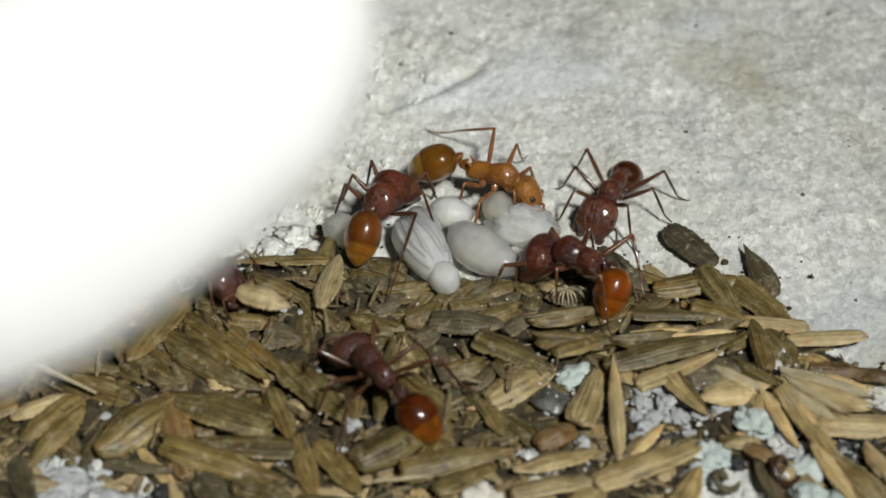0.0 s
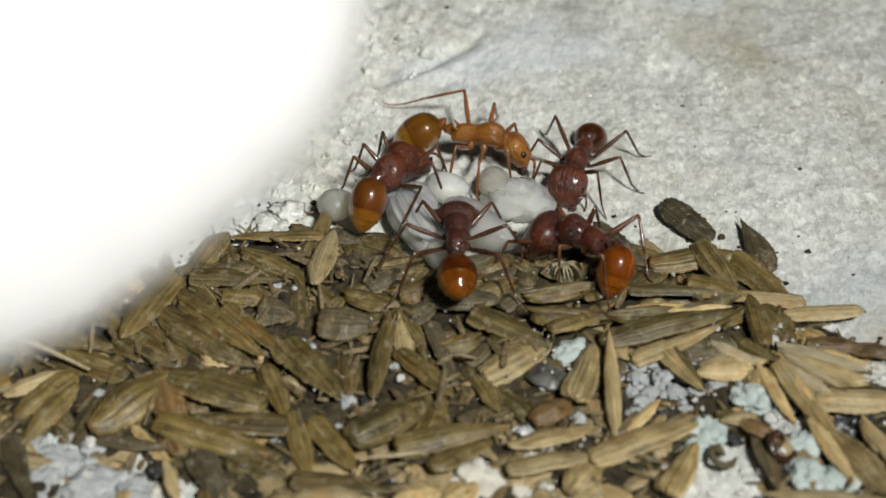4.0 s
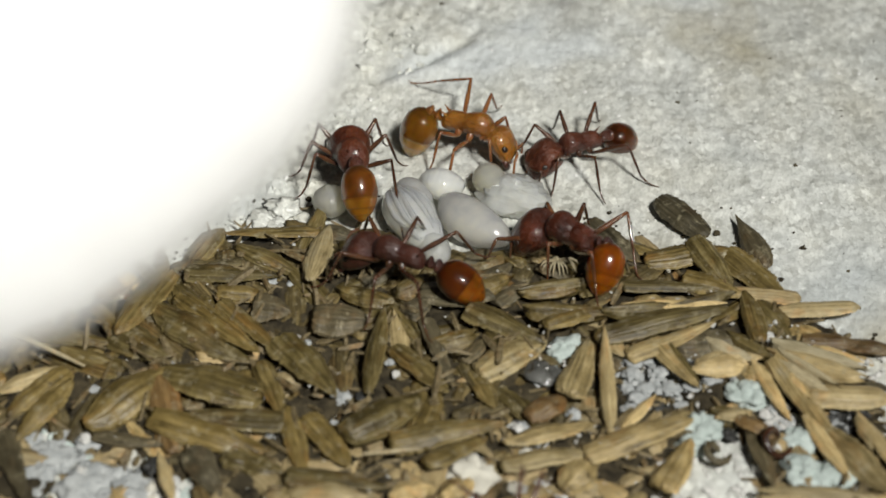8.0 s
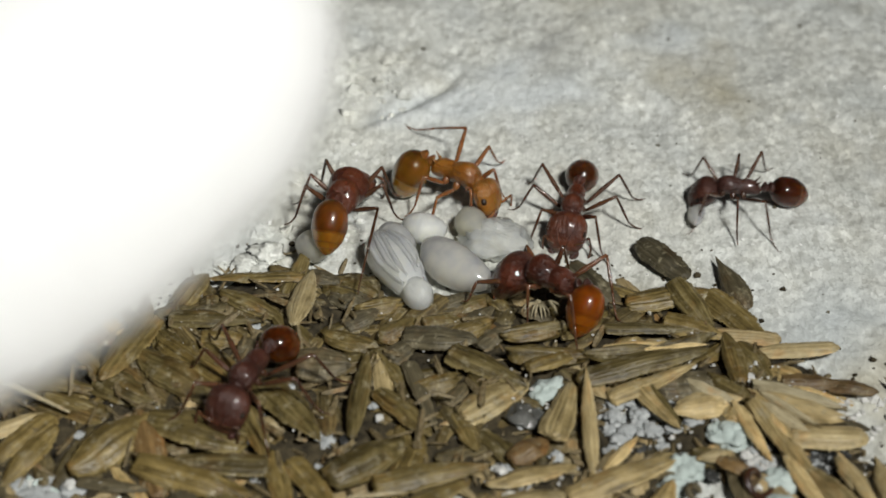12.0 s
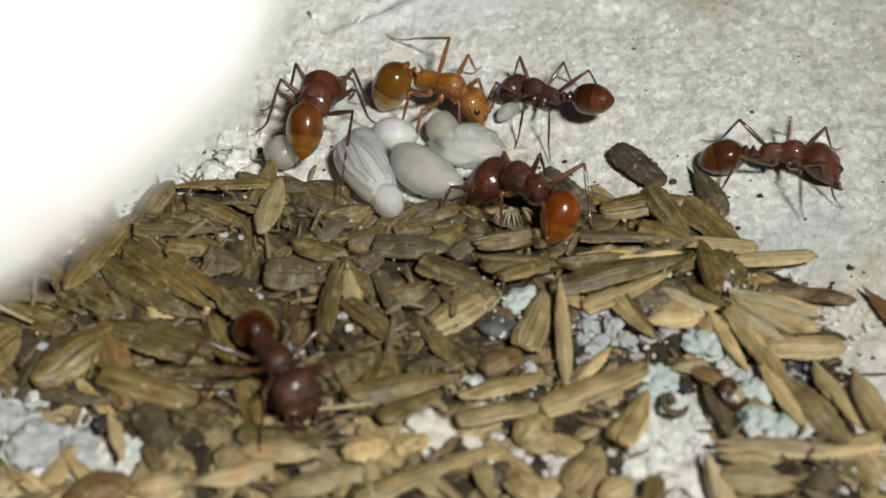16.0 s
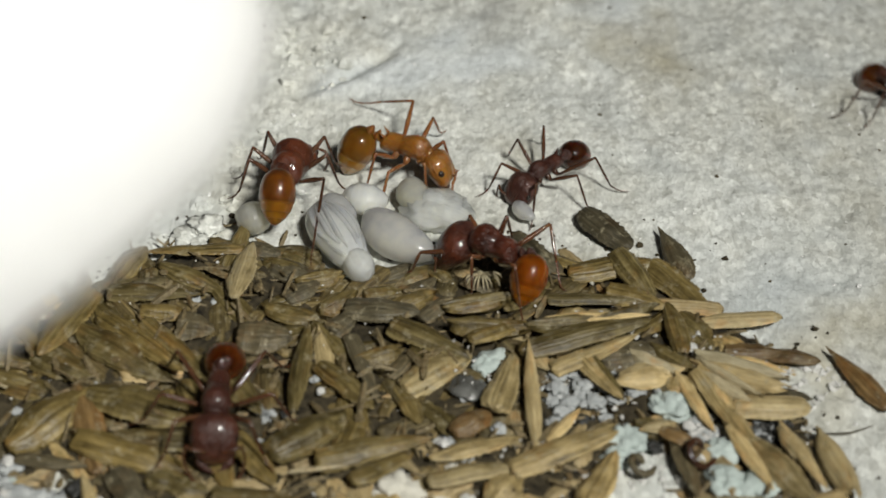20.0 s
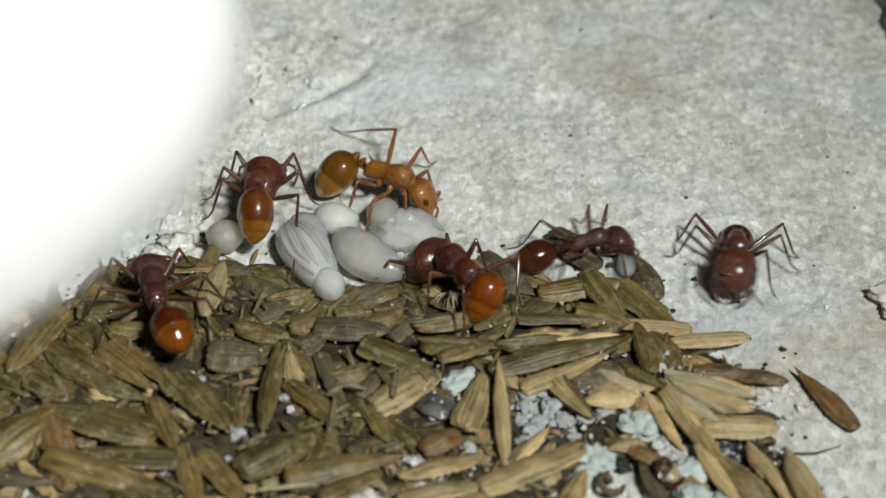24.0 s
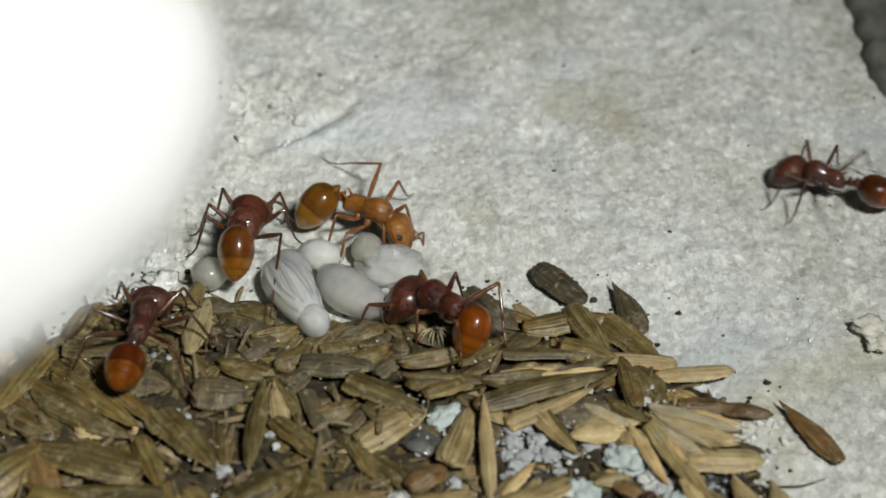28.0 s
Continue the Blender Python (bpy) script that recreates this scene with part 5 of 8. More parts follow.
crumb("grey_granule", -14.11, -16.59, 0.38, GREY, "small rough plaster granule between seeds, greyed as if shaded", 186, 0.00)
crumb("white_granule", 4.12, -13.54, 0.31, CHALK, "small rough white plaster granule between seeds", 187, 0.00)
crumb("white_granule", 3.57, -12.88, 0.46, GRIT, "small rough white plaster granule between seeds", 188, 0.00)
crumb("white_granule", 3.61, -13.67, 0.50, GRIT, "small rough white plaster granule between seeds", 189, 0.00)
crumb("white_granule", 3.51, -13.06, 0.35, CHALK, "small rough white plaster granule between seeds", 190, 0.00)
crumb("white_granule", 4.07, -12.60, 0.34, GRIT, "small rough white plaster granule between seeds", 191, 0.00)
crumb("white_granule", 4.13, -12.77, 0.44, GRIT, "small rough white plaster granule between seeds", 192, 0.00)
crumb("white_granule", 3.53, -12.64, 0.43, CHALK, "small rough white plaster granule between seeds", 193, 0.00)
crumb("white_granule", 4.17, -13.84, 0.25, GRIT, "small rough white plaster granule between seeds", 194, 0.00)
crumb("white_granule", 8.77, -16.21, 0.48, CHALK, "small rough white plaster granule between seeds", 195, 0.00)
crumb("white_granule", 7.78, -16.09, 0.23, GRIT, "small rough white plaster granule between seeds", 196, 0.00)
crumb("white_granule", 8.11, -17.12, 0.32, GRIT, "small rough white plaster granule between seeds", 197, 0.00)
crumb("white_granule", 8.69, -16.38, 0.51, CHALK, "small rough white plaster granule between seeds", 198, 0.00)
crumb("white_granule", 8.95, -16.98, 0.24, GRIT, "small rough white plaster granule between seeds", 199, 0.00)
crumb("white_granule", 9.45, -16.21, 0.42, GRIT, "small rough white plaster granule between seeds", 200, 0.00)
crumb("white_granule", 8.14, -16.72, 0.21, CHALK, "small rough white plaster granule between seeds", 201, 0.00)
crumb("white_granule", 8.30, -17.12, 0.25, GRIT, "small rough white plaster granule between seeds", 202, 0.00)
crumb("white_granule", 8.26, -17.10, 0.20, GRIT, "small rough white plaster granule between seeds", 203, 0.00)
crumb("white_granule", 9.19, -16.97, 0.45, CHALK, "small rough white plaster granule between seeds", 204, 0.00)
crumb("white_granule", -12.30, -16.68, 0.30, CHALK, "small rough white plaster granule between seeds", 205, 0.00)
crumb("grey_granule", -13.65, -16.51, 0.28, GREY, "small rough plaster granule between seeds, greyed as if shaded", 206, 0.00)
crumb("grey_granule", -15.35, -16.63, 0.25, GREY, "small rough plaster granule between seeds, greyed as if shaded", 207, 0.00)
crumb("white_granule", -12.69, -17.28, 0.47, CHALK, "small rough white plaster granule between seeds", 208, 0.00)
crumb("grey_granule", -13.84, -16.41, 0.44, GREY, "small rough plaster granule between seeds, greyed as if shaded", 209, 0.00)
crumb("grey_granule", -14.87, -16.69, 0.40, GREY, "small rough plaster granule between seeds, greyed as if shaded", 210, 0.00)
crumb("grey_granule", -13.20, -16.89, 0.40, GREY, "small rough plaster granule between seeds, greyed as if shaded", 211, 0.00)
crumb("grey_granule", -14.77, -16.89, 0.30, GREY, "small rough plaster granule between seeds, greyed as if shaded", 212, 0.00)
crumb("grey_granule", -15.03, -16.06, 0.27, GREY, "small rough plaster granule between seeds, greyed as if shaded", 213, 0.00)
crumb("grey_granule", -13.99, -17.25, 0.28, GREY, "small rough plaster granule between seeds, greyed as if shaded", 214, 0.00)
crumb("white_granule", -12.38, -16.05, 0.46, GRIT, "small rough white plaster granule between seeds", 215, 0.00)
crumb("grey_granule", -13.85, -16.56, 0.25, GREY, "small rough plaster granule between seeds, greyed as if shaded", 216, 0.00)
crumb("grey_granule", -13.32, -17.06, 0.42, GREY, "small rough plaster granule between seeds, greyed as if shaded", 217, 0.00)
crumb("white_granule", -12.39, -16.85, 0.50, GRIT, "small rough white plaster granule between seeds", 218, 0.00)
crumb("white_granule", -11.98, -16.15, 0.37, GRIT, "small rough white plaster granule between seeds", 219, 0.00)
crumb("grey_granule", -13.44, -15.94, 0.25, GREY, "small rough plaster granule between seeds, greyed as if shaded", 220, 0.00)
crumb("white_granule", -12.82, -16.67, 0.46, GRIT, "small rough white plaster granule between seeds", 221, 0.00)
crumb("white_granule", -11.85, -17.10, 0.21, GRIT, "small rough white plaster granule between seeds", 222, 0.00)
crumb("grey_granule", -14.92, -17.25, 0.44, GREY, "small rough plaster granule between seeds, greyed as if shaded", 223, 0.00)
crumb("grey_granule", -15.47, -17.19, 0.37, GREY, "small rough plaster granule between seeds, greyed as if shaded", 224, 0.00)
crumb("grey_granule", -15.17, -16.09, 0.50, GREY, "small rough plaster granule between seeds, greyed as if shaded", 225, 0.00)
crumb("white_granule", -12.03, -16.56, 0.33, CHALK, "small rough white plaster granule between seeds", 226, 0.00)
crumb("grey_granule", -15.20, -16.42, 0.30, GREY, "small rough plaster granule between seeds, greyed as if shaded", 227, 0.00)
crumb("white_granule", -13.00, -16.78, 0.40, GRIT, "small rough white plaster granule between seeds", 228, 0.00)
crumb("grey_granule", -13.12, -16.98, 0.37, GREY, "small rough plaster granule between seeds, greyed as if shaded", 229, 0.00)
crumb("grey_granule", -15.50, -17.19, 0.42, GREY, "small rough plaster granule between seeds, greyed as if shaded", 230, 0.00)
crumb("white_granule", -11.89, -16.85, 0.42, GRIT, "small rough white plaster granule between seeds", 231, 0.00)
crumb("grey_granule", -14.06, -16.34, 0.25, GREY, "small rough plaster granule between seeds, greyed as if shaded", 232, 0.00)
crumb("grey_granule", -15.28, -16.37, 0.33, GREY, "small rough plaster granule between seeds, greyed as if shaded", 233, 0.00)
crumb("grey_granule", -15.48, -15.93, 0.45, GREY, "small rough plaster granule between seeds, greyed as if shaded", 234, 0.00)
crumb("white_granule", 5.29, -16.97, 0.33, CHALK, "small rough white plaster granule between seeds", 235, 0.00)
crumb("white_granule", 5.37, -17.17, 0.36, GRIT, "small rough white plaster granule between seeds", 236, 0.00)
crumb("white_granule", 3.25, -17.37, 0.43, GRIT, "small rough white plaster granule between seeds", 237, 0.00)
crumb("white_granule", 3.77, -17.28, 0.22, CHALK, "small rough white plaster granule between seeds", 238, 0.00)
crumb("white_granule", 4.55, -17.73, 0.21, GRIT, "small rough white plaster granule between seeds", 239, 0.00)
crumb("white_granule", 4.29, -16.58, 0.51, GRIT, "small rough white plaster granule between seeds", 240, 0.00)
crumb("white_granule", 4.15, -17.35, 0.36, CHALK, "small rough white plaster granule between seeds", 241, 0.00)
crumb("white_granule", 5.36, -17.61, 0.43, GRIT, "small rough white plaster granule between seeds", 242, 0.00)
crumb("white_granule", 4.54, -17.39, 0.46, GRIT, "small rough white plaster granule between seeds", 243, 0.00)
crumb("white_granule", 5.13, -17.53, 0.36, CHALK, "small rough white plaster granule between seeds", 244, 0.00)
crumb("white_granule", 4.09, -17.38, 0.22, GRIT, "small rough white plaster granule between seeds", 245, 0.00)
crumb("white_granule", 3.72, -17.91, 0.50, GRIT, "small rough white plaster granule between seeds", 246, 0.00)
crumb("white_granule", 3.14, -16.45, 0.50, CHALK, "small rough white plaster granule between seeds", 247, 0.00)
crumb("white_granule", 5.16, -17.34, 0.50, GRIT, "small rough white plaster granule between seeds", 248, 0.00)
crumb("white_granule", 3.71, -17.01, 0.50, GRIT, "small rough white plaster granule between seeds", 249, 0.00)
crumb("white_granule", 3.88, -18.23, 0.25, CHALK, "small rough white plaster granule between seeds", 250, 0.00)
crumb("white_granule", 7.57, -18.18, 0.25, CHALK, "small rough white plaster granule between seeds", 251, 0.00)
crumb("white_granule", 6.70, -17.86, 0.36, GRIT, "small rough white plaster granule between seeds", 252, 0.00)
crumb("white_granule", 6.95, -18.29, 0.50, GRIT, "small rough white plaster granule between seeds", 253, 0.00)
crumb("white_granule", 8.16, -17.48, 0.36, CHALK, "small rough white plaster granule between seeds", 254, 0.00)
crumb("white_granule", 8.43, -17.95, 0.47, GRIT, "small rough white plaster granule between seeds", 255, 0.00)
crumb("white_granule", 6.40, -18.34, 0.25, GRIT, "small rough white plaster granule between seeds", 256, 0.00)
crumb("white_granule", 8.27, -17.85, 0.33, CHALK, "small rough white plaster granule between seeds", 257, 0.00)
crumb("white_granule", 6.49, -17.31, 0.39, GRIT, "small rough white plaster granule between seeds", 258, 0.00)
crumb("white_granule", 7.45, -17.76, 0.51, GRIT, "small rough white plaster granule between seeds", 259, 0.00)
crumb("white_granule", 7.19, -18.31, 0.28, CHALK, "small rough white plaster granule between seeds", 260, 0.00)
crumb("white_granule", 7.30, -18.72, 0.33, GRIT, "small rough white plaster granule between seeds", 261, 0.00)
crumb("white_granule", 7.45, -17.68, 0.30, GRIT, "small rough white plaster granule between seeds", 262, 0.00)
crumb("white_granule", 7.13, -17.61, 0.45, CHALK, "small rough white plaster granule between seeds", 263, 0.00)
crumb("white_granule", 7.31, -18.74, 0.38, GRIT, "small rough white plaster granule between seeds", 264, 0.00)
crumb("white_granule", 0.81, -16.79, 0.28, CHALK, "small rough white plaster granule between seeds", 265, 0.00)
crumb("white_granule", 0.01, -16.40, 0.22, GRIT, "small rough white plaster granule between seeds", 266, 0.00)
crumb("white_granule", 0.78, -16.89, 0.28, GRIT, "small rough white plaster granule between seeds", 267, 0.00)
crumb("white_granule", -0.42, -16.65, 0.41, CHALK, "small rough white plaster granule between seeds", 268, 0.00)
crumb("white_granule", 0.06, -16.71, 0.35, GRIT, "small rough white plaster granule between seeds", 269, 0.00)
crumb("white_granule", 0.25, -16.72, 0.32, GRIT, "small rough white plaster granule between seeds", 270, 0.00)
crumb("white_granule", 0.11, -17.19, 0.44, CHALK, "small rough white plaster granule between seeds", 271, 0.00)
crumb("white_granule", 0.06, -17.32, 0.36, GRIT, "small rough white plaster granule between seeds", 272, 0.00)
crumb("white_granule", 0.28, -17.55, 0.38, GRIT, "small rough white plaster granule between seeds", 273, 0.00)
crumb("white_granule", 0.69, -16.40, 0.31, CHALK, "small rough white plaster granule between seeds", 274, 0.00)
crumb("grey_crumb", -15.60, -16.10, 1.35, GREY, "flat pale grey plaster lump between seeds", 281, 0.0, 0.15)
crumb("grey_crumb", -13.30, -16.90, 1.25, GREY, "flat pale grey plaster lump between seeds", 282, 0.0, 0.15)
crumb("grey_crumb", -17.40, -14.60, 1.10, GREY, "flat pale grey plaster lump between seeds", 283, 0.0, 0.15)
crumb("white_crumb", 14.65, -12.29, 0.30, GRIT, "white rough plaster crumb among seeds", 301, 0.40)
crumb("white_crumb", 15.11, -12.07, 0.35, GRIT, "white rough plaster crumb among seeds", 302, 0.40)
crumb("white_crumb", 15.24, -12.65, 0.32, GRIT, "white rough plaster crumb among seeds", 303, 0.40)
crumb("white_crumb", 15.59, -12.90, 0.35, GRIT, "white rough plaster crumb among seeds", 304, 0.40)
crumb("white_crumb", 14.76, -12.80, 0.26, GRIT, "white rough plaster crumb among seeds", 305, 0.40)
crumb("white_crumb", 3.40, -13.26, 0.30, GRIT, "white rough plaster crumb among seeds", 306, 0.50)
crumb("white_crumb", 3.69, -14.87, 0.30, CHALK, "white rough plaster crumb among seeds", 307, 0.60)
crumb("grey_crumb", 5.91, -12.39, 0.36, GREY, "rounded pale grey plaster crumb among seeds", 308, 0.50)
crumb("white_crumb", -2.36, -15.79, 0.29, GRIT, "white rough plaster crumb among seeds", 309, 0.30)
crumb("grey_crumb", -4.95, -13.00, 0.20, GREY, "rounded pale grey plaster crumb among seeds", 310, 0.60)
crumb("grey_crumb", -2.48, -9.14, 0.24, GREY, "rounded pale grey plaster crumb among seeds", 311, 0.70)
crumb("white_crumb", -2.20, -9.90, 0.22, GRIT, "white rough plaster crumb among seeds", 312, 0.70)
crumb("white_crumb", 14.32, -9.43, 0.26, GRIT, "white rough plaster crumb among seeds", 313, 0.80)
crumb("white_crumb", 15.39, -7.38, 0.30, GRIT, "white rough plaster crumb among seeds", 314, 0.70)
crumb("white_crumb", 12.68, -8.85, 0.23, GRIT, "white rough plaster crumb among seeds", 315, 0.80)
crumb("grey_crumb", -12.70, -9.44, 0.26, GREY, "rounded pale grey plaster crumb among seeds", 316, 0.80)
crumb("grey_crumb", -7.70, -13.83, 0.29, GREY, "rounded pale grey plaster crumb among seeds", 317, 0.50)
crumb("white_crumb", -9.06, -14.17, 0.24, GRIT, "white rough plaster crumb among seeds", 318, 0.60)
crumb("grey_crumb", -16.06, -10.85, 0.24, GREY, "rounded pale grey plaster crumb among seeds", 319, 0.60)
crumb("grey_crumb", -6.35, -8.00, 0.19, GREY, "rounded pale grey plaster crumb among seeds", 320, 0.90)
crumb("white_crumb", -6.90, -7.60, 0.16, GRIT, "white rough plaster crumb among seeds", 321, 0.90)
crumb("grey_crumb", 10.06, -8.57, 0.12, GREY, "rounded pale grey plaster crumb among seeds", 322, 0.90)
crumb("grey_crumb", 4.75, -5.91, 0.22, GREY, "rounded pale grey plaster crumb among seeds", 323, 1.00)
crumb("white_crumb", -16.08, -13.70, 0.32, GRIT, "white rough plaster crumb among seeds", 324, 0.30)
crumb("white_crumb", -15.96, -15.60, 0.36, GRIT, "white rough plaster crumb among seeds", 325, 0.10)
crumb("white_crumb", 17.43, -6.63, 0.26, GRIT, "white rough plaster crumb among seeds", 326, 0.20)
crumb("white_crumb", -12.71, -16.63, 0.29, CHALK, "white rough plaster crumb among seeds", 327, 0.30)
crumb("charcoal_crumb", 8.68, -12.24, 0.42, COAL, "dark charcoal-grey crumb between the seeds", 328, 0.40)
crumb("charcoal_crumb", 9.90, -11.87, 0.40, COAL, "dark charcoal-grey crumb between the seeds", 329, 0.40)
crumb("charcoal_crumb", -12.68, -15.71, 0.50, COAL, "dark charcoal-grey crumb between the seeds", 330, 0.60)
crumb("charcoal_crumb", -3.73, -11.37, 0.30, COAL, "dark charcoal-grey crumb between the seeds", 331, 0.70)
crumb("charcoal_crumb", 12.87, -13.50, 0.40, COAL, "dark charcoal-grey crumb between the seeds", 332, 0.30)


def fill_seeds():
    """Half-buried seeds between and below the others: the plain ones singly, the deepest as one mass."""
    rnd = random.Random(11)
    made, tries = 0, 0
    low = [seed_mesh("seed", HUSK, s, 0.5, 8, 0.2, k, n, 20, 20) for n, (s, k) in enumerate(((BLUNT, 0.15), (WEDGE, -0.2), (SPLIT, 0.1), (SLIM, -0.1)))]
    mass, faces, kinds, ridge_tones, along, folds = [], [], [], [], [], []
    while made < 560 and tries < 60000:
        tries += 1
        x, y = rnd.uniform(-33, 33), rnd.uniform(-30, 6)
        if pile_depth(x, y) < 0.4:
            continue
        tan = (x > 9 and y < -3) or y < -13
        kind = rnd.choices(("olive", "dark", "blond", "brown", "chaff", "tan"), (4, 2, 48, 6, 26, 14) if y < -15 else (8, 4, 30, 8, 22, 28) if tan else (72, 14, 4, 5, 3, 2))[0]
        if y > -6 and kind in ("blond", "chaff"):
            kind = "torn"
        near = min(math.hypot(x - a, y - b) for a, b in occupied)
        if near < 0.5:
            continue
        deep = 0.1 if near < 1.1 else 0.35 if near < 1.6 else 0.6
        row = (x, y, deep + rnd.uniform(-0.1, 0.2), rnd.uniform(-25, 25), rnd.uniform(-12, 12), rnd.uniform(0, 360))
        L, w = rnd.uniform(2.6, 5.6), rnd.uniform(0.9, 1.6)
        made += 1
        if near > 1.0 and made < 330:
            seed(kind, x, y, row[5], L, w, row[2], row[4], row[3])
            continue
        me = low[made % 4]
        own = np.empty(len(me.vertices) * 3)
        me.vertices.foreach_get("co", own)
        ridge_tone = np.empty(len(me.vertices))
        me.attributes["ridge_tone"].data.foreach_get("value", ridge_tone)
        fold = np.empty(len(me.vertices))
        me.attributes["across"].data.foreach_get("value", fold)
        folds.extend(fold.tolist())
        turn = np.array(pose(*row).to_3x3())
        k = len(mass)
        mass.extend((own.reshape(-1, 3) / MM * (L, w, w) @ turn.T + (x, y, row[2])).tolist())
        along.extend(own.tolist())
        ridge_tones.extend(ridge_tone.tolist())
        new_faces = [tuple(v + k for v in q.vertices) for q in me.polygons]
        faces.extend(new_faces)
        kinds.extend([1 if kind in ("blond", "chaff", "tan") else 0] * len(new_faces))
        occupied.append((x, y))
    me = mesh_of("buried_seeds", mass, faces, [SHADED_HUSK_BITS, BLOND_BITS])
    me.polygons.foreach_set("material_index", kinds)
    me.attributes.new("ridge_tone", "FLOAT", "POINT").data.foreach_set("value", ridge_tones)
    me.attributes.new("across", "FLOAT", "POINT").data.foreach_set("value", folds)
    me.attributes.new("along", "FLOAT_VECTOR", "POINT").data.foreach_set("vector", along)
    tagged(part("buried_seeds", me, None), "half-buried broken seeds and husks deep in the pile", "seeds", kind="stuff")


fill_seeds()


def husk_shards():
    """Splinters and torn bits of husk that nobody could count."""
    rnd = random.Random(31)
    vs, fs, made = [], [], 0
    while made < 1100:
        x, y = rnd.uniform(-33, 33), rnd.uniform(-30, 6)
        d = pile_depth(x, y)
        if d < -0.8 or (d < 0 and rnd.random() < 0.7):
            continue
        L, w = rnd.uniform(0.4, 2.0), rnd.uniform(0.05, 0.16)
        m = pose(x, y, relief(x, y) + heap(x, y) * rnd.uniform(0.3, 1.15) + 0.1, rnd.uniform(-40, 40), rnd.uniform(-25, 25), rnd.uniform(0, 360))
        k = len(vs)
        for u in (-0.5, -0.2, 0.2, 0.5):
            c = 1 - (1.6 * abs(u)) ** 2
            for p in ((u * L, -w * (0.3 + c), 0), (u * L, 0, w * 0.8 * c + 0.02), (u * L, w * (0.3 + c), 0), (u * L, 0, -0.05)):
                vs.append(tuple(m @ Vector(p)))
        for i in range(3):
            for j in range(4):
                a, b2 = k + i * 4 + j, k + i * 4 + (j + 1) % 4
                fs.append((a, b2, b2 + 4, a + 4))
        fs.append((k, k + 3, k + 2, k + 1))
        fs.append((k + 12, k + 13, k + 14, k + 15))
        made += 1
    tagged(part("husk_shards", mesh_of("husk_shards", vs, fs, [SHARD], False), None), "splinters and torn bits of dry husk", "chaff", kind="stuff")


husk_shards()


# ---- straws, crumbs, grit ----
def straw(pts, r, mat, label):
    ob = part("straw", tube(pts, [r * 0.8] + [r] * (len(pts) - 2) + [r * 0.4], 7, 4), mat)
    return tagged(ob, label, "straw")


straw([(-22.02, -7.01, 1.30), (-19.11, -8.45, 1.40), (-16.59, -9.74, 1.10)], 0.16, STRAW, "long pale dry straw lying on the seeds")
straw([(-3.58, -15.76, 1.50), (-2.34, -15.62, 1.50), (-0.99, -15.35, 1.40)], 0.10, STRAW, "short pale straw splinter on the seeds")
straw([(20.86, -12.56, 0.10), (22.02, -12.64, 0.15), (23.25, -12.10, 0.10)], 0.06, DARK_HUSK, "thin dark curved fibre on the stone")
straw([(-7.55, 3.03, 0.10), (-6.75, 2.96, 0.30), (-6.58, 4.06, 0.10)], 0.08, DARK_HUSK, "thin dark bent fibre on the stone")


def scatter(name, mat, count, rnd_seed, lo, hi, region, label, category, lift):
    """Loose grains nobody could count, as one object."""
    rnd = random.Random(rnd_seed)
    geos, made = [], 0
    while made < count:
        x, y = rnd.uniform(-33, 36), rnd.uniform(-30, 26)
        k = region(x, y, rnd)
        if not k:
            continue
        r = rnd.uniform(lo, hi) * (0.6 + rnd.random() ** 3)
        geos.append(ball((x, y, relief(x, y) + lift(x, y) + r * 0.3), (r, r * rnd.uniform(0.7, 1), r * 0.8), 6, 4, 0.9, made))
        made += 1
    vs, fs = [], []
    for v, f in geos:
        k = len(vs)
        vs.extend(v)
        fs.extend([tuple(i + k for i in q) for q in f])
    tagged(part(name, mesh_of(name, vs, fs, [mat], False), mat), label, category, kind="stuff")


LUMPS = ((-8.9, 3.2, 3.2, 2.4), (-3.0, 19.0, 2.6, 3.6), (-5.1, 8.0, 2.5, 5.0))


def in_pile(x, y, rnd):
    return pile_depth(x, y) > -0.6


def bare_spots(x, y, rnd):
    return x > -10 and any(math.hypot(x - a, y - b) < r * 1.35 for a, b, r in BARE)


# Bare spots on the left; their blue-grey grit is also dulled as shade.
def shaded_spots(x, y, rnd):
    return x < -10 and any(math.hypot(x - a, y - b) < r * 1.25 for a, b, r in BARE)


def lump_zone(x, y, rnd):
    return pile_depth(x, y) < -0.3 and any(((x - a) / ra) ** 2 + ((y - c) / rc) ** 2 < 1 for a, c, ra, rc in LUMPS)


def plaster_zone(x, y, rnd):
    return pile_depth(x, y) > 0 and x > 4 and y < -4 and noise.noise((x * 0.35, y * 0.35, 9.1)) > -0.05


def rim(x, y, rnd):
    return -4.0 < pile_depth(x, y) < 0.3 and not bare_spots(x, y, rnd) and not shaded_spots(x, y, rnd) and rnd.random() < math.exp(0.9 * min(0.0, pile_depth(x, y)))


def open_stone(x, y, rnd):
    return pile_depth(x, y) < -1 and y > -14


scatter("white_grit", GRIT, 300, 3, 0.02, 0.06, in_pile, "white plaster grit scattered among the seeds", "grit", lambda x, y: heap(x, y) * 1.15)
scatter("white_grit", GRIT, 380, 4, 0.07, 0.24, bare_spots, "white granular plaster crumbs between the seeds", "grit", lambda x, y: 0.0)
scatter("grey_plaster_grit", TEAL, 90, 24, 0.07, 0.2, shaded_spots, "blue-grey plaster grit between the seeds", "grit", lambda x, y: 0.0)
scatter("grey_grit", CHALK, 170, 5, 0.03, 0.09, in_pile, "cream stone grit scattered among the seeds", "grit", lambda x, y: heap(x, y) * 0.95)
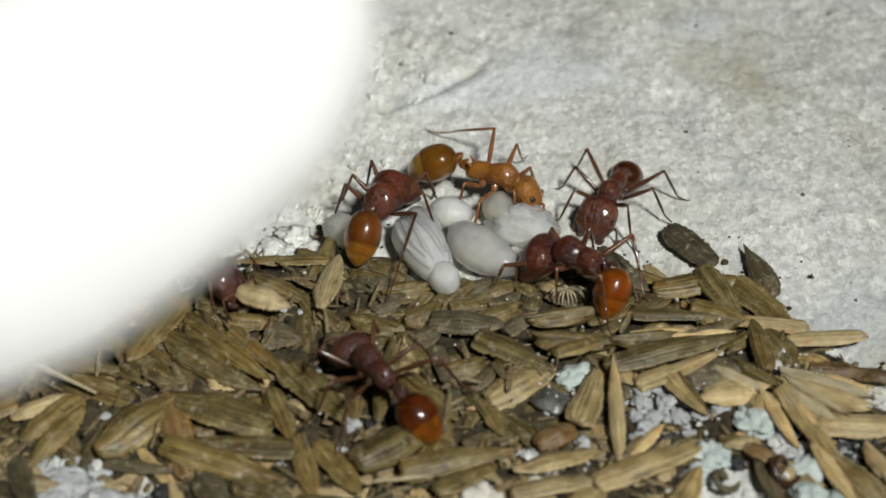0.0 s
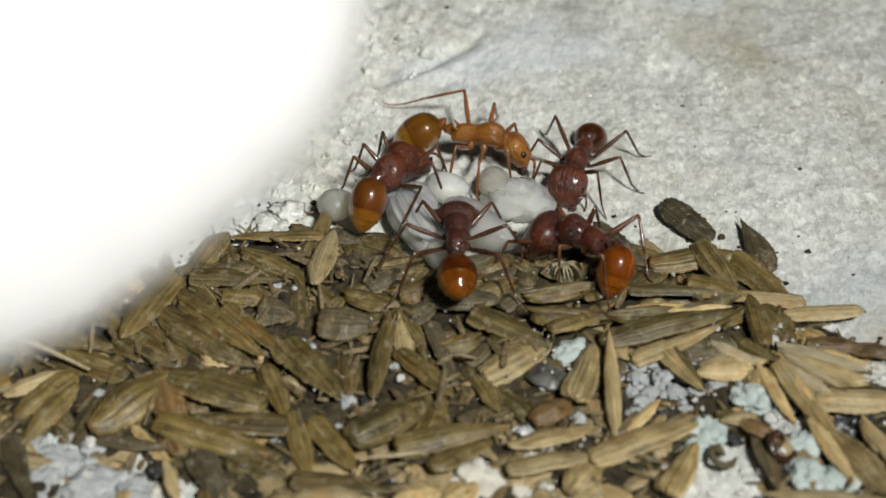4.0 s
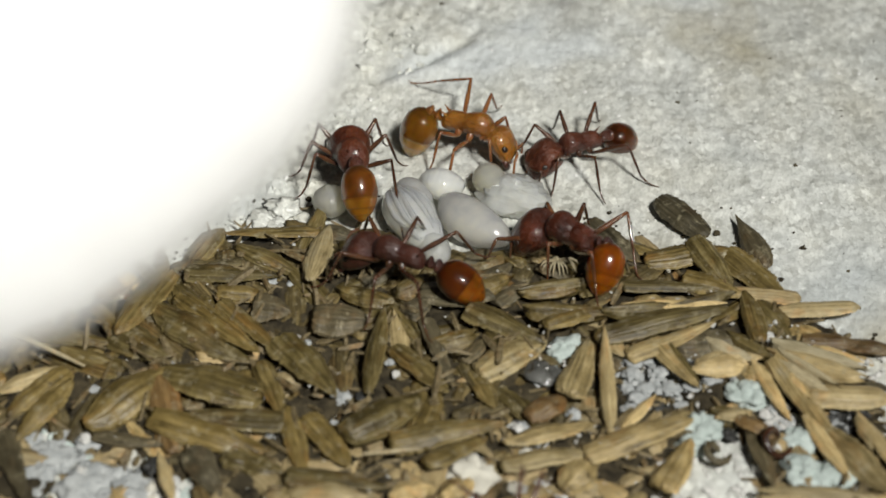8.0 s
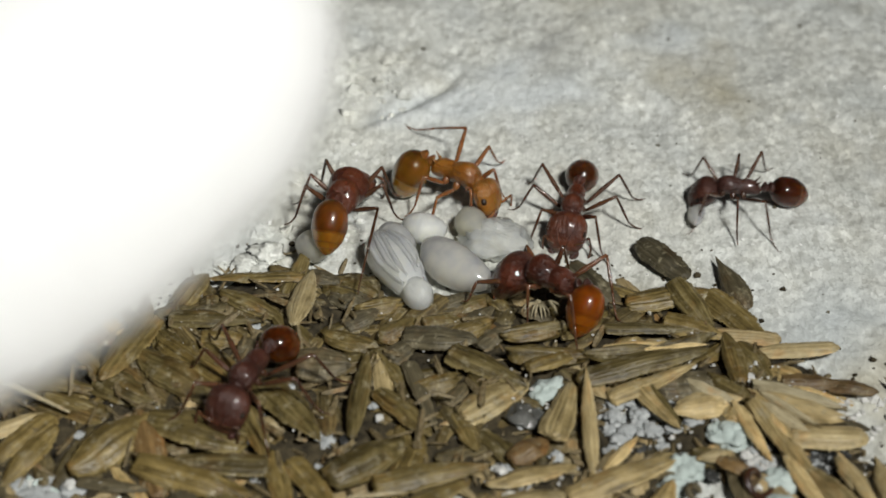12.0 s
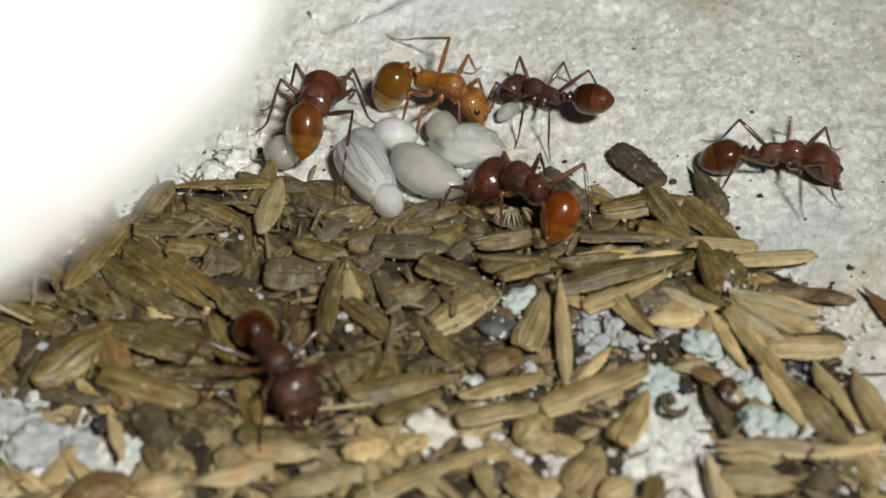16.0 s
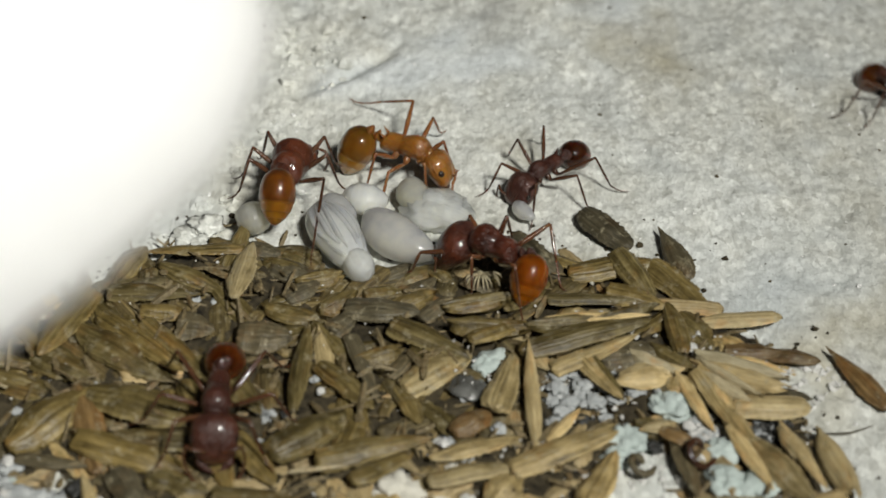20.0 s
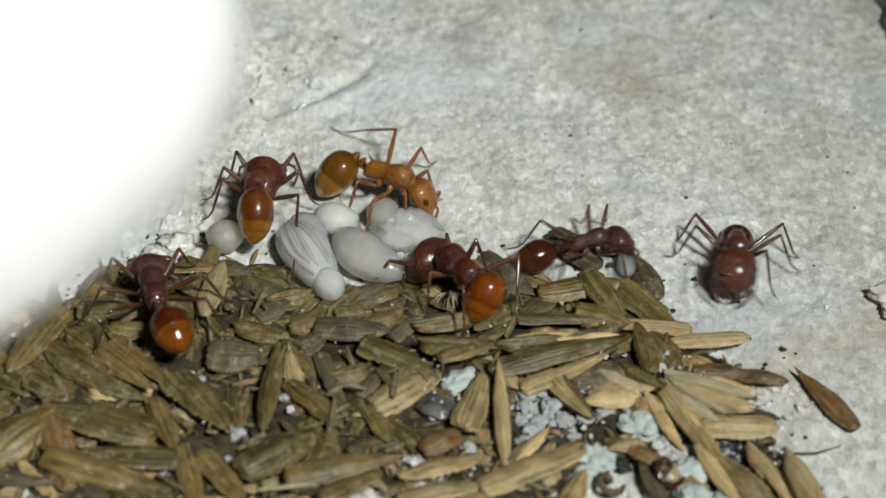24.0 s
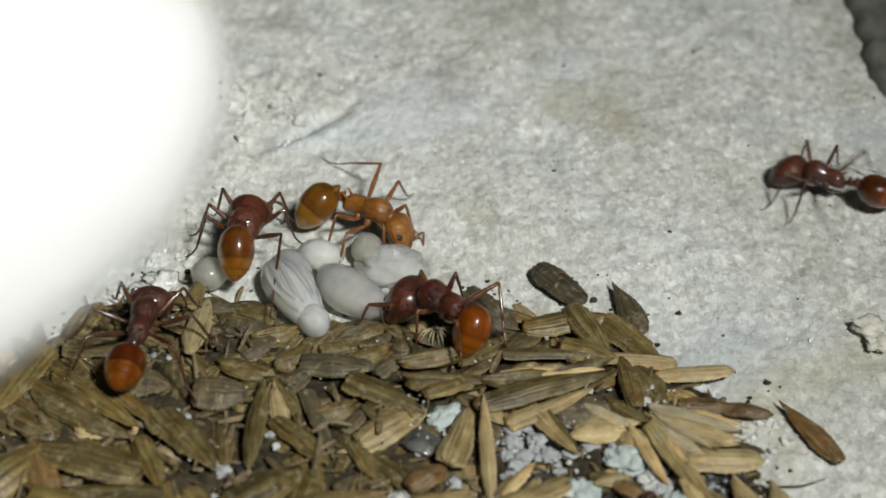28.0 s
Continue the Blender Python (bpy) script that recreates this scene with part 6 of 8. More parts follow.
scatter("stone_grains", QUARTZ, 650, 6, 0.035, 0.10, open_stone, "white quartz grains lying on the stone", "sand", lambda x, y: -0.03)
scatter("stone_lumps", STONE, 150, 14, 0.12, 0.42, lump_zone, "rounded pale lumps weathered out of the stone", "stone lumps", lambda x, y: -0.1)
scatter("plaster_grit", GRIT, 420, 12, 0.05, 0.15, plaster_zone, "white plaster grit dusted over the seeds", "grit", lambda x, y: heap(x, y) * 0.9)
scatter("dark_specks", DARK_HUSK, 110, 7, 0.05, 0.13, open_stone, "dark brown specks of debris on the stone", "debris", lambda x, y: -0.02)
scatter("rim_debris", SHADED_CHAFF, 420, 8, 0.05, 0.2, rim, "dark crumbs round the edge of the pile", "debris", lambda x, y: 0.0)


def tuft(x, y, z, turn, count, length, mat, label):
    """A fan of dry fibres that curl out of one torn husk end."""
    rnd = random.Random(int(turn) + count)
    geos = [ball((0, 0, 0), (0.28, 0.22, 0.18), 10, 7, 0.4, 3)]
    for k in range(count):
        a = math.radians(-70 + 140 * k / max(1, count - 1) + rnd.uniform(-6, 6))
        L = length * rnd.uniform(0.75, 1.1)
        geos.append(tube([(0, 0, 0), (0.45 * L * math.cos(a), 0.45 * L * math.sin(a), 0.30 * L), (0.8 * L * math.cos(a), 0.8 * L * math.sin(a), 0.28 * L), (L * math.cos(a), L * math.sin(a), 0.0)], (0.07, 0.065, 0.05, 0.02), 6, 3))
    ob = part("fibre_tuft", joined(*geos), mat, None, "", (x, y, z), (0, 0, turn))
    return tagged(ob, label, "fibre tuft")


tuft(5.62, -1.98, 0.90, -80, 10, 1.3, STRAW, "pale curled fibre tuft between the seeds")


def curled_husk(x, y, z, r, lean, mat, label):
    """A strip of husk dried into an open ring."""
    pts = [(r * (1 + 0.05 * k) * math.cos(k * 0.62), r * (1 + 0.05 * k) * math.sin(k * 0.62), 0.06 * k) for k in range(10)]
    ob = part("curled_husk", tube(pts, [0.10] + [0.17] * 8 + [0.06], 8, 4), mat, None, "", (x, y, z), (lean, 12, 40))
    return tagged(ob, label, "husk")


curled_husk(14.62, -14.37, 0.85, 0.52, 48, SHELL_BROWN, "shiny dark brown curled husk strip among plaster crumbs")
curled_husk(11.97, -14.87, 0.55, 0.42, 30, DARK_HUSK, "dull grey-brown curled husk strip beside plaster")


def dark_gravel(x, y, rnd):
    u, w = x - 17.77, y - (-12.87)
    return abs(u * 0.75 + w * 0.66) < 1.6 and abs(-u * 0.66 + w * 0.75) < 0.75


scatter("dark_gravel", COAL, 240, 21, 0.06, 0.17, dark_gravel, "dark grey glinting gravel between pale husks", "gravel", lambda x, y: 0.45)
scatter("pale_gravel", GREY, 110, 22, 0.05, 0.13, dark_gravel, "pale grey grit mixed into the dark gravel", "gravel", lambda x, y: 0.5)


# ---- brood ----
def brood(name, x, y, z, length, width, turn, tilt, mat, label, rings=5, fat=0.9):
    """A soft legless body with faint segments, blunt at both ends."""
    st = []
    for k in range(11):
        u = k / 10
        w = max(0.08, math.sin(math.pi * (0.03 + 0.94 * u)) ** 0.55) * (1 - 0.18 * u)
        st.append((length * (u - 0.5), 0.25 * length * (u - 0.5) ** 2, 0, 0.5 * width * w, 0.5 * width * w * fat))
    v, f = loft(st, 26, 5)
    v = [(a, b * (1 + 0.006 * math.cos(2 * math.pi * rings * a / length * 1.6)), c * (1 + 0.006 * math.cos(2 * math.pi * rings * a / length * 1.6))) for a, b, c in v]
    ob = part(name, (v, f), mat, None, "", (x, y, z), (0, tilt, turn))
    return tagged(ob, label, "ant brood", "ant brood")


def naked_pupa(x, y, z, turn, size, mat, label):
    """A white pupa: a clear bowed head, a pleated body, legs and feelers folded along the belly."""
    base = new("pupa")
    base.matrix_basis = eye_pose(x, y, z, 0, 0, turn)
    xs = (-2.3, -2.0, -1.4, -0.7, 0.1, 0.9, 1.35, 1.75)
    wide = (0.1, 0.64, 1.0, 1.13, 1.02, 0.84, 0.70, 0.3)
    high = (0.1, 0.48, 0.70, 0.80, 0.76, 0.66, 0.46, 0.2)
    part("body", loft([(u, 0, 0.04, a, b) for u, a, b in zip(xs, wide, high)], 64, 6, 10, 0.014), PLEATED, base)

    def folded(name, way, radii):
        """A limb that lies half sunk in the skin, along points of length and breadth."""
        pts = []
        for u, v in way:
            a, b = float(np.interp(u, xs, wide)), float(np.interp(u, xs, high))
            pts.append((u, v * a, 0.04 + b * math.sqrt(max(0.0, 1 - v * v)) + 0.02))
        part(name, tube(pts, radii, 10, 4), PLEATED, base)

    part("head", ball((1.62, 0, 0.02), (0.78, 0.72, 0.60), 24, 16, 0.10, 2), mat, base)
    for s in (-1, 1):
        folded("folded_leg", [(1.1, s * 0.30), (0.4, s * 0.34), (-0.5, s * 0.24), (-1.3, s * 0.14), (-2.0, s * 0.10)], (0.05, 0.12, 0.12, 0.10, 0.03))
        folded("folded_leg", [(0.8, s * 0.55), (0.1, s * 0.62), (-0.7, s * 0.52), (-1.4, s * 0.46), (-1.9, s * 0.40)], (0.05, 0.13, 0.13, 0.10, 0.03))
        folded("folded_leg", [(0.4, s * 0.80), (-0.2, s * 0.86), (-0.9, s * 0.80), (-1.5, s * 0.76), (-1.9, s * 0.70)], (0.05, 0.13, 0.13, 0.10, 0.03))
        folded("folded_antenna", [(1.3, s * 0.70), (0.8, s * 0.84), (0.1, s * 0.88)], (0.09, 0.10, 0.05))
    base.scale = (size, size * 0.84, size)
    return tagged(base, label, "ant pupa", "ant brood")


brood("pupa", -5.68, 2.65, 1.00, 1.94, 2.01, 17, 0, CREAM, "round cream-white pupa beside the seeds")
brood("larva", 1.45, 0.80, 1.10, 4.7, 2.64, -46, 0, LARVA, "glossy translucent grey-white larva on the stone")
brood("pupa", -0.05, 4.05, 1.00, 2.35, 1.95, -16, 0, PUPA, "small round white larva on the stone")
tagged(part("pupa", ball((0, 0, 0), (1.85, 1.35, 0.85), 44, 30, 0.3, 5), GLASSY, None, "", (3.65, 3.25, 0.75), (0, 0, -18)), "translucent crumpled white pupa beside the larva", "ant brood", "ant brood")
brood("pupa", 2.45, 4.35, 1.0, 2.35, 1.9, -70, 0, CREAM, "cream-white oval pupa under an ant")
brood("pupa", -1.55, 3.55, 0.70, 2.3, 1.9, -44, 0, LARVA, "white translucent larva under the ants")
brood("pupa", 3.83, 3.31, 0.80, 1.37, 1.32, -60, 0, PUPA, "small white pupa on the stone")
naked_pupa(-1.31, 0.59, 1.05, -65, 1.31, GLASSY, "white naked pupa with folded legs on the stone")
carried_pupa = brood("pupa", 0, 0, 0, 1.6, 0.98, 0, 0, LARVA, "white pupa held in the jaws of an ant")
carried_seed = seed("blond", 0, 0, 0, 3.4, 1.5, 0)

# ---- added white stand-in for a blown-out bright area, leaning over the pile ----
def build_white_standin():
    """A made-up soft white shape near the lens; its unseen stick stands on the stone."""
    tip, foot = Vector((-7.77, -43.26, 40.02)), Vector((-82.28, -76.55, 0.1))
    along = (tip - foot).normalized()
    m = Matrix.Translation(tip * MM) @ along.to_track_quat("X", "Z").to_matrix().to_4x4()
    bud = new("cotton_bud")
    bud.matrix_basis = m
    tagged(bud, "soft white stand-in for a blown-out area, leaning over the seeds", "cotton bud")
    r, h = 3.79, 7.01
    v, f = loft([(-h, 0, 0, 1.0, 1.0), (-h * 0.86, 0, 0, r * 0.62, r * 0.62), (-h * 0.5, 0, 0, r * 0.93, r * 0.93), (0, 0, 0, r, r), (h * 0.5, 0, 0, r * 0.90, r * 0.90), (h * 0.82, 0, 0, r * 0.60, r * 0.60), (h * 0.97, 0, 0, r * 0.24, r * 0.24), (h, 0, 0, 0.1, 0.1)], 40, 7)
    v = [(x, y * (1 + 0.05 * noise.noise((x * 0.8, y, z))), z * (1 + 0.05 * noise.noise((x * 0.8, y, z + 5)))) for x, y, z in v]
    # Flattened towards lens and lamp, so that it stays white to its rim.
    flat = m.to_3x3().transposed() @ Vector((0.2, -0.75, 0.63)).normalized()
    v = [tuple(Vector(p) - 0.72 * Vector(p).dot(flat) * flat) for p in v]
    part("cotton_head", (v, f), STANDIN_WHITE, bud)
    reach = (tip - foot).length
    part("stick", tube([(-h * 0.9, 0, 0), (-reach * 0.6, 0, 0), (-reach, 0, 0)], (1.1, 1.1, 1.1), 14, 4), STRAW, bud, "added pale stick under the white stand-in")


build_white_standin()


# ---- ants ----
HIPS = {"front": (0.80, 0.30, 1.28), "middle": (0.25, 0.34, 1.22), "hind": (-0.35, 0.32, 1.24)}
FEET = {"front": (2.9, 2.5), "middle": (0.3, 3.7), "hind": (-3.2, 3.2)}


def build_leg(root, which, side, foot, mat, lift, w=1.0):
    hx, hy, hz = HIPS[which]
    hy *= side
    fx, fy = foot[0], foot[1] * side
    fz = foot[2] if len(foot) > 2 else 0.03
    dx, dy = fx - hx, fy - hy
    knee = (dx * 0.58, dy * 0.60, lift) if len(foot) < 6 else foot[3:]
    ankle = (dx * 0.80, dy * 0.82, (fz - hz) * 0.72 + lift * 0.1)
    if len(foot) == 6:
        ankle = tuple(0.45 * k + 0.55 * q for k, q in zip(knee, (dx, dy, fz - hz)))
    toe = (dx, dy, fz - hz)
    trochanter = (dx * 0.05, dy * 0.10, -0.16)
    leg = part("leg", joined(tube([(0, 0, 0.12), (dx * 0.02, dy * 0.05, -0.05), trochanter], (0.17 * w, 0.18 * w, 0.105 * w), 9), tube([trochanter, tuple(0.5 * (a + b) for a, b in zip(trochanter, knee)), knee], (0.08 * w, 0.125 * w, 0.072 * w), 10)), mat, root, "", (hx, hy, hz))
    part("tibia", tube([knee, tuple(0.45 * a + 0.55 * b for a, b in zip(knee, ankle)), ankle], (0.058 * w, 0.076 * w, 0.05 * w), 9), mat, leg)
    mid = tuple(0.5 * (a + b) for a, b in zip(ankle, toe))
    part("tarsus", tube([ankle, (mid[0], mid[1], mid[2] - 0.10), toe, (toe[0] + 0.10 * dx, toe[1] + 0.06 * dy, toe[2] - 0.01)], (0.05 * w, 0.042 * w, 0.034 * w, 0.018), 8), mat, leg)
    return leg


def build_ant(size, body_mat, leg_mat, gaster_mat, label, head_turn=(0, 28, 0), waist=(0, 0, 0), gaster_turn=(0, -20, 0), feet=None, head_size=1.0, thick=1.0, antenna=0.0, stout=1.0, leg_width=1.0, pitch=0.0, lift=0.95):
    """An ant facing +x, its origin on the ground under its thorax; pitch lowers its nose while the feet stay down."""
    root = new("ant")
    root.scale = (size, size, size)
    tagged(root, label, "ant", "ants round the brood")
    tip = eye_pose(0, 0, 1.45, 0, pitch, 0) @ eye_pose(0, 0, -1.45, 0, 0, 0)

    def placed(name, geo, mat, at, turn):
        ob = part(name, geo, mat, root)
        ob.matrix_basis = tip @ eye_pose(*at, *turn)
        return ob

    placed("thorax", joined(
        loft([(x, y, 1.5 + (z - 1.5) * stout, a * stout, b * stout) for x, y, z, a, b in [(-1.34, 0, 1.36, 0.12, 0.12), (-1.24, 0, 1.41, 0.30, 0.30), (-0.95, 0, 1.50, 0.42, 0.44), (-0.50, 0, 1.54, 0.44, 0.46), (-0.24, 0, 1.53, 0.43, 0.45), (-0.12, 0, 1.54, 0.45, 0.46), (0.16, 0, 1.59, 0.51, 0.51), (0.48, 0, 1.63, 0.55, 0.54), (0.80, 0, 1.61, 0.54, 0.51), (1.06, 0, 1.55, 0.42, 0.40), (1.20, 0, 1.50, 0.24, 0.23), (1.38, 0, 1.48, 0.19, 0.18)]], 24, 4),
        tube([(-1.05, 0.2, 1.85), (-1.32, 0.27, 2.12)], (0.08, 0.012), 7), tube([(-1.05, -0.2, 1.85), (-1.32, -0.27, 2.12)], (0.08, 0.012), 7)), body_mat, (0, 0, 0), (0, 0, 0))
    petiole = placed("petiole",
        loft([(0.1, 0, 0, 0.12, 0.12), (-0.14, 0, 0.02, 0.13, 0.13), (-0.26, 0, 0.10, 0.20, 0.24), (-0.38, 0, 0.16, 0.27, 0.34), (-0.48, 0, 0.10, 0.22, 0.24), (-0.56, 0, 0.03, 0.15, 0.16), (-0.66, 0, 0.07, 0.29, 0.30), (-0.78, 0, 0.09, 0.34, 0.34), (-0.92, 0, 0.03, 0.24, 0.24), (-1.0, 0, 0, 0.14, 0.14)], 16, 4), body_mat, (-1.25, 0, 1.40), waist)
    g = [(0.12, 0, 0, 0.14, 0.14), (0.06, 0, 0, 0.34, 0.34), (-0.06, 0, 0, 0.56, 0.55), (-0.35, 0, 0, 0.82, 0.80), (-0.75, 0, 0, 0.94, 0.91), (-1.10, 0, 0, 0.96, 0.93), (-1.36, 0, 0, 0.92, 0.89), (-1.40, 0, 0, 0.885, 0.855), (-1.60, 0, 0, 0.83, 0.80), (-1.78, 0, 0, 0.75, 0.73), (-1.81, 0, 0, 0.725, 0.705), (-2.06, 0, 0, 0.54, 0.52), (-2.09, 0, 0, 0.51, 0.49), (-2.28, 0, 0, 0.29, 0.28), (-2.38, 0, 0, 0.11, 0.11), (-2.40, 0, 0, 0.03, 0.03)]
    part("gaster", loft([(x, y, z, a * thick, b * thick) for x, y, z, a, b in g], 30, 3), gaster_mat, petiole, "", (-0.96, 0, 0.0), gaster_turn)
    hs = head_size
    head = placed("head", joined(
        loft([(x * hs, 0, z * hs, a * hs, b * hs) for x, z, a, b in ((-0.10, 0.02, 0.14, 0.14), (-0.02, 0.03, 0.40, 0.33), (0.10, 0.05, 0.62, 0.48), (0.34, 0.06, 0.78, 0.60), (0.68, 0.05, 0.83, 0.62), (1.02, 0.03, 0.80, 0.56), (1.32, -0.01, 0.71, 0.45), (1.50, -0.04, 0.58, 0.33), (1.60, -0.08, 0.40, 0.20), (1.63, -0.09, 0.16, 0.08))], 28, 4),
        tube([(1.46 * hs, 0.14 * hs, 0.30 * hs), (1.15 * hs, 0.26 * hs, 0.52 * hs), (0.75 * hs, 0.36 * hs, 0.58 * hs)], (0.05 * hs, 0.06 * hs, 0.015), 7), tube([(1.46 * hs, -0.14 * hs, 0.30 * hs), (1.15 * hs, -0.26 * hs, 0.52 * hs), (0.75 * hs, -0.36 * hs, 0.58 * hs)], (0.05 * hs, 0.06 * hs, 0.015), 7)), body_mat, (1.25, 0, 1.50), head_turn)
    part("clypeus", loft([(1.42 * hs, 0, 0.20 * hs, 0.10 * hs, 0.03), (1.52 * hs, 0, 0.12 * hs, 0.40 * hs, 0.10 * hs), (1.64 * hs, 0, -0.04 * hs, 0.44 * hs, 0.10 * hs), (1.69 * hs, 0, -0.12 * hs, 0.30 * hs, 0.05 * hs)], 14, 4), leg_mat, head)
    for s in (-1, 1):
        part("eye", ball((0.84 * hs, s * 0.755 * hs, 0.24 * hs), (0.17, 0.10, 0.15), 14, 10), EYE, head, "small black eye")
        part("mandible", loft([(1.40 * hs, s * 0.48 * hs, -0.14, 0.14, 0.12), (1.58 * hs, s * 0.50 * hs, -0.18, 0.19, 0.15), (1.76 * hs, s * 0.40 * hs, -0.22, 0.22, 0.14), (1.90 * hs, s * 0.22 * hs, -0.25, 0.18, 0.10), (1.98 * hs, s * 0.05 * hs, -0.27, 0.05, 0.04)], 12, 4), DARK_RED, head)
        e = (1.45, s * (1.15 + antenna), 0.42 - 0.3 * antenna)
        part("antenna", joined(tube([(1.36 * hs, s * 0.22 * hs, 0.34 * hs), (1.34 * hs, s * 0.75, 0.60), e], (0.06, 0.064, 0.075), 8), tube([e, (1.95, s * (1.25 + antenna), 0.02), (2.45, s * (1.02 + 0.6 * antenna), -0.38), (2.75, s * (0.8 + 0.5 * antenna), -0.56), (2.9, s * (0.7 + 0.5 * antenna), -0.62)], (0.052, 0.06, 0.075, 0.08, 0.03), 8, 4)), leg_mat, head)
    for which in HIPS:
        for s in (1, -1):
            fo = (feet or {}).get((which, s), FEET[which])
            build_leg(root, which, s, fo, leg_mat, lift if which != "hind" else lift + 0.15, leg_width)
    return root


nurse_amber = build_ant(1.14, AMBER, AMBER_LEG, GASTER_HONEY, "young amber-yellow ant with a honey gaster beside the brood", (-22, 54, -8), (0, 38, -18), (-51.9, -39.0, 121.2), {("hind", 1): (-4.93, 4.05, -0.17, -0.77, 2.53, 0.71), ("front", -1): (1.9, 1.7), ("front", 1): (2.0, 1.2), ("hind", -1): (-1.2, 2.4)}, 1.0, 0.92, 0.0, 1.08, 1.0, 0.0, 0.5)
nurse_red = build_ant(1.15, RED, LEG, GASTER_AMBER, "dark red ant with an amber gaster standing over the brood", (0, 20, 0), (0, 33, 0), (0, -94, 0), {("hind", 1): (-0.9, 2.6), ("hind", -1): (-5.2, 1.85, 0.6, -0.55, -1.40, 0.41), ("middle", 1): (0.6, 2.7), ("middle", -1): (0.5, 2.5), ("front", 1): (2.2, 2.0), ("front", -1): (2.2, 2.0)}, 1.15, 0.85, 0.0, 1.7, 1.0, 19.0, 0.8)
stone_ant = build_ant(0.95, RED, LEG, GASTER_RUSSET, "dark red ant with a russet-brown gaster walking on the stone", (0, 36, 0), (0, -8, 0), (0, -24, 0), None, 1.36, 1.0, 0.0, 1.15, 1.1)
guard = build_ant(1.07, MAHOGANY, PALE_LEG, GASTER_ORANGE, "big-headed red ant with a glossy orange gaster at the pile", (0, 52, 10), (0, 25, -28), (41.1, -58.6, -87.9), {("front", 1): (3.11, 2.24, 0.0, 2.15, 1.39, -0.39), ("middle", 1): (-0.1, 2.0, 0.1, 0.0, 1.2, 0.6), ("hind", 1): (-3.0, 2.3, 0.1, -1.75, 1.35, 1.25), ("front", -1): (2.6, 1.5, 0.1, 1.2, -0.75, 0.4), ("middle", -1): (0.1, 2.0, 0.1, -0.25, -0.7, 1.35), ("hind", -1): (-3.28, 0.63, 0.05, -1.3, -1.87, 0.86)}, 1.48, 0.9, 0.1, 1.36, 1.2)
pile_ant = build_ant(1.05, DARK_RED, LEG, GASTER_DARK, "dark red ant with an orange-tipped gaster roaming the seeds", (0, 40, 0), (0, -2, 0), (0, -26, 0), None, 1.24, 0.96, 0.0, 1.15, 1.1, 0.0, 0.6)
porter = build_ant(0.98, DARK_RED, LEG, GASTER_BROWN, "dark red ant carrying a seed over the pile", (0, 36, 0), head_size=1.15, lift=0.65)
passing_ant = build_ant(1.02, DARK_RED, LEG, GASTER_BROWN, "dark red ant passing along the edge of the pile", (0, 36, 0), head_size=1.15, lift=0.65)
carrier = build_ant(0.92, DARK_RED, LEG, GASTER_BROWN, "dark brownish-red ant carrying a white pupa on the stone", (0, 46, 0), (0, 4, 0), (0, -18, 0), None, 1.2, 0.96)


# ---- what moves ----
def stand(t, x, y, z, turn, nose=0.0, lean=0.0):
    """A row for walk(): a thing at x, y, z, facing turn, nose up by nose."""
    return t, eye_pose(x, y, z, lean, -nose, turn)


def stride(ant, rows, reach=17.0):
    """Swings the legs by the way that the ant has gone."""
    times = [r[0] for r in rows]
    xs, ys = [r[1].translation.x / MM for r in rows], [r[1].translation.y / MM for r in rows]
    heads = np.unwrap([r[1].to_euler().z for r in rows])
    legs = [c for c in ant.children if c.name.startswith("leg")]
    steps = np.arange(0, 28.01, 0.1)
    gx, gy, gh = np.interp(steps, times, xs), np.interp(steps, times, ys), np.interp(steps, times, heads)
    way = np.concatenate([[0], np.cumsum(np.hypot(np.diff(gx), np.diff(gy)) + 1.6 * np.abs(np.diff(gh)))])
    pace = np.gradient(way, steps)
    for k, leg in enumerate(legs):
        home = leg.matrix_basis.translation.copy()
        flip = math.pi if k in (0, 3, 4) else 0.0
        side = 1 if k % 2 == 0 else -1
        keyed, last = [], None
        for i, t in enumerate(steps):
            a = reach * min(1.0, pace[i] / 4.0)
            now = a * math.sin(2 * math.pi * way[i] / 4.2 + flip + 0.4 * k)
            up = 5.0 * min(1.0, pace[i] / 4.0) * max(0.0, math.cos(2 * math.pi * way[i] / 4.2 + flip + 0.4 * k))
            if last is not None and abs(now - last) < 1.2 and i < len(steps) - 1 and i % 10:
                continue
            last = now
            keyed.append((float(t), Matrix.Translation(home) @ pose(0, 0, 0, side * up, 0, now)))
        walk(leg, keyed)


def sway(ant, rows):
    """Turns the head: rows of seconds, nod, turn added to how it is carried."""
    head = [c for c in ant.children if c.name.startswith("head")][0]
    place, e = head.matrix_basis.to_translation(), head.matrix_basis.to_euler()
    walk(head, [(t, Matrix.Translation(place) @ pose(0, 0, 0, math.degrees(e.x), math.degrees(e.y) + nod, math.degrees(e.z) + side)) for t, nod, side in rows])


def feel(ant, salt, reach=9.0):
    """Small restless turns of the antennae."""
    head = [c for c in ant.children if c.name.startswith("head")][0]
    rnd = random.Random(salt)
    for a in [c for c in head.children if c.name.startswith("antenna")]:
        walk(a, [(0.7 * k, pose(0, 0, 0, rnd.uniform(-reach, reach) * 0.4, rnd.uniform(-reach, reach), rnd.uniform(-reach, reach))) for k in range(41)])


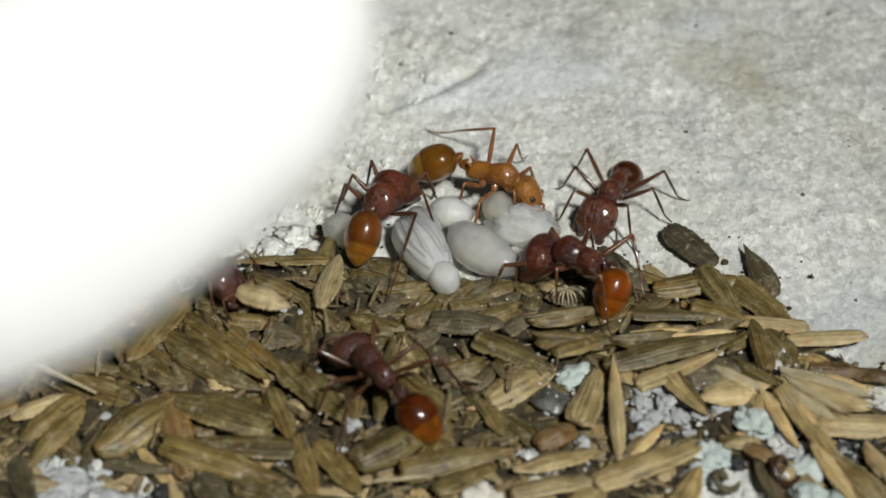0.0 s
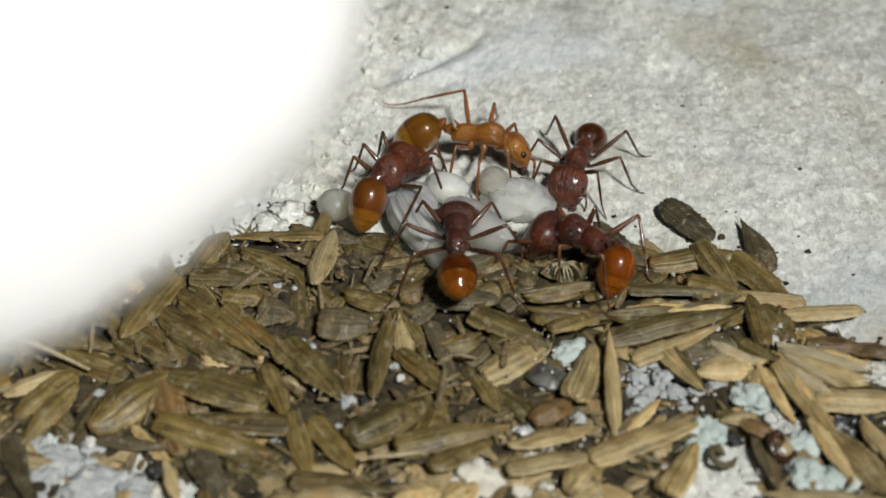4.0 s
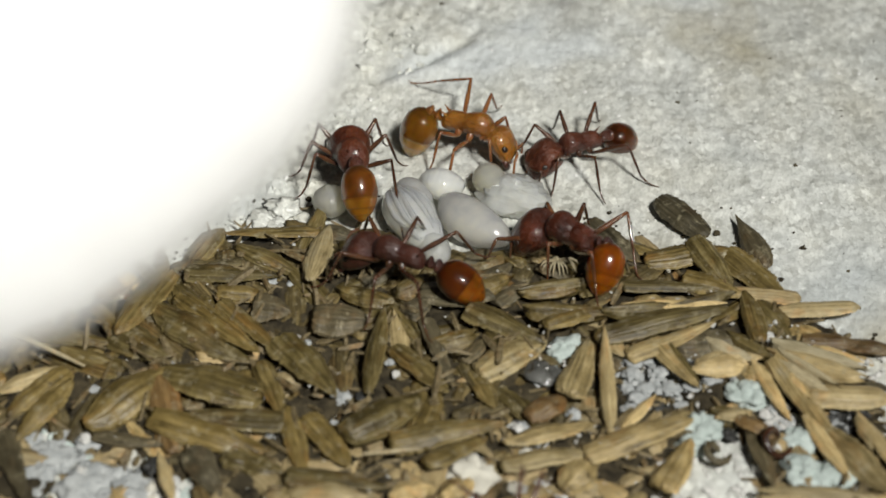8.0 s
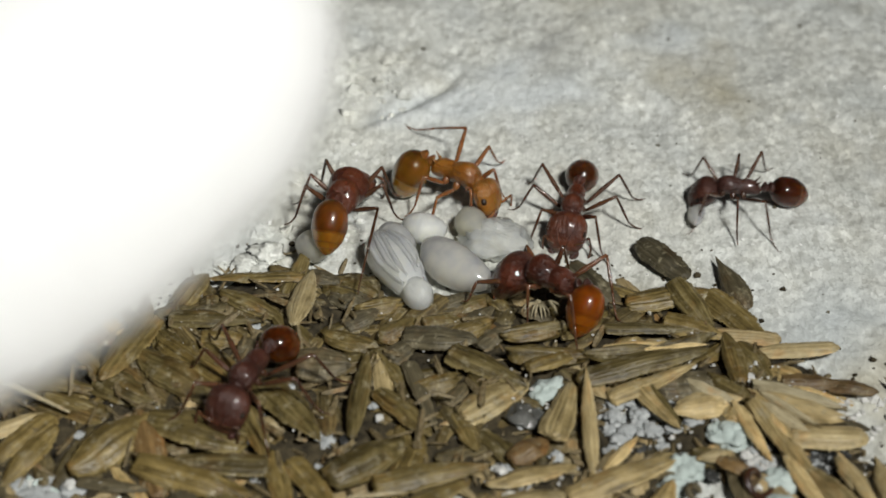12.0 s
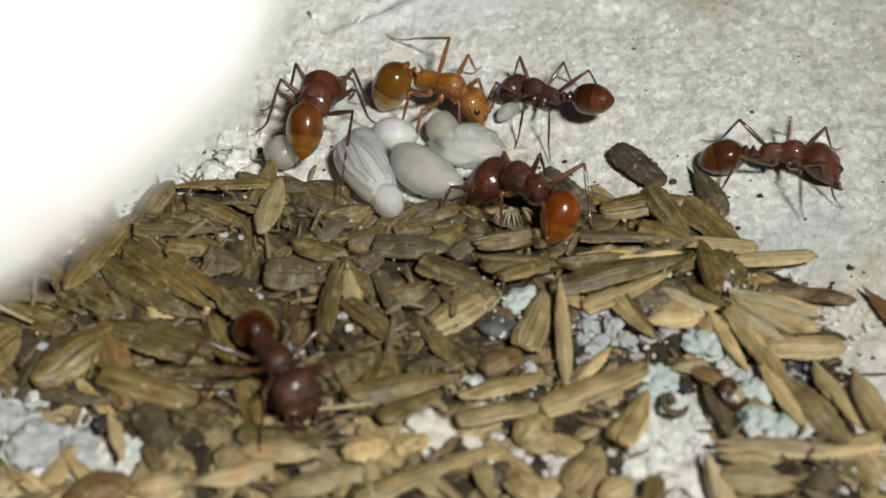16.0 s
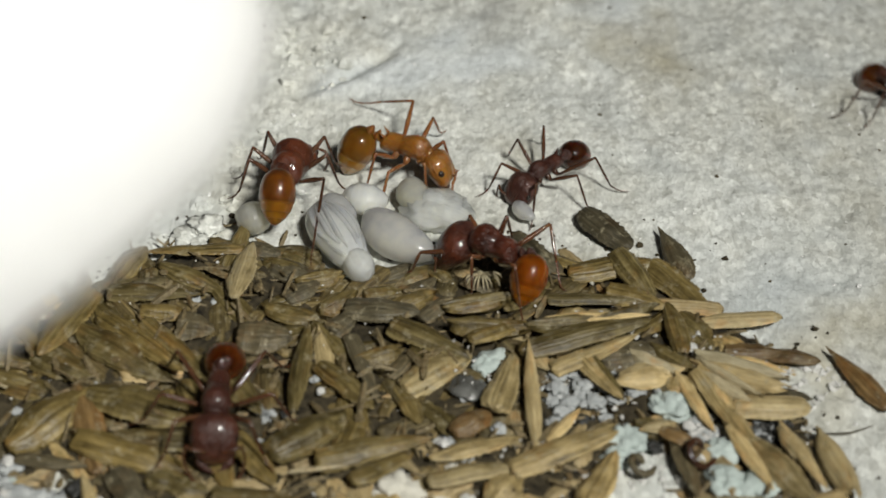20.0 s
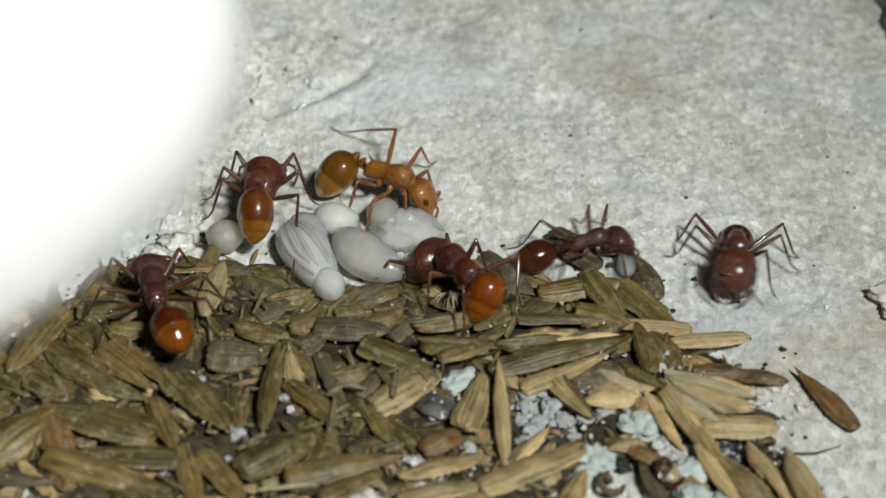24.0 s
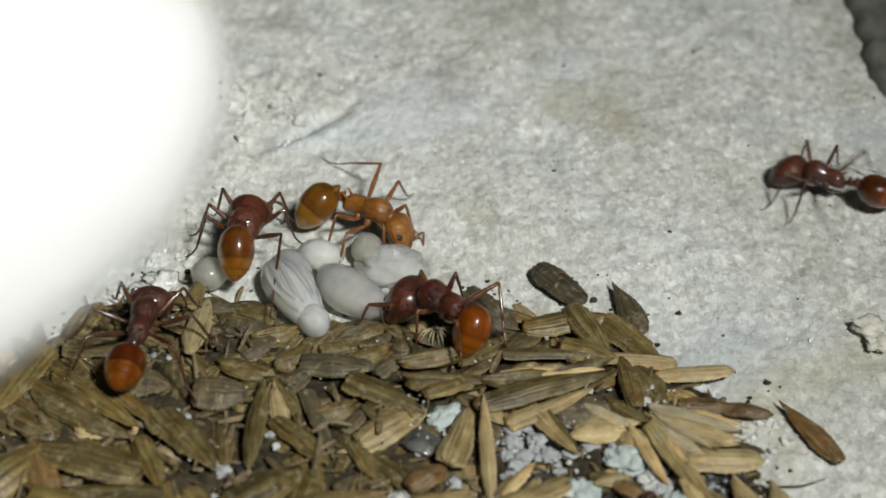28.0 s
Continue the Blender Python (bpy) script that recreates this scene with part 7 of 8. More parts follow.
def curl(ant, rows, pitch=0.0):
    """Bends the waist of an ant carried at pitch: rows of seconds, lift of the tail, swing to the side and, where the gaster hangs whatever the waist does, how it hangs and turns."""
    waist = [c for c in ant.children if c.name.startswith("petiole")][0]
    place = waist.matrix_basis.to_translation()
    turns = [(t, pose(0, 0, 0, 0, pitch, 0) @ pose(0, 0, 0, 0, up, side), hang) for t, up, side, *hang in rows]
    walk(waist, [(t, Matrix.Translation(place) @ m) for t, m, hang in turns])
    if turns[0][2]:
        gaster = waist.children[0]
        joint = gaster.matrix_basis.to_translation()
        walk(gaster, [(t, Matrix.Translation(joint) @ m.inverted() @ pose(0, 0, 0, 0, *hang)) for t, m, hang in turns])


def motions():
    rows = [
        stand(0.00, 6.18, -1.49, 0.95, 147.3),
        stand(3.00, 6.30, -1.12, 0.95, 149.3),
        stand(3.50, 6.61, -1.76, 0.95, 144.4),
        stand(7.00, 6.26, -1.81, 0.95, 143.8),
        stand(9.00, 6.27, -1.87, 0.95, 144.9),
        stand(12.00, 6.17, -1.83, 0.95, 144.0),
        stand(16.00, 6.28, -1.86, 0.95, 141.4),
        stand(20.00, 6.26, -1.73, 0.95, 144.5),
        stand(23.50, 6.00, -1.84, 0.95, 128.8),
        stand(26.00, 5.94, -1.83, 0.95, 135.3),
        stand(28.00, 5.89, -1.77, 0.95, 139.9),
    ]
    walk(guard, rows)
    rows = [
        stand(0.00, 2.17, 6.01, 0.30, -22.4),
        stand(1.00, 2.16, 6.14, 0.30, -18.0),
        stand(2.00, 2.20, 6.15, 0.30, -14.6),
        stand(3.00, 1.97, 6.84, 0.30, -3.1),
        stand(3.50, 1.81, 7.06, 0.30, -7.1),
        stand(5.50, 1.65, 7.68, 0.30, -13.4),
        stand(6.00, 1.91, 7.47, 0.30, -19.6),
        stand(7.00, 1.64, 7.30, 0.30, -22.7),
        stand(8.00, 1.39, 7.91, 0.30, -22.2),
        stand(9.00, 1.48, 7.68, 0.30, -17.3),
        stand(10.00, 1.53, 7.78, 0.30, -38.5),
        stand(11.00, 1.73, 7.68, 0.30, -46.1),
        stand(12.00, 1.73, 7.51, 0.30, -32.3),
        stand(12.50, 1.64, 7.53, 0.30, -27.1),
        stand(14.50, 1.71, 7.34, 0.30, -20.1),
        stand(15.00, 1.77, 7.28, 0.30, -23.2),
        stand(15.50, 2.28, 7.27, 0.30, -25.4),
        stand(16.00, 2.37, 6.86, 0.30, -27.6),
        stand(17.00, 2.30, 7.08, 0.30, -23.8),
        stand(18.00, 2.27, 7.23, 0.30, -23.6),
        stand(19.00, 2.23, 7.21, 0.30, -26.4),
        stand(20.00, 2.17, 7.19, 0.30, -27.6),
        stand(21.00, 2.10, 6.80, 0.30, -34.1),
        stand(21.50, 2.25, 6.81, 0.30, -34.6),
        stand(23.50, 2.89, 6.19, 0.30, -28.9),
        stand(24.00, 2.82, 6.41, 0.30, -29.7),
        stand(24.50, 2.71, 6.65, 0.30, -25.7),
        stand(25.00, 2.65, 6.70, 0.30, -24.8),
        stand(26.00, 2.67, 6.97, 0.30, -23.3),
        stand(27.00, 2.60, 6.98, 0.30, -27.0),
        stand(28.00, 2.51, 6.65, 0.30, -31.9),
    ]
    walk(nurse_amber, rows)
    stride(nurse_amber, rows)
    rows = [
        stand(0.00, -3.42, 3.53, 0.70, 70.2),
        stand(1.00, -2.59, 3.54, 0.70, 68.4),
        stand(2.00, -2.21, 3.43, 0.70, 73.2),
        stand(3.00, -2.15, 3.31, 0.70, 70.6),
        stand(3.50, -2.45, 3.63, 0.70, 66.7),
        stand(5.50, -3.12, 4.00, 0.70, 73.8),
        stand(6.00, -3.53, 4.24, 0.70, 87.1),
        stand(7.00, -4.02, 4.87, 0.70, 85.9),
        stand(8.00, -4.72, 4.83, 0.70, 98.7),
        stand(9.00, -4.72, 4.94, 0.70, 92.9),
        stand(10.00, -4.49, 5.07, 0.70, 86.6),
        stand(11.00, -4.09, 5.26, 0.70, 77.1),
        stand(12.00, -4.13, 5.16, 0.70, 77.4),
        stand(12.50, -4.14, 5.15, 0.70, 77.9),
        stand(14.50, -4.23, 5.15, 0.70, 82.0),
        stand(15.00, -4.20, 5.19, 0.70, 82.4),
        stand(15.50, -3.90, 5.33, 0.70, 77.8),
        stand(16.00, -3.95, 5.24, 0.70, 80.4),
        stand(17.00, -3.91, 5.18, 0.70, 79.7),
        stand(18.00, -3.93, 5.31, 0.70, 80.3),
        stand(19.00, -3.99, 5.36, 0.70, 80.7),
        stand(20.00, -3.92, 5.12, 0.70, 80.6),
        stand(21.00, -3.91, 5.08, 0.70, 80.2),
        stand(21.50, -3.84, 5.02, 0.70, 86.6),
        stand(23.50, -3.80, 5.23, 0.70, 83.5),
        stand(24.00, -3.86, 5.19, 0.70, 86.2),
        stand(25.00, -3.80, 5.24, 0.70, 84.7),
        stand(26.00, -3.87, 5.12, 0.70, 83.2),
        stand(27.00, -3.75, 5.19, 0.70, 82.4),
        stand(28.00, -3.88, 5.11, 0.70, 82.9),
    ]
    walk(nurse_red, rows)
    stride(nurse_red, rows)
    rows = [
        stand(0.00, 8.47, 5.66, 0.00, -115.7),
        stand(1.00, 7.12, 5.11, 0.00, -77.5),
        stand(2.00, 7.15, 5.23, 0.00, -77.2),
        stand(3.00, 7.04, 5.73, 0.00, -83.5),
        stand(3.50, 6.91, 6.14, 0.00, -110.6),
        stand(5.50, 7.41, 6.48, 0.00, -102.5),
        stand(6.00, 7.60, 6.73, 0.00, -99.9),
        stand(7.00, 7.95, 6.79, 0.00, -141.9),
        stand(8.00, 7.24, 7.06, 0.00, -158.4),
        stand(9.00, 7.12, 6.79, 0.00, -161.6),
        stand(10.00, 7.15, 6.73, 0.00, -139.7),
        stand(11.00, 8.00, 6.85, 0.00, -95.1),
        stand(12.00, 7.88, 5.79, 0.00, -103.7),
        stand(12.50, 8.37, 5.38, 0.00, -79.2),
        stand(14.50, 8.81, 4.34, 0.00, -14.0),
        stand(15.00, 10.42, 2.10, 0.00, -9.0),
        stand(15.50, 15.02, 3.55, 0.00, 16.5),
        stand(16.00, 19.51, 1.75, 0.00, -5.2),
        stand(16.50, 20.39, 5.44, 0.00, 50.1),
        stand(17.00, 23.61, 10.53, 0.00, 52.6),
        stand(17.50, 26.50, 14.01, 0.00, 58.6),
        stand(18.00, 26.73, 17.27, 0.00, 89.6),
        stand(18.50, 24.73, 22.56, 0.00, 81.9),
        stand(19.00, 25.24, 21.10, 0.00, 71.9),
        stand(19.50, 26.43, 17.77, 0.00, 6.9),
        stand(20.00, 30.33, 13.29, 0.00, -40.5),
        stand(20.15, 31.23, 10.26, 0.00, -60.6),
        stand(20.30, 32.07, 7.45, 0.00, -101.6),
        stand(20.60, 29.40, 4.14, 0.00, -143.0),
        stand(21.00, 25.09, 3.65, 0.00, -154.2),
        stand(21.50, 19.92, -0.18, 0.00, -167.6),
        stand(23.50, 15.45, 0.21, 0.00, -199.5),
        stand(23.75, 17.66, -0.31, 0.15, -150.9),
        stand(24.00, 20.29, 0.55, 0.25, -101.4, 16),
        stand(24.25, 21.79, -0.32, 0.00, -60.8),
        stand(24.50, 22.93, 0.45, 0.00, -33.0),
        stand(25.00, 27.46, -1.45, 0.00, -26.1),
        stand(25.50, 34.49, -1.24, 0.00, -1.1),
        stand(25.85, 36.35, -2.05, 0.00, -48.5),
        stand(26.20, 38.21, -2.87, 0.00, -95.8),
        stand(26.60, 38.49, -0.15, 0.00, -165.0),
        stand(27.00, 38.76, 2.57, 0.00, -234.1),
        stand(27.50, 33.39, 8.08, 0.00, -187.6),
        stand(28.00, 27.72, 10.06, 0.00, -212.3),
    ]
    walk(stone_ant, rows)
    stride(stone_ant, rows)
    rows = [
        stand(0.00, -3.65, -9.72, 1.20, 125.8),
        stand(1.00, -4.40, -6.85, 1.20, 121.2),
        stand(1.50, -4.04, -4.90, 1.20, 101.5),
        stand(2.00, -0.79, -4.76, 1.20, 51.2),
        stand(3.00, 0.91, -3.35, 1.20, 55.4),
        stand(3.50, 0.43, -2.36, 1.20, 84.4),
        stand(5.50, 0.77, -1.62, 1.20, 93.3),
        stand(6.00, 1.03, -1.71, 1.20, 99.2),
        stand(7.00, 0.49, -3.20, 1.20, 138.2),
        stand(8.00, -2.16, -3.63, 1.20, 155.4),
        stand(9.00, -2.77, -3.52, 1.20, 157.6),
        stand(10.00, -4.13, -3.92, 1.20, 188.7),
        stand(11.00, -5.51, -4.14, 1.20, 209.6),
        stand(11.50, -7.69, -7.62, 1.20, 252.6),
        stand(12.00, -8.19, -8.79, 1.20, 244.5),
        stand(12.50, -8.30, -9.92, 1.20, 244.7),
        stand(14.50, -7.47, -11.93, 1.20, 288.8),
        stand(15.00, -6.62, -12.99, 1.20, 285.2),
        stand(15.50, -6.34, -13.30, 1.20, 314.2),
        stand(16.00, -5.44, -13.65, 1.20, 300.2),
        stand(17.00, -5.75, -14.80, 1.20, 272.5),
        stand(18.00, -5.74, -13.40, 1.20, 265.3),
        stand(19.00, -6.31, -12.69, 1.20, 257.9),
        stand(20.00, -6.72, -12.10, 1.20, 268.2),
        stand(21.00, -6.55, -10.86, 1.20, 262.9),
        stand(21.50, -6.57, -10.45, 1.20, 254.4),
        stand(21.85, -7.86, -10.45, 1.20, 207.2),
        stand(22.20, -9.18, -9.69, 1.20, 160.6),
        stand(22.90, -9.11, -6.70, 1.20, 135.2),
        stand(23.50, -8.77, -3.95, 1.20, 101.4),
        stand(24.00, -8.82, -3.52, 1.20, 101.7),
        stand(25.00, -9.84, -2.45, 1.20, 121.8),
        stand(25.50, -8.85, -3.05, 1.20, 102.9),
        stand(26.00, -7.46, -3.29, 1.20, 69.8),
        stand(27.00, -8.52, -3.59, 1.20, 45.9),
        stand(28.00, -8.67, -3.11, 1.20, 81.1),
    ]
    walk(pile_ant, rows)
    stride(pile_ant, rows)
    rows = [
        stand(0.00, -12.65, -1.96, 1.20, -33.9),
        stand(0.50, -12.77, -6.07, 1.20, -32.1),
        stand(1.00, -11.13, -8.72, 1.20, -39.1),
        stand(1.50, -9.91, -12.18, 1.20, -38.8),
        stand(2.00, -10.98, -14.89, 1.20, -84.7),
        stand(2.50, -9.82, -18.86, 1.20, -82.9),
        stand(3.00, -9.14, -23.05, 1.20, -81.0),
        stand(4.00, -8.47, -29.96, 1.20, -81.1),
        stand(28.00, -3.95, -26.52, 1.20, -84.3),
    ]
    walk(porter, rows)
    stride(porter, rows)
    rows = [
        stand(0.00, -10.01, -24.47, 1.20, 4.8),
        stand(6.50, -9.52, -25.81, 1.20, 4.6),
        stand(7.50, -0.01, -20.30, 1.20, 10.1),
        stand(8.00, 2.80, -20.51, 1.20, 7.6),
        stand(8.50, 6.80, -19.76, 1.20, -5.9),
        stand(9.00, 7.95, -22.57, 1.20, -45.7),
        stand(10.00, 8.91, -29.49, 1.20, -91.6),
        stand(28.00, 13.68, -27.12, 1.20, -94.8),
    ]
    walk(passing_ant, rows)
    stride(passing_ant, rows)
    rows = [
        stand(0.00, 24.52, 45.02, 0.00, -117.4),
        stand(8.00, 23.85, 37.40, 0.00, -118.3),
        stand(9.00, 23.32, 22.55, 0.00, -104.6),
        stand(9.50, 23.76, 19.81, 0.00, -101.9),
        stand(10.00, 25.76, 16.36, 0.00, -114.3),
        stand(10.50, 21.56, 11.07, 0.00, -147.9),
        stand(11.00, 20.03, 7.85, 0.00, -157.2),
        stand(12.00, 16.66, 7.00, 0.00, -186.1),
        stand(12.50, 14.74, 5.86, 0.00, -190.9),
        stand(14.50, 9.74, 6.98, 0.00, -189.7),
        stand(15.00, 9.96, 7.98, 0.00, -187.4),
        stand(15.50, 8.27, 8.97, 0.00, -212.4),
        stand(16.00, 7.63, 7.04, 0.00, -212.5),
        stand(17.00, 7.87, 7.56, 0.00, -174.8),
        stand(18.00, 8.51, 7.78, 0.00, -209.1),
        stand(19.00, 8.48, 8.44, 0.00, -213.5),
        stand(19.50, 8.91, 6.80, 0.00, -172.4),
        stand(20.00, 9.45, 6.11, 0.00, -138.1),
        stand(21.00, 9.79, 7.07, 0.00, -101.0),
        stand(21.50, 10.04, 7.22, 0.00, -59.1),
        stand(23.50, 10.42, 1.05, 0.00, 3.0),
        stand(24.00, 12.92, 1.59, 0.00, 17.8),
        stand(24.50, 16.45, 3.18, 0.00, 19.0),
        stand(25.00, 18.27, 5.78, 0.00, 47.7),
        stand(25.50, 24.13, 7.23, 0.00, 45.3),
        stand(26.00, 25.23, 10.29, 0.00, 57.8),
        stand(26.50, 27.44, 14.17, 0.00, 62.5),
        stand(27.00, 27.68, 21.92, 0.00, 102.7),
        stand(27.50, 27.55, 28.56, 0.00, 75.8),
        stand(28.00, 28.40, 34.26, 0.00, 77.0),
    ]
    walk(carrier, rows)
    stride(carrier, rows)
    walk(carried_seed, [
        stand(0.00, -9.38, -3.83, 1.90, -25.0),
        stand(0.50, -9.57, -8.22, 1.90, -35.0),
        stand(1.00, -8.36, -12.67, 1.90, -52.0),
        stand(1.50, -7.50, -15.08, 1.90, -35.0),
        stand(2.00, -10.34, -19.18, 1.90, -22.6),
        stand(2.50, -9.41, -22.20, 1.90, -22.9),
        stand(3.00, -8.61, -26.38, 1.90, -21.0),
        stand(4.00, -7.95, -33.28, 1.90, -21.1),
        stand(28.00, -3.62, -29.87, 1.90, -24.3),
    ])
    walk(carried_pupa, [
        stand(0.00, 23.37, 42.80, 0.55, -37.4),
        stand(8.00, 22.67, 35.20, 0.55, -38.3),
        stand(9.00, 22.69, 20.13, 0.55, -24.6),
        stand(9.50, 23.24, 17.37, 0.55, -21.9),
        stand(10.00, 24.73, 14.08, 0.55, -34.3),
        stand(10.50, 19.44, 9.74, 0.55, -67.9),
        stand(11.00, 17.77, 5.96, 0.55, -77.2),
        stand(12.00, 14.40, 5.63, 0.55, -106.1),
        stand(12.50, 11.49, 5.32, 0.55, -110.9),
        stand(14.50, 7.64, 5.83, 0.55, -109.7),
        stand(15.00, 7.18, 6.50, 0.55, -107.4),
        stand(15.50, 6.44, 8.31, 0.55, -132.4),
        stand(16.00, 5.81, 6.42, 0.55, -132.5),
        stand(17.00, 5.70, 5.94, 0.55, -94.8),
        stand(18.00, 6.59, 7.04, 0.55, -129.1),
        stand(19.00, 5.53, 8.53, 0.55, -133.5),
        stand(19.50, 6.43, 6.47, 0.55, -92.4),
        stand(20.00, 8.11, 3.49, 0.55, -58.1),
        stand(21.00, 9.64, 4.86, 0.55, -21.0),
        stand(21.50, 11.74, 5.19, 0.55, 20.9),
        stand(23.50, 10.64, -1.09, 0.55, 83.0),
        stand(24.00, 14.76, 0.64, 0.55, 97.8),
        stand(24.50, 18.23, 2.23, 0.55, 99.0),
        stand(25.00, 19.90, 6.63, 0.55, 127.7),
        stand(25.50, 25.89, 9.01, 0.55, 125.3),
        stand(26.00, 26.87, 11.86, 0.55, 137.8),
        stand(26.50, 28.59, 16.39, 0.55, 142.5),
        stand(27.00, 26.26, 20.85, 0.55, 182.7),
        stand(27.50, 28.16, 30.98, 0.55, 155.8),
        stand(28.00, 28.96, 36.69, 0.55, 157.0),
    ])
    curl(nurse_amber, [(0, 36, -6, -28, 18), (1, 39, -9, -28, 18), (2, 34, -7, -28, 18), (3, 39, -12, -28, 18), (3.5, 34, -9, -28, 18), (5.5, 37, -8, -45, 45), (6, 29, 0, -52, 50), (7, 26, 4, -66, 60), (8, 23, 8, -66, 60), (9, 24, 4, -65, 60), (10, 5, 22, -65, 60), (11, -4, 11, -64, 60), (12, 41, 22, -64, 60), (12.5, 36, 2, -63, 60), (14.5, 35, -4, -63, 60), (15, 32, 0, -62, 60), (15.5, 30, 2, -62, 60), (16, 31, 2, -62, 60), (17, 29, 1, -61, 60), (18, 27, 4, -61, 60), (19, 25, 8, -60, 60), (20, 28, 5, -60, 60), (21, 34, 4, -55, 60), (21.5, 35, 4, -53, 60), (23.5, 34, -0, -43, 60), (24, 32, 3, -43, 60), (24.5, 31, 1, -43, 60), (25, 28, 3, -43, 60), (26, 29, 2, -43, 60), (27, 34, 1, -43, 60), (28, 36, 2, -43, 60)])
    sway(nurse_amber, [(0, 0, 8), (1, 0, 6), (2, 0, 7), (3, 0, 6), (3.5, 0, 6), (5.5, 0, 6), (6, 0, 4), (7, 0, 3), (8, 0, -0), (9, 0, 1), (10, 0, -7), (11, 0, -5), (12, 0, -8), (12.5, 0, -2), (14.5, 0, 4), (15, 0, 2), (15.5, 0, 4), (16, 0, 5), (17, 0, 6), (18, 0, 5), (19, 0, 3), (20, 0, 3), (21, 0, 1), (21.5, 0, 3), (23.5, 0, 10), (24, 0, 9), (24.5, 0, 10), (25, 0, 9), (26, 0, 6), (27, 0, 4), (28, 0, -0)])
    curl(nurse_red, [(0, 1, -1, -50, 0), (1, 11, -2, -50, 0), (2, 8, -8, -50, 0), (3, 12, -11, -50, 0), (3.5, 10, -8, -50, 0), (5.5, 21, -4, -50, 0), (6, 5, 0, -50, 0), (7, 10, 1, -50, 0), (8, 7, 2, -50, 0), (9, 25, 0, -50, 0), (10, 28, -4, -50, 0), (11, 23, -4, -50, 0), (12, 24, -5, -50, 0), (12.5, 20, -5, -50, 0), (14.5, 18, -4, -50, 0), (15, 18, -6, -50, 0), (15.5, 29, -7, -50, 0), (16, 28, -6, -50, 0), (17, 35, -5, -50, 0), (18, 30, -6, -50, 0), (19, 32, -5, -50, 0), (20, 32, -6, -50, 0), (21, 29, -7, -50, 0), (21.5, 33, -3, -50, 0), (23.5, 33, -4, -50, 0), (24, 30, -3, -50, 0), (25, 28, -2, -50, 0), (26, 26, -4, -50, 0), (27, 27, -5, -50, 0), (28, 31, -5, -50, 0)], 19)
    sway(nurse_red, [(0, 0, 1), (1, 0, 2), (2, 0, 7), (3, 0, 9), (3.5, 0, 7), (5.5, 0, 3), (6, 0, 0), (7, 0, -0), (8, 0, -2), (9, 0, -0), (10, 0, 3), (11, 0, 3), (12, 0, 4), (12.5, 0, 4), (14.5, 0, 3), (15, 0, 4), (15.5, 0, 5), (16, 0, 5), (17, 0, 4), (18, 0, 5), (19, 0, 4), (20, 0, 4), (21, 0, 6), (21.5, 0, 2), (23.5, 0, 3), (24, 0, 2), (25, 0, 2), (26, 0, 3), (27, 0, 4), (28, 0, 4)])
    curl(stone_ant, [(0, -23, 8), (1, -12, -16), (2, -16, -9), (3, -15, -13), (3.5, -14, 7), (5.5, -21, 1), (6, -26, 0), (7, -11, 15), (8, -14, 21), (9, -16, 28), (10, -13, 10), (11, 4, -8), (12, -1, 2), (12.5, -8, -9), (14.5, -7, -21), (15, -13, -32), (15.5, -12, -1), (16, 1, 0), (17, 5, -8), (18, 8, -1), (19, 11, -0), (20, -21, -33), (21, -5, 8), (21.5, 1, 7), (23.5, -14, 15), (24, -17, -4), (24.5, -28, -31), (25, -23, -49), (28, 11, 9)])
    sway(stone_ant, [(0, 0, -4), (1, 0, 7), (2, 0, 4), (3, 0, 6), (3.5, 0, -4), (5.5, 0, -0), (6, 0, -0), (7, 0, -6), (8, 0, -7), (9, 0, -10), (10, 0, -4), (11, 0, 3), (12, 0, -1), (12.5, 0, 4), (14.5, 0, 8), (15, 0, 9), (15.5, 0, 0), (16, 0, -0), (17, 0, 3), (18, 0, 0), (19, 0, 0), (20, 0, 12), (21, 0, -3), (21.5, 0, -2), (23.5, 0, -5), (24, 0, 2), (24.5, 0, 13), (25, 0, 18), (28, 0, -5)])
    curl(pile_ant, [(0, -12, 11), (1, -18, 2), (1.5, -18, 9), (2, 20, 0), (3, -15, -11), (3.5, 14, -3), (5.5, 31, 6), (6, 43, 3), (7, 8, -8), (8, -3, 1), (9, 2, -3), (10, -17, 17), (11, -28, 27), (12, -12, 5), (12.5, -14, 18), (14.5, -22, -10), (15, -21, -7), (15.5, -20, -28), (16, -20, -18), (17, -14, 2), (18, -22, 2), (19, -14, 0), (20, -12, -1), (21, -24, 7), (21.5, -32, 8), (23.5, 18, 9), (24, 19, 13), (25, -6, 11), (26, 29, -0), (27, 16, 3), (28, 16, -2)])
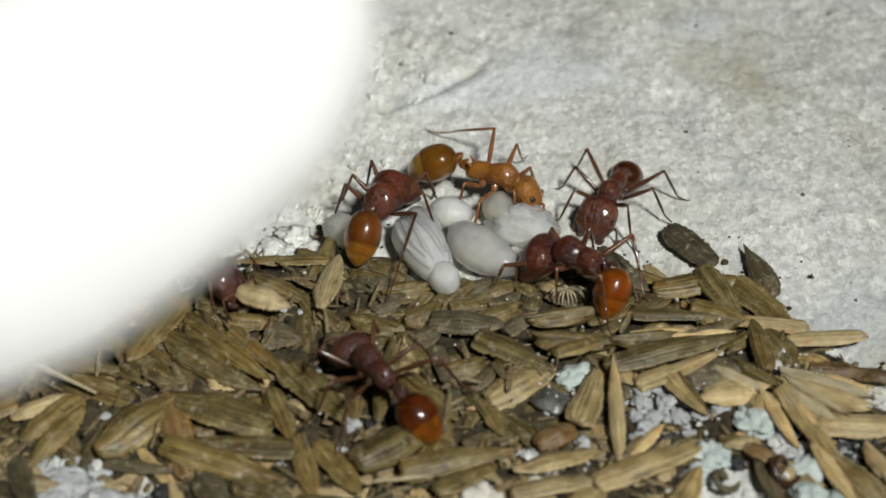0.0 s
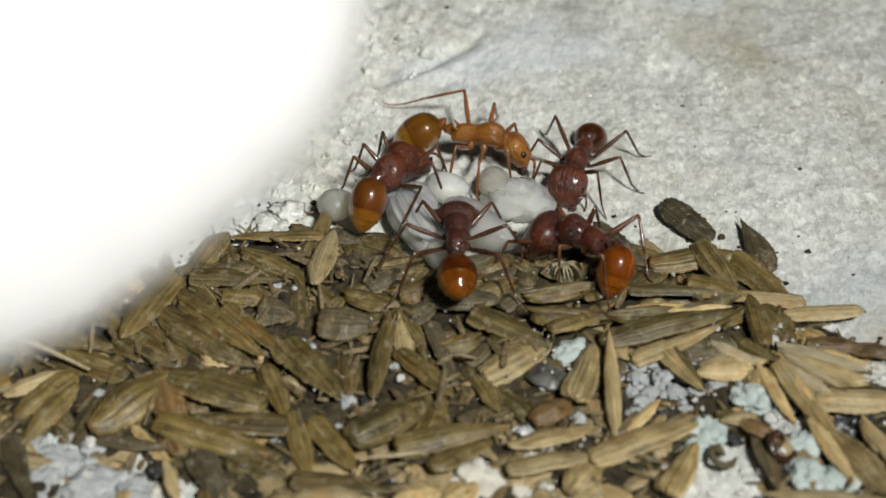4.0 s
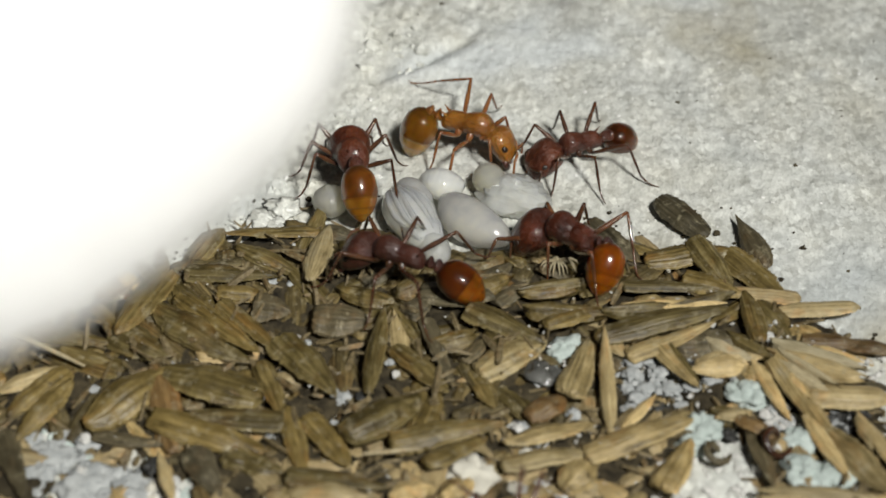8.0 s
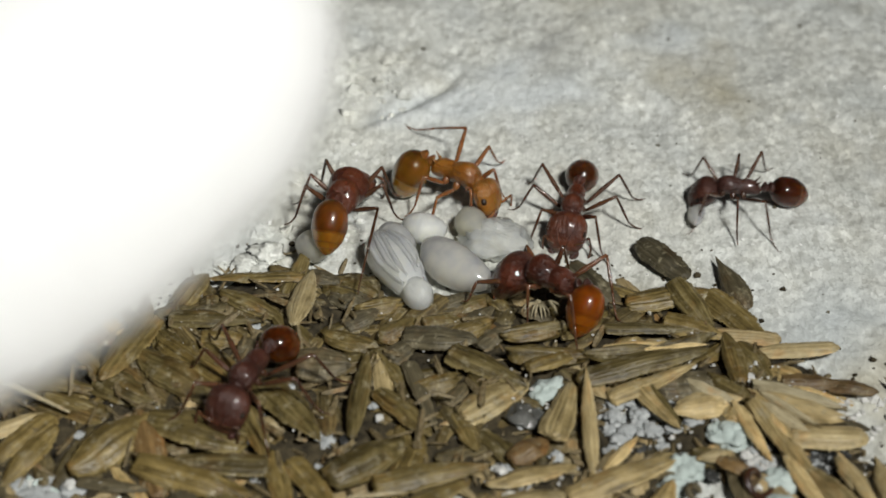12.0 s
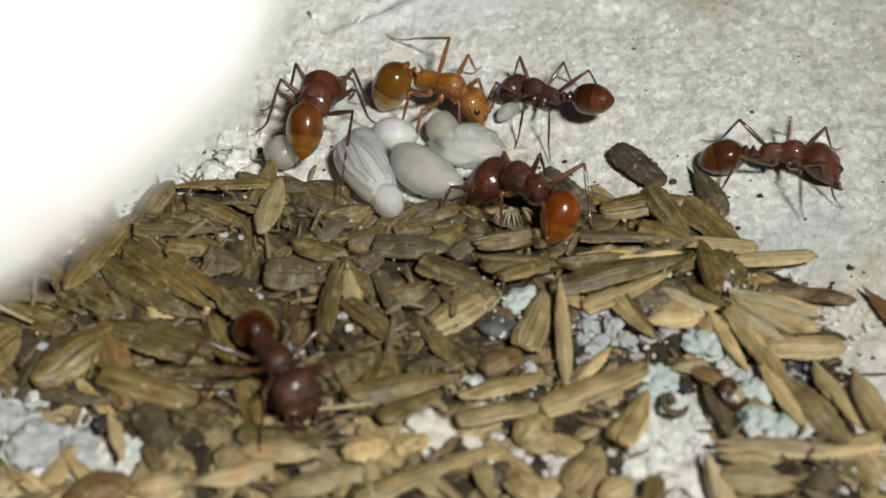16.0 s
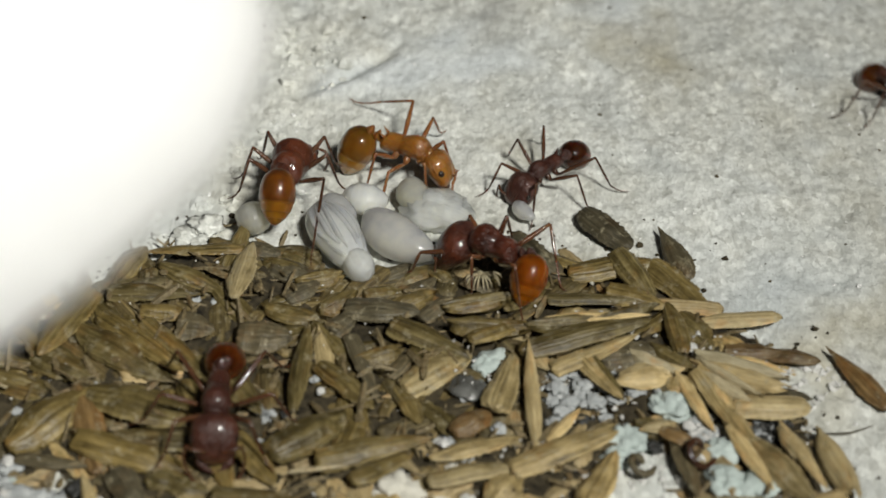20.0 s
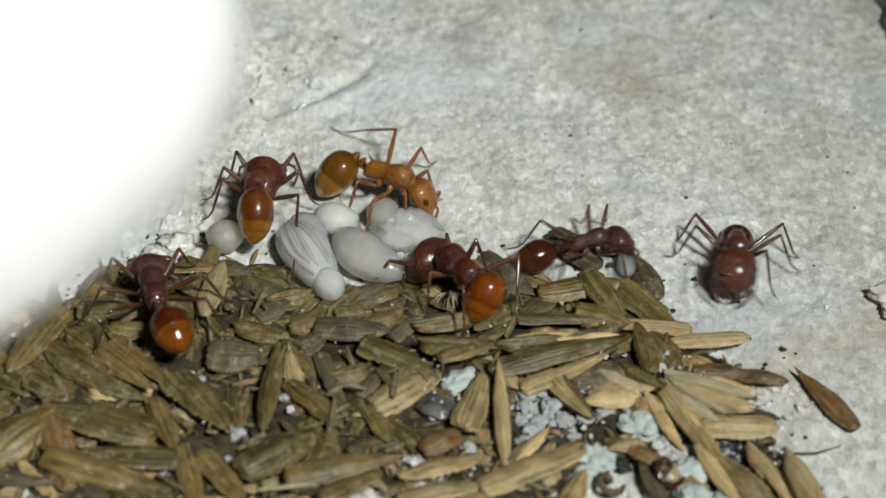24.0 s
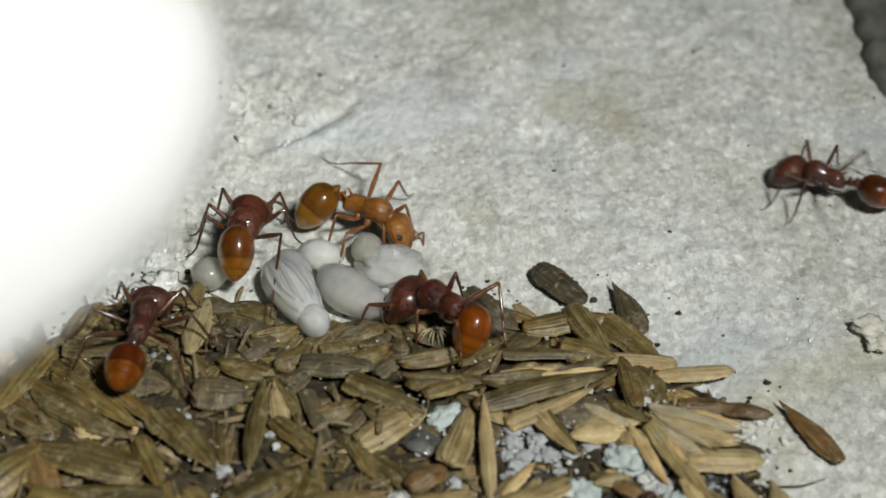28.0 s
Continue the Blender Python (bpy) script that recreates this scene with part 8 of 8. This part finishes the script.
    sway(pile_ant, [(0, 0, -4), (1, 0, -0), (1.5, 0, -3), (2, 0, 0), (3, 0, 5), (3.5, 0, 1), (5.5, 0, -2), (6, 0, -1), (7, 0, 2), (8, 0, -0), (9, 0, 1), (10, 0, -5), (11, 0, -11), (12, 0, -2), (12.5, 0, -7), (14.5, 0, 5), (15, 0, 3), (15.5, 0, 13), (16, 0, 8), (17, 0, -1), (18, 0, -1), (19, 0, -0), (20, 0, 1), (21, 0, -4), (21.5, 0, -5), (23.5, 0, -3), (24, 0, -4), (25, 0, -3), (26, 0, 0), (27, 0, -1), (28, 0, 1)])
    curl(carrier, [(11, -13, 13), (12, -6, 18), (12.5, 0, 15), (14.5, -16, 53), (15, -12, 26), (15.5, -0, 9), (16, 30, 6), (17, -24, 31), (18, 26, 2), (19, 5, 6), (20, -14, 13), (21, -16, 14), (21.5, -11, 1), (23.5, -37, -67), (24, 2, -2), (24.5, -9, -5), (25, -19, -5), (26, -5, -1), (27, -31, -20)])
    sway(carrier, [(11, 0, -4), (12, 0, -4), (12.5, 0, -4), (14.5, 0, -14), (15, 0, -7), (15.5, 0, -3), (16, 0, -2), (17, 0, -10), (18, 0, -1), (19, 0, -2), (20, 0, -4), (21, 0, -5), (21.5, 0, -1), (23.5, 0, 15), (24, 0, 1), (24.5, 0, 2), (25, 0, 1), (26, 0, 0), (27, 0, 6)])
    curl(guard, [(0, 23, -4, -50, -82), (3, 24, 7, -50, -82), (3.5, 26, 4, -50, -82), (7, 20, 6, -50, -82), (9, 25, 4, -50, -82), (12, 23, 10, -50, -82), (16, 25, 16, -50, -82), (20, 25, 8, -50, -82), (23.5, 35, 40, -50, -82), (26, 36, 16, -50, -82), (28, 39, 17, -50, -82)])
    sway(guard, [(0, 0, -0), (3, 0, -2), (3.5, 0, -1), (7, 0, -3), (9, 0, -1), (12, 0, -3), (16, 0, -2), (20, 0, -1), (23.5, 0, -3), (26, 0, -0), (28, 0, 1)])
    curl(porter, [(0, -23, -22), (0.5, -17, -21), (1, -14, -22), (1.5, -17, -23), (2, -27, 3)])
    feel(nurse_amber, 3)
    feel(nurse_red, 4)
    feel(stone_ant, 5)
    feel(guard, 6)
    feel(pile_ant, 7)
    feel(carrier, 8)


motions()
